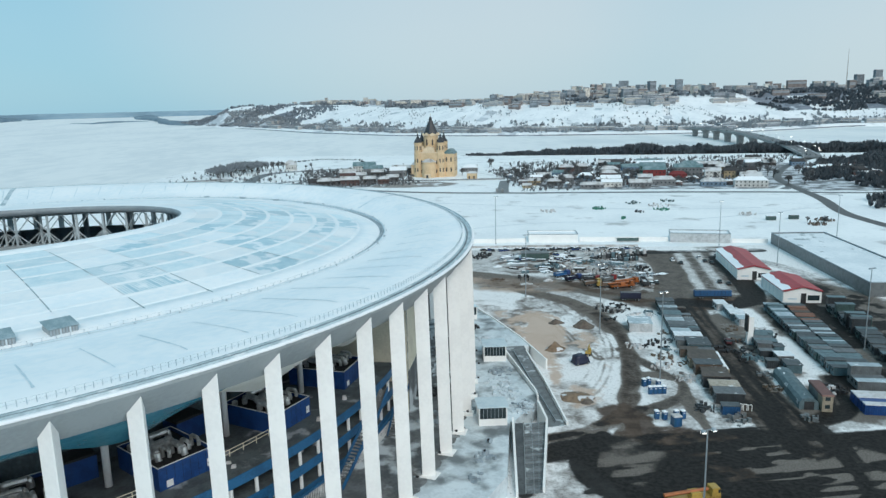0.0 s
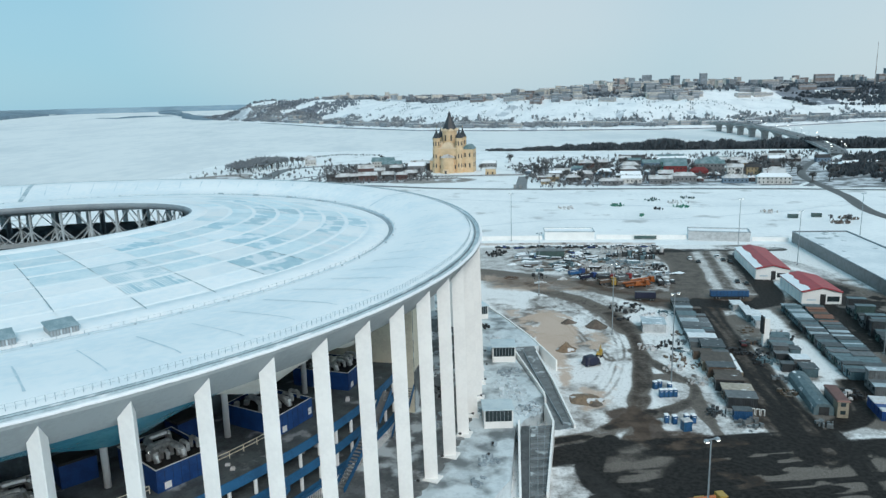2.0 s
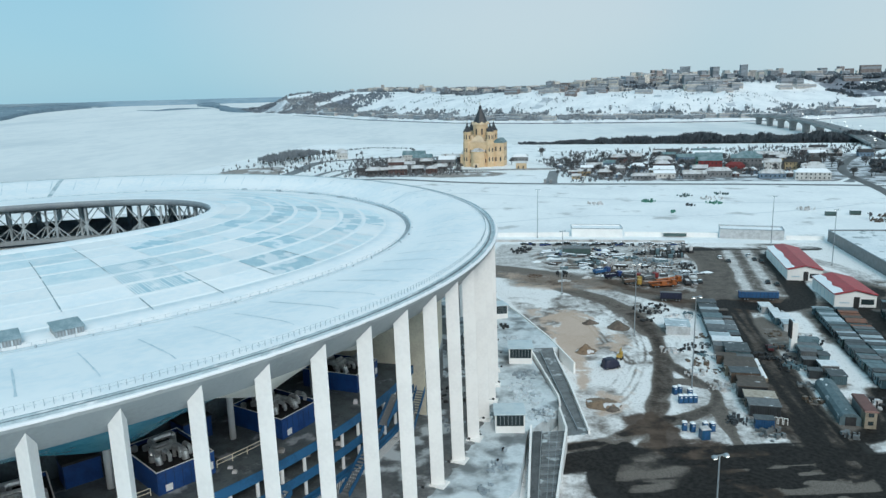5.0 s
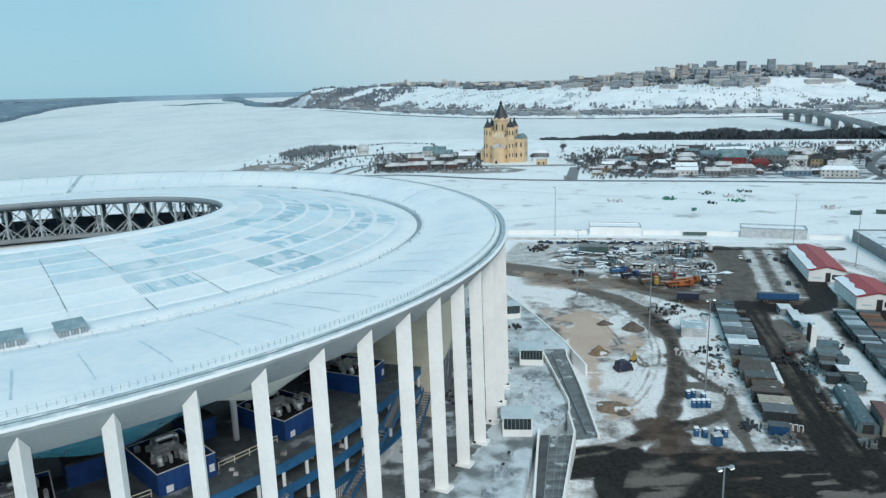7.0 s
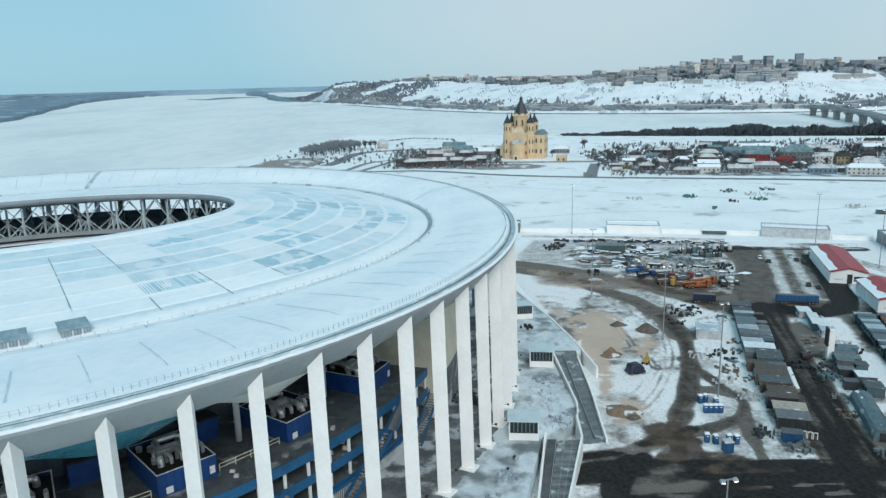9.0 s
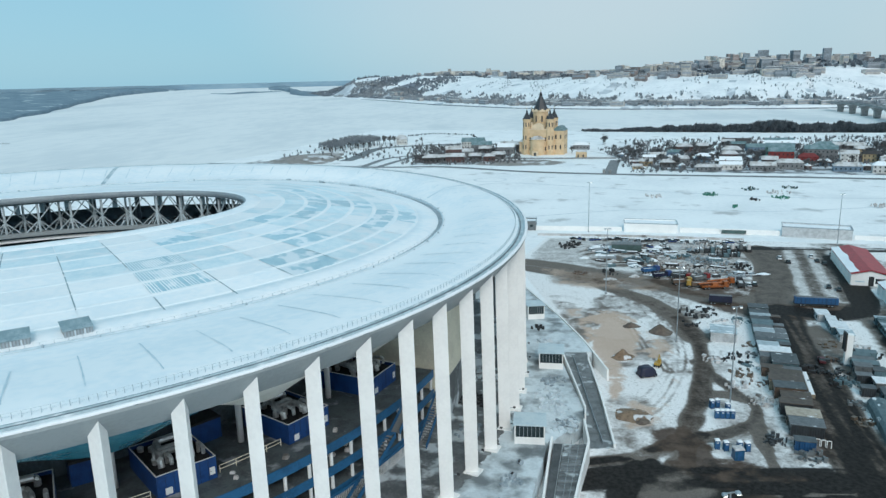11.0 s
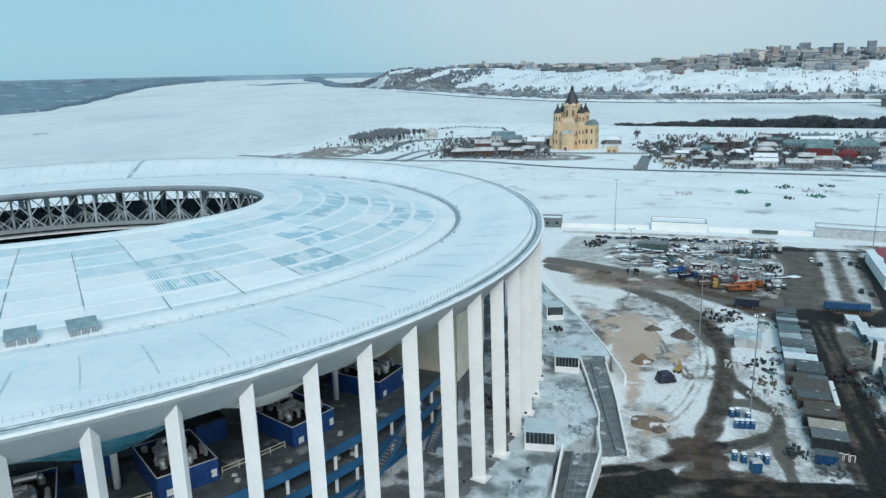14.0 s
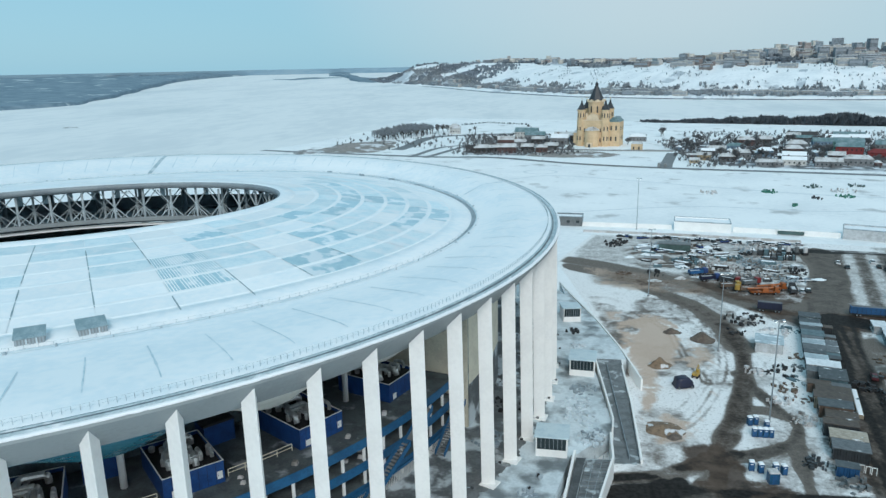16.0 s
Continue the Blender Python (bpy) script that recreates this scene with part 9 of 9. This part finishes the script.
for k in range(16):
    f = rv.uniform(0.1, 4.8)
    i = int(f)
    a, b = Vector(deck_line[i]), Vector(deck_line[i + 1])
    p = a.lerp(b, f - i)
    yaw = math.degrees(math.atan2(b.y - a.y, b.x - a.x))
    pn = rv.choice(("car_white", "car_dark", "car_silver"))
    c = car(p.x + rv.choice((-6, -3, 3, 6)), p.y, yaw + rv.choice((0, 180)), pn, f"{NAMES[pn]} car on the bridge road", 0.2, group="cars on the bridge road")
    c.location.z = p.z + 1.22

# ---- far bank: town on the hill, embankment, woods ----
M["town_roof"] = material("town_roof", (0.60, 0.62, 0.64), (0.44, 0.46, 0.48), 14, 3, 0.85, vary=0.12)
for nm, c in (("town_pale", (0.56, 0.55, 0.53)), ("town_brick", (0.31, 0.27, 0.26)), ("town_grey", (0.27, 0.31, 0.345)), ("town_cream", (0.66, 0.63, 0.57))):
    M[nm] = material(nm, c, tuple(x * 0.62 for x in c), 7, 3, 0.8, vary=0.32, pieces=True, contrast=(0.30, 0.62))
rt = random.Random(5)


far_walls, far_roofs = {}, bmesh.new()


def block(s, d, w, dep, h, mat, label):
    if d > 560 or s < 5.0 and d > 440:
        p = hill_point(s, d)
        c = rt.uniform(-0.4, 0.4)
        for bm, z0, z1, o in ((far_walls.setdefault(mat, bmesh.new()), p.z - 4, p.z + h, 0.0), (far_roofs, p.z + h, p.z + h + 1, 0.3)):
            base = len(bm.verts)
            box(bm, -w / 2 - o, -dep / 2 - o, z0, w / 2 + o, dep / 2 + o, z1)
            bm.verts.ensure_lookup_table()
            for v in bm.verts[base:]:
                v.co = Vector((p.x + v.co.x * math.cos(c) - v.co.y * math.sin(c), p.y + v.co.x * math.sin(c) + v.co.y * math.cos(c), v.co.z))
        return None
    p = hill_point(s, d)
    q = bank_at(s + 0.2) - bank_at(s - 0.2)
    t = thing("town_block", label, "apartment block", "town on the hill", m=pose(p.x, p.y, p.z - 4, 0, 0, math.degrees(math.atan2(q.y, q.x)) + rt.uniform(-14, 14)))
    part("wall", boxes((-w / 2, -dep / 2, 0, w / 2, dep / 2, h + 4)), mat, t)
    part("roof", box(bmesh.new(), -w / 2 - 0.3, -dep / 2 - 0.3, h + 4, w / 2 + 0.3, dep / 2 + 0.3, h + 4.6, (0.8, 0.8)), "town_roof", t, "snowy flat roof")
    n = max(1, min(2, int(h / 13)))
    for k in range(n):
        z = 4 + h * (k + 0.35) / n
        part("window_band", boxes((-w / 2 + 1.5, -dep / 2 - 0.12, z, w / 2 - 1.5, -dep / 2 + 0.05, z + h / n * 0.38)), "town_dark", t)
    return t


M["town_dark"] = material("town_dark", (0.24, 0.27, 0.30), (0.32, 0.35, 0.38), 6, 1.5, 0.6)
kinds_t = (("town_pale", "pale"), ("town_brick", "brick"), ("town_grey", "grey"), ("town_cream", "cream"))
for k in range(620):
    s = 2.4 + 9.4 * rt.random() ** 0.85
    d = rt.uniform(425, 640) if rt.random() < 0.36 else rt.uniform(641, 1000)
    m, nm = rt.choice(kinds_t)
    big = rt.random() < 0.18 and s > 5.5
    h = (rt.uniform(26, 40) if s > 7 else rt.uniform(24, 34)) if big else rt.uniform(9, 26) * (1.15 if s > 7 else 1)
    h *= 0.55 if s < 5 else 0.85
    block(s, d, rt.uniform(16, 26) if big else rt.uniform(12, 38), rt.uniform(12, 17), h, m, f"{nm} {'tower' if big else 'long'} block with snowy roof on the hill")
for s, d, w, h, m in ((7.3, 455, 42, 30, "town_grey"), (8.4, 520, 24, 34, "town_grey"), (8.6, 560, 24, 36, "town_grey"), (9.0, 470, 70, 22, "town_pale"), (9.3, 560, 60, 36, "town_brick"), (9.75, 620, 28, 46, "town_grey"), (9.9, 640, 24, 58, "town_grey"), (10.05, 600, 26, 50, "town_grey"), (10.3, 640, 30, 52, "town_brick"), (8.8, 600, 22, 42, "town_grey"), (8.5, 640, 30, 44, "town_grey"), (6.3, 520, 44, 24, "town_grey"), (6.1, 540, 30, 22, "town_pale"), (8.0, 440, 90, 10, "town_pale"), (7.0, 440, 80, 9, "town_pale")):
    block(s, d, w, 15, h, m, f"{'pale' if m == 'town_pale' else 'brick' if m == 'town_brick' else 'grey'} large block standing on the hill crest")
for k in range(64):
    s = 4.6 + 5.2 * rt.random()
    m, nm = rt.choice(kinds_t + (kinds_t[0],))
    block(s, rt.uniform(345, 425), rt.uniform(22, 60), 14, rt.uniform(7, 15), m, f"{nm} low block with snowy roof below the crest")
for k in range(84):
    s = 2.6 + 6.9 * k / 83
    block(s, rt.uniform(22, 120), rt.uniform(20, 60), 13, rt.uniform(5, 11), rt.choice(("town_pale", "town_grey")), "low pale embankment building under the hill")
rw = random.Random(77)
for k in range(74):
    m, nm = rw.choice(kinds_t[:1] + kinds_t[2:])
    tower = rw.random() < 0.14
    block(1.7 + 3.4 * rw.random(), rw.uniform(405, 540), rw.uniform(13, 18) if tower else rw.uniform(14, 44), 14, rw.uniform(24, 31) if tower else rw.uniform(9, 18), m, f"{nm} {'tower' if tower else 'low'} block among trees on the western hill crest")
for mat, bm in far_walls.items():
    tagged(part("far_town", bm, mat, None, "rows of distant town blocks behind the hill crest", "stuff"), category="town")
tagged(part("far_town_roofs", far_roofs, "town_roof", None, "snowy roofs of the distant town blocks", "stuff"), category="town")
# mast
t = thing("broadcast_mast", "slender red and white lattice broadcast mast on the hill", "mast", m=pose(1300, 1500, 88))
for k in range(7):
    part("mast_section", rod(bmesh.new(), (0, 0, k * 14), (0, 0, k * 14 + 14), 1.7 - k * 0.2, 1.5 - k * 0.2, 4), "town_brick" if k % 2 == 0 else "town_pale", t)
# cable car line mast by the bridge
t = thing("cable_mast", "thin steel cable mast on the river bank", "mast", m=pose(858, 1530, 0, 0, 0, 20))
part("leg", rod(bmesh.new(), (-8, 0, 0), (6, 0, 26), 0.5, 0.3, 5), "town_grey", t)
part("leg", rod(bmesh.new(), (14, 0, 0), (6, 0, 26), 0.5, 0.3, 5), "town_grey", t)

spots = []
for k in range(15000):
    s = 1.0 + 10.6 * rt.random()
    z = rt.random()
    if z < 0.5:
        d = rt.uniform(40, 150)
    elif z < 0.75:
        d = rt.uniform(405, 520)
    else:
        d = rt.uniform(560, 1050)
    if noise.noise((s * 3.1, d * 0.008, 7.7)) < -0.12 + (0.12 if d < 200 else 0):
        continue
    p = hill_point(s, d)
    spots.append((p.x, p.y, p.z - 0.5, rt.uniform(7, 13)))
for k in range(3200):
    s, d = 1.7 + 7.4 * rw.random(), rw.uniform(14, 175)
    if noise.noise((s * 4.7, d * 0.02, 11.0)) < 0.02:
        continue
    p = hill_point(s, d)
    spots.append((p.x, p.y, p.z - 0.5, rw.uniform(8, 15)))
brush("hillside_wood", spots, "frosted leafless woods on the far hillside, tinted for haze", "twigs_frost", 14, thick=2.4)
spots = []
for k in range(3000):
    s, d = 0.85 + 2.4 * rt.random(), rt.uniform(8, 330)
    if s > 1.55 and (s < 2.0 or noise.noise((s * 4.1, d * 0.01, 1.7)) < 0.05):
        continue
    p = hill_point(s, d)
    spots.append((p.x, p.y, p.z - 0.5, rt.uniform(8, 13)))
brush("headland_wood", spots, "dark leafless woods over the headland, tinted for haze", "twigs_far_haze", 24, thick=2.8)
spots = []
for k in range(14000):
    s, d = 8.9 + 3.0 * rt.random(), rt.uniform(120, 700)
    if noise.noise((s * 5.1, d * 0.012, 3.3)) < (-0.22 if s < 9.9 else -0.6 if d > 260 else -0.35) or (d < 215 and s < 9.9):
        continue
    p = hill_point(s, d)
    spots.append((p.x, p.y, p.z - 0.5, rt.uniform(8, 14)))
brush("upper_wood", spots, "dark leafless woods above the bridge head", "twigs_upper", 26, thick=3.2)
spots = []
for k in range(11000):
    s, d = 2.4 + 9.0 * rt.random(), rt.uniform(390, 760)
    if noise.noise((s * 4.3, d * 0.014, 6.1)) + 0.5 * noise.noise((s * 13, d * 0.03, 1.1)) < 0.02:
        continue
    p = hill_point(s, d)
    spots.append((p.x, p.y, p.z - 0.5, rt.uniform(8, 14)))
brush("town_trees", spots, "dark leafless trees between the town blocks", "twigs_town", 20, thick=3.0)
spots = []
for k in range(3000):
    s, d = 3.5 + 8.0 * rt.random(), rt.uniform(130, 400)
    if noise.noise((s * 5, d * 0.02, 2)) < (0.12 if s < 9.2 else -0.1):
        continue
    p = hill_point(s, d)
    spots.append((p.x, p.y, p.z - 0.5, rt.uniform(4, 9)))
brush("slope_scrub", spots, "scattered scrub on the snowy slope", "twigs_frost", 16)
bm = bmesh.new()
prev = None
for k in range(90):
    p = hill_point(2.5 + 6.6 * k / 89, 3)
    p.z = -4.2
    if prev:
        rod(bm, prev, p, 1.6, 1.6, 4)
    prev = p
tagged(part("quay_edge", bm, "town_grey", None, "dark stone quay edge of the far embankment", "structure"))
spots = [(x + rv.uniform(-6, 6), y + rv.uniform(-6, 6), 0, rv.uniform(2, 6.5)) for x, y in [(rv.uniform(-90, 60), rv.uniform(560, 720)) for _ in range(150)] + [(rv.uniform(50, 168), rv.uniform(512, 705)) for _ in range(900)] + [(rv.uniform(260, 640), rv.uniform(430, 640)) for _ in range(2300)] + [(rv.uniform(300, 700), rv.uniform(600, 730)) for _ in range(900)] if not by_road(x, y, 18) and not (490 < x < 600 and y < x - 60)]
brush("village_scrub", spots, "brown scrub and hedges among snowy yards", "twigs_tree", 22, thick=0.7)

# hedges and the bushy rim of the old quay
spots = []
for a, b, n in (((22, 862), (55, 897), 26), ((55, 897), (112, 862), 34), ((112, 862), (120, 815), 16), ((262, 560), (274, 512), 10), ((274, 512), (287, 440), 24), ((272, 618), (360, 605), 40), ((430, 455), (300, 480), 50), ((300, 520), (420, 500), 50), ((340, 560), (470, 540), 50)):
    for k in range(n):
        f = k / n
        spots.append((a[0] + (b[0] - a[0]) * f + rv.uniform(-2, 2), a[1] + (b[1] - a[1]) * f + rv.uniform(-2, 2), 0, rv.uniform(2, 4)))
brush("hedge", spots, "dark low hedges and brush along banks and gardens", "twigs", 20)
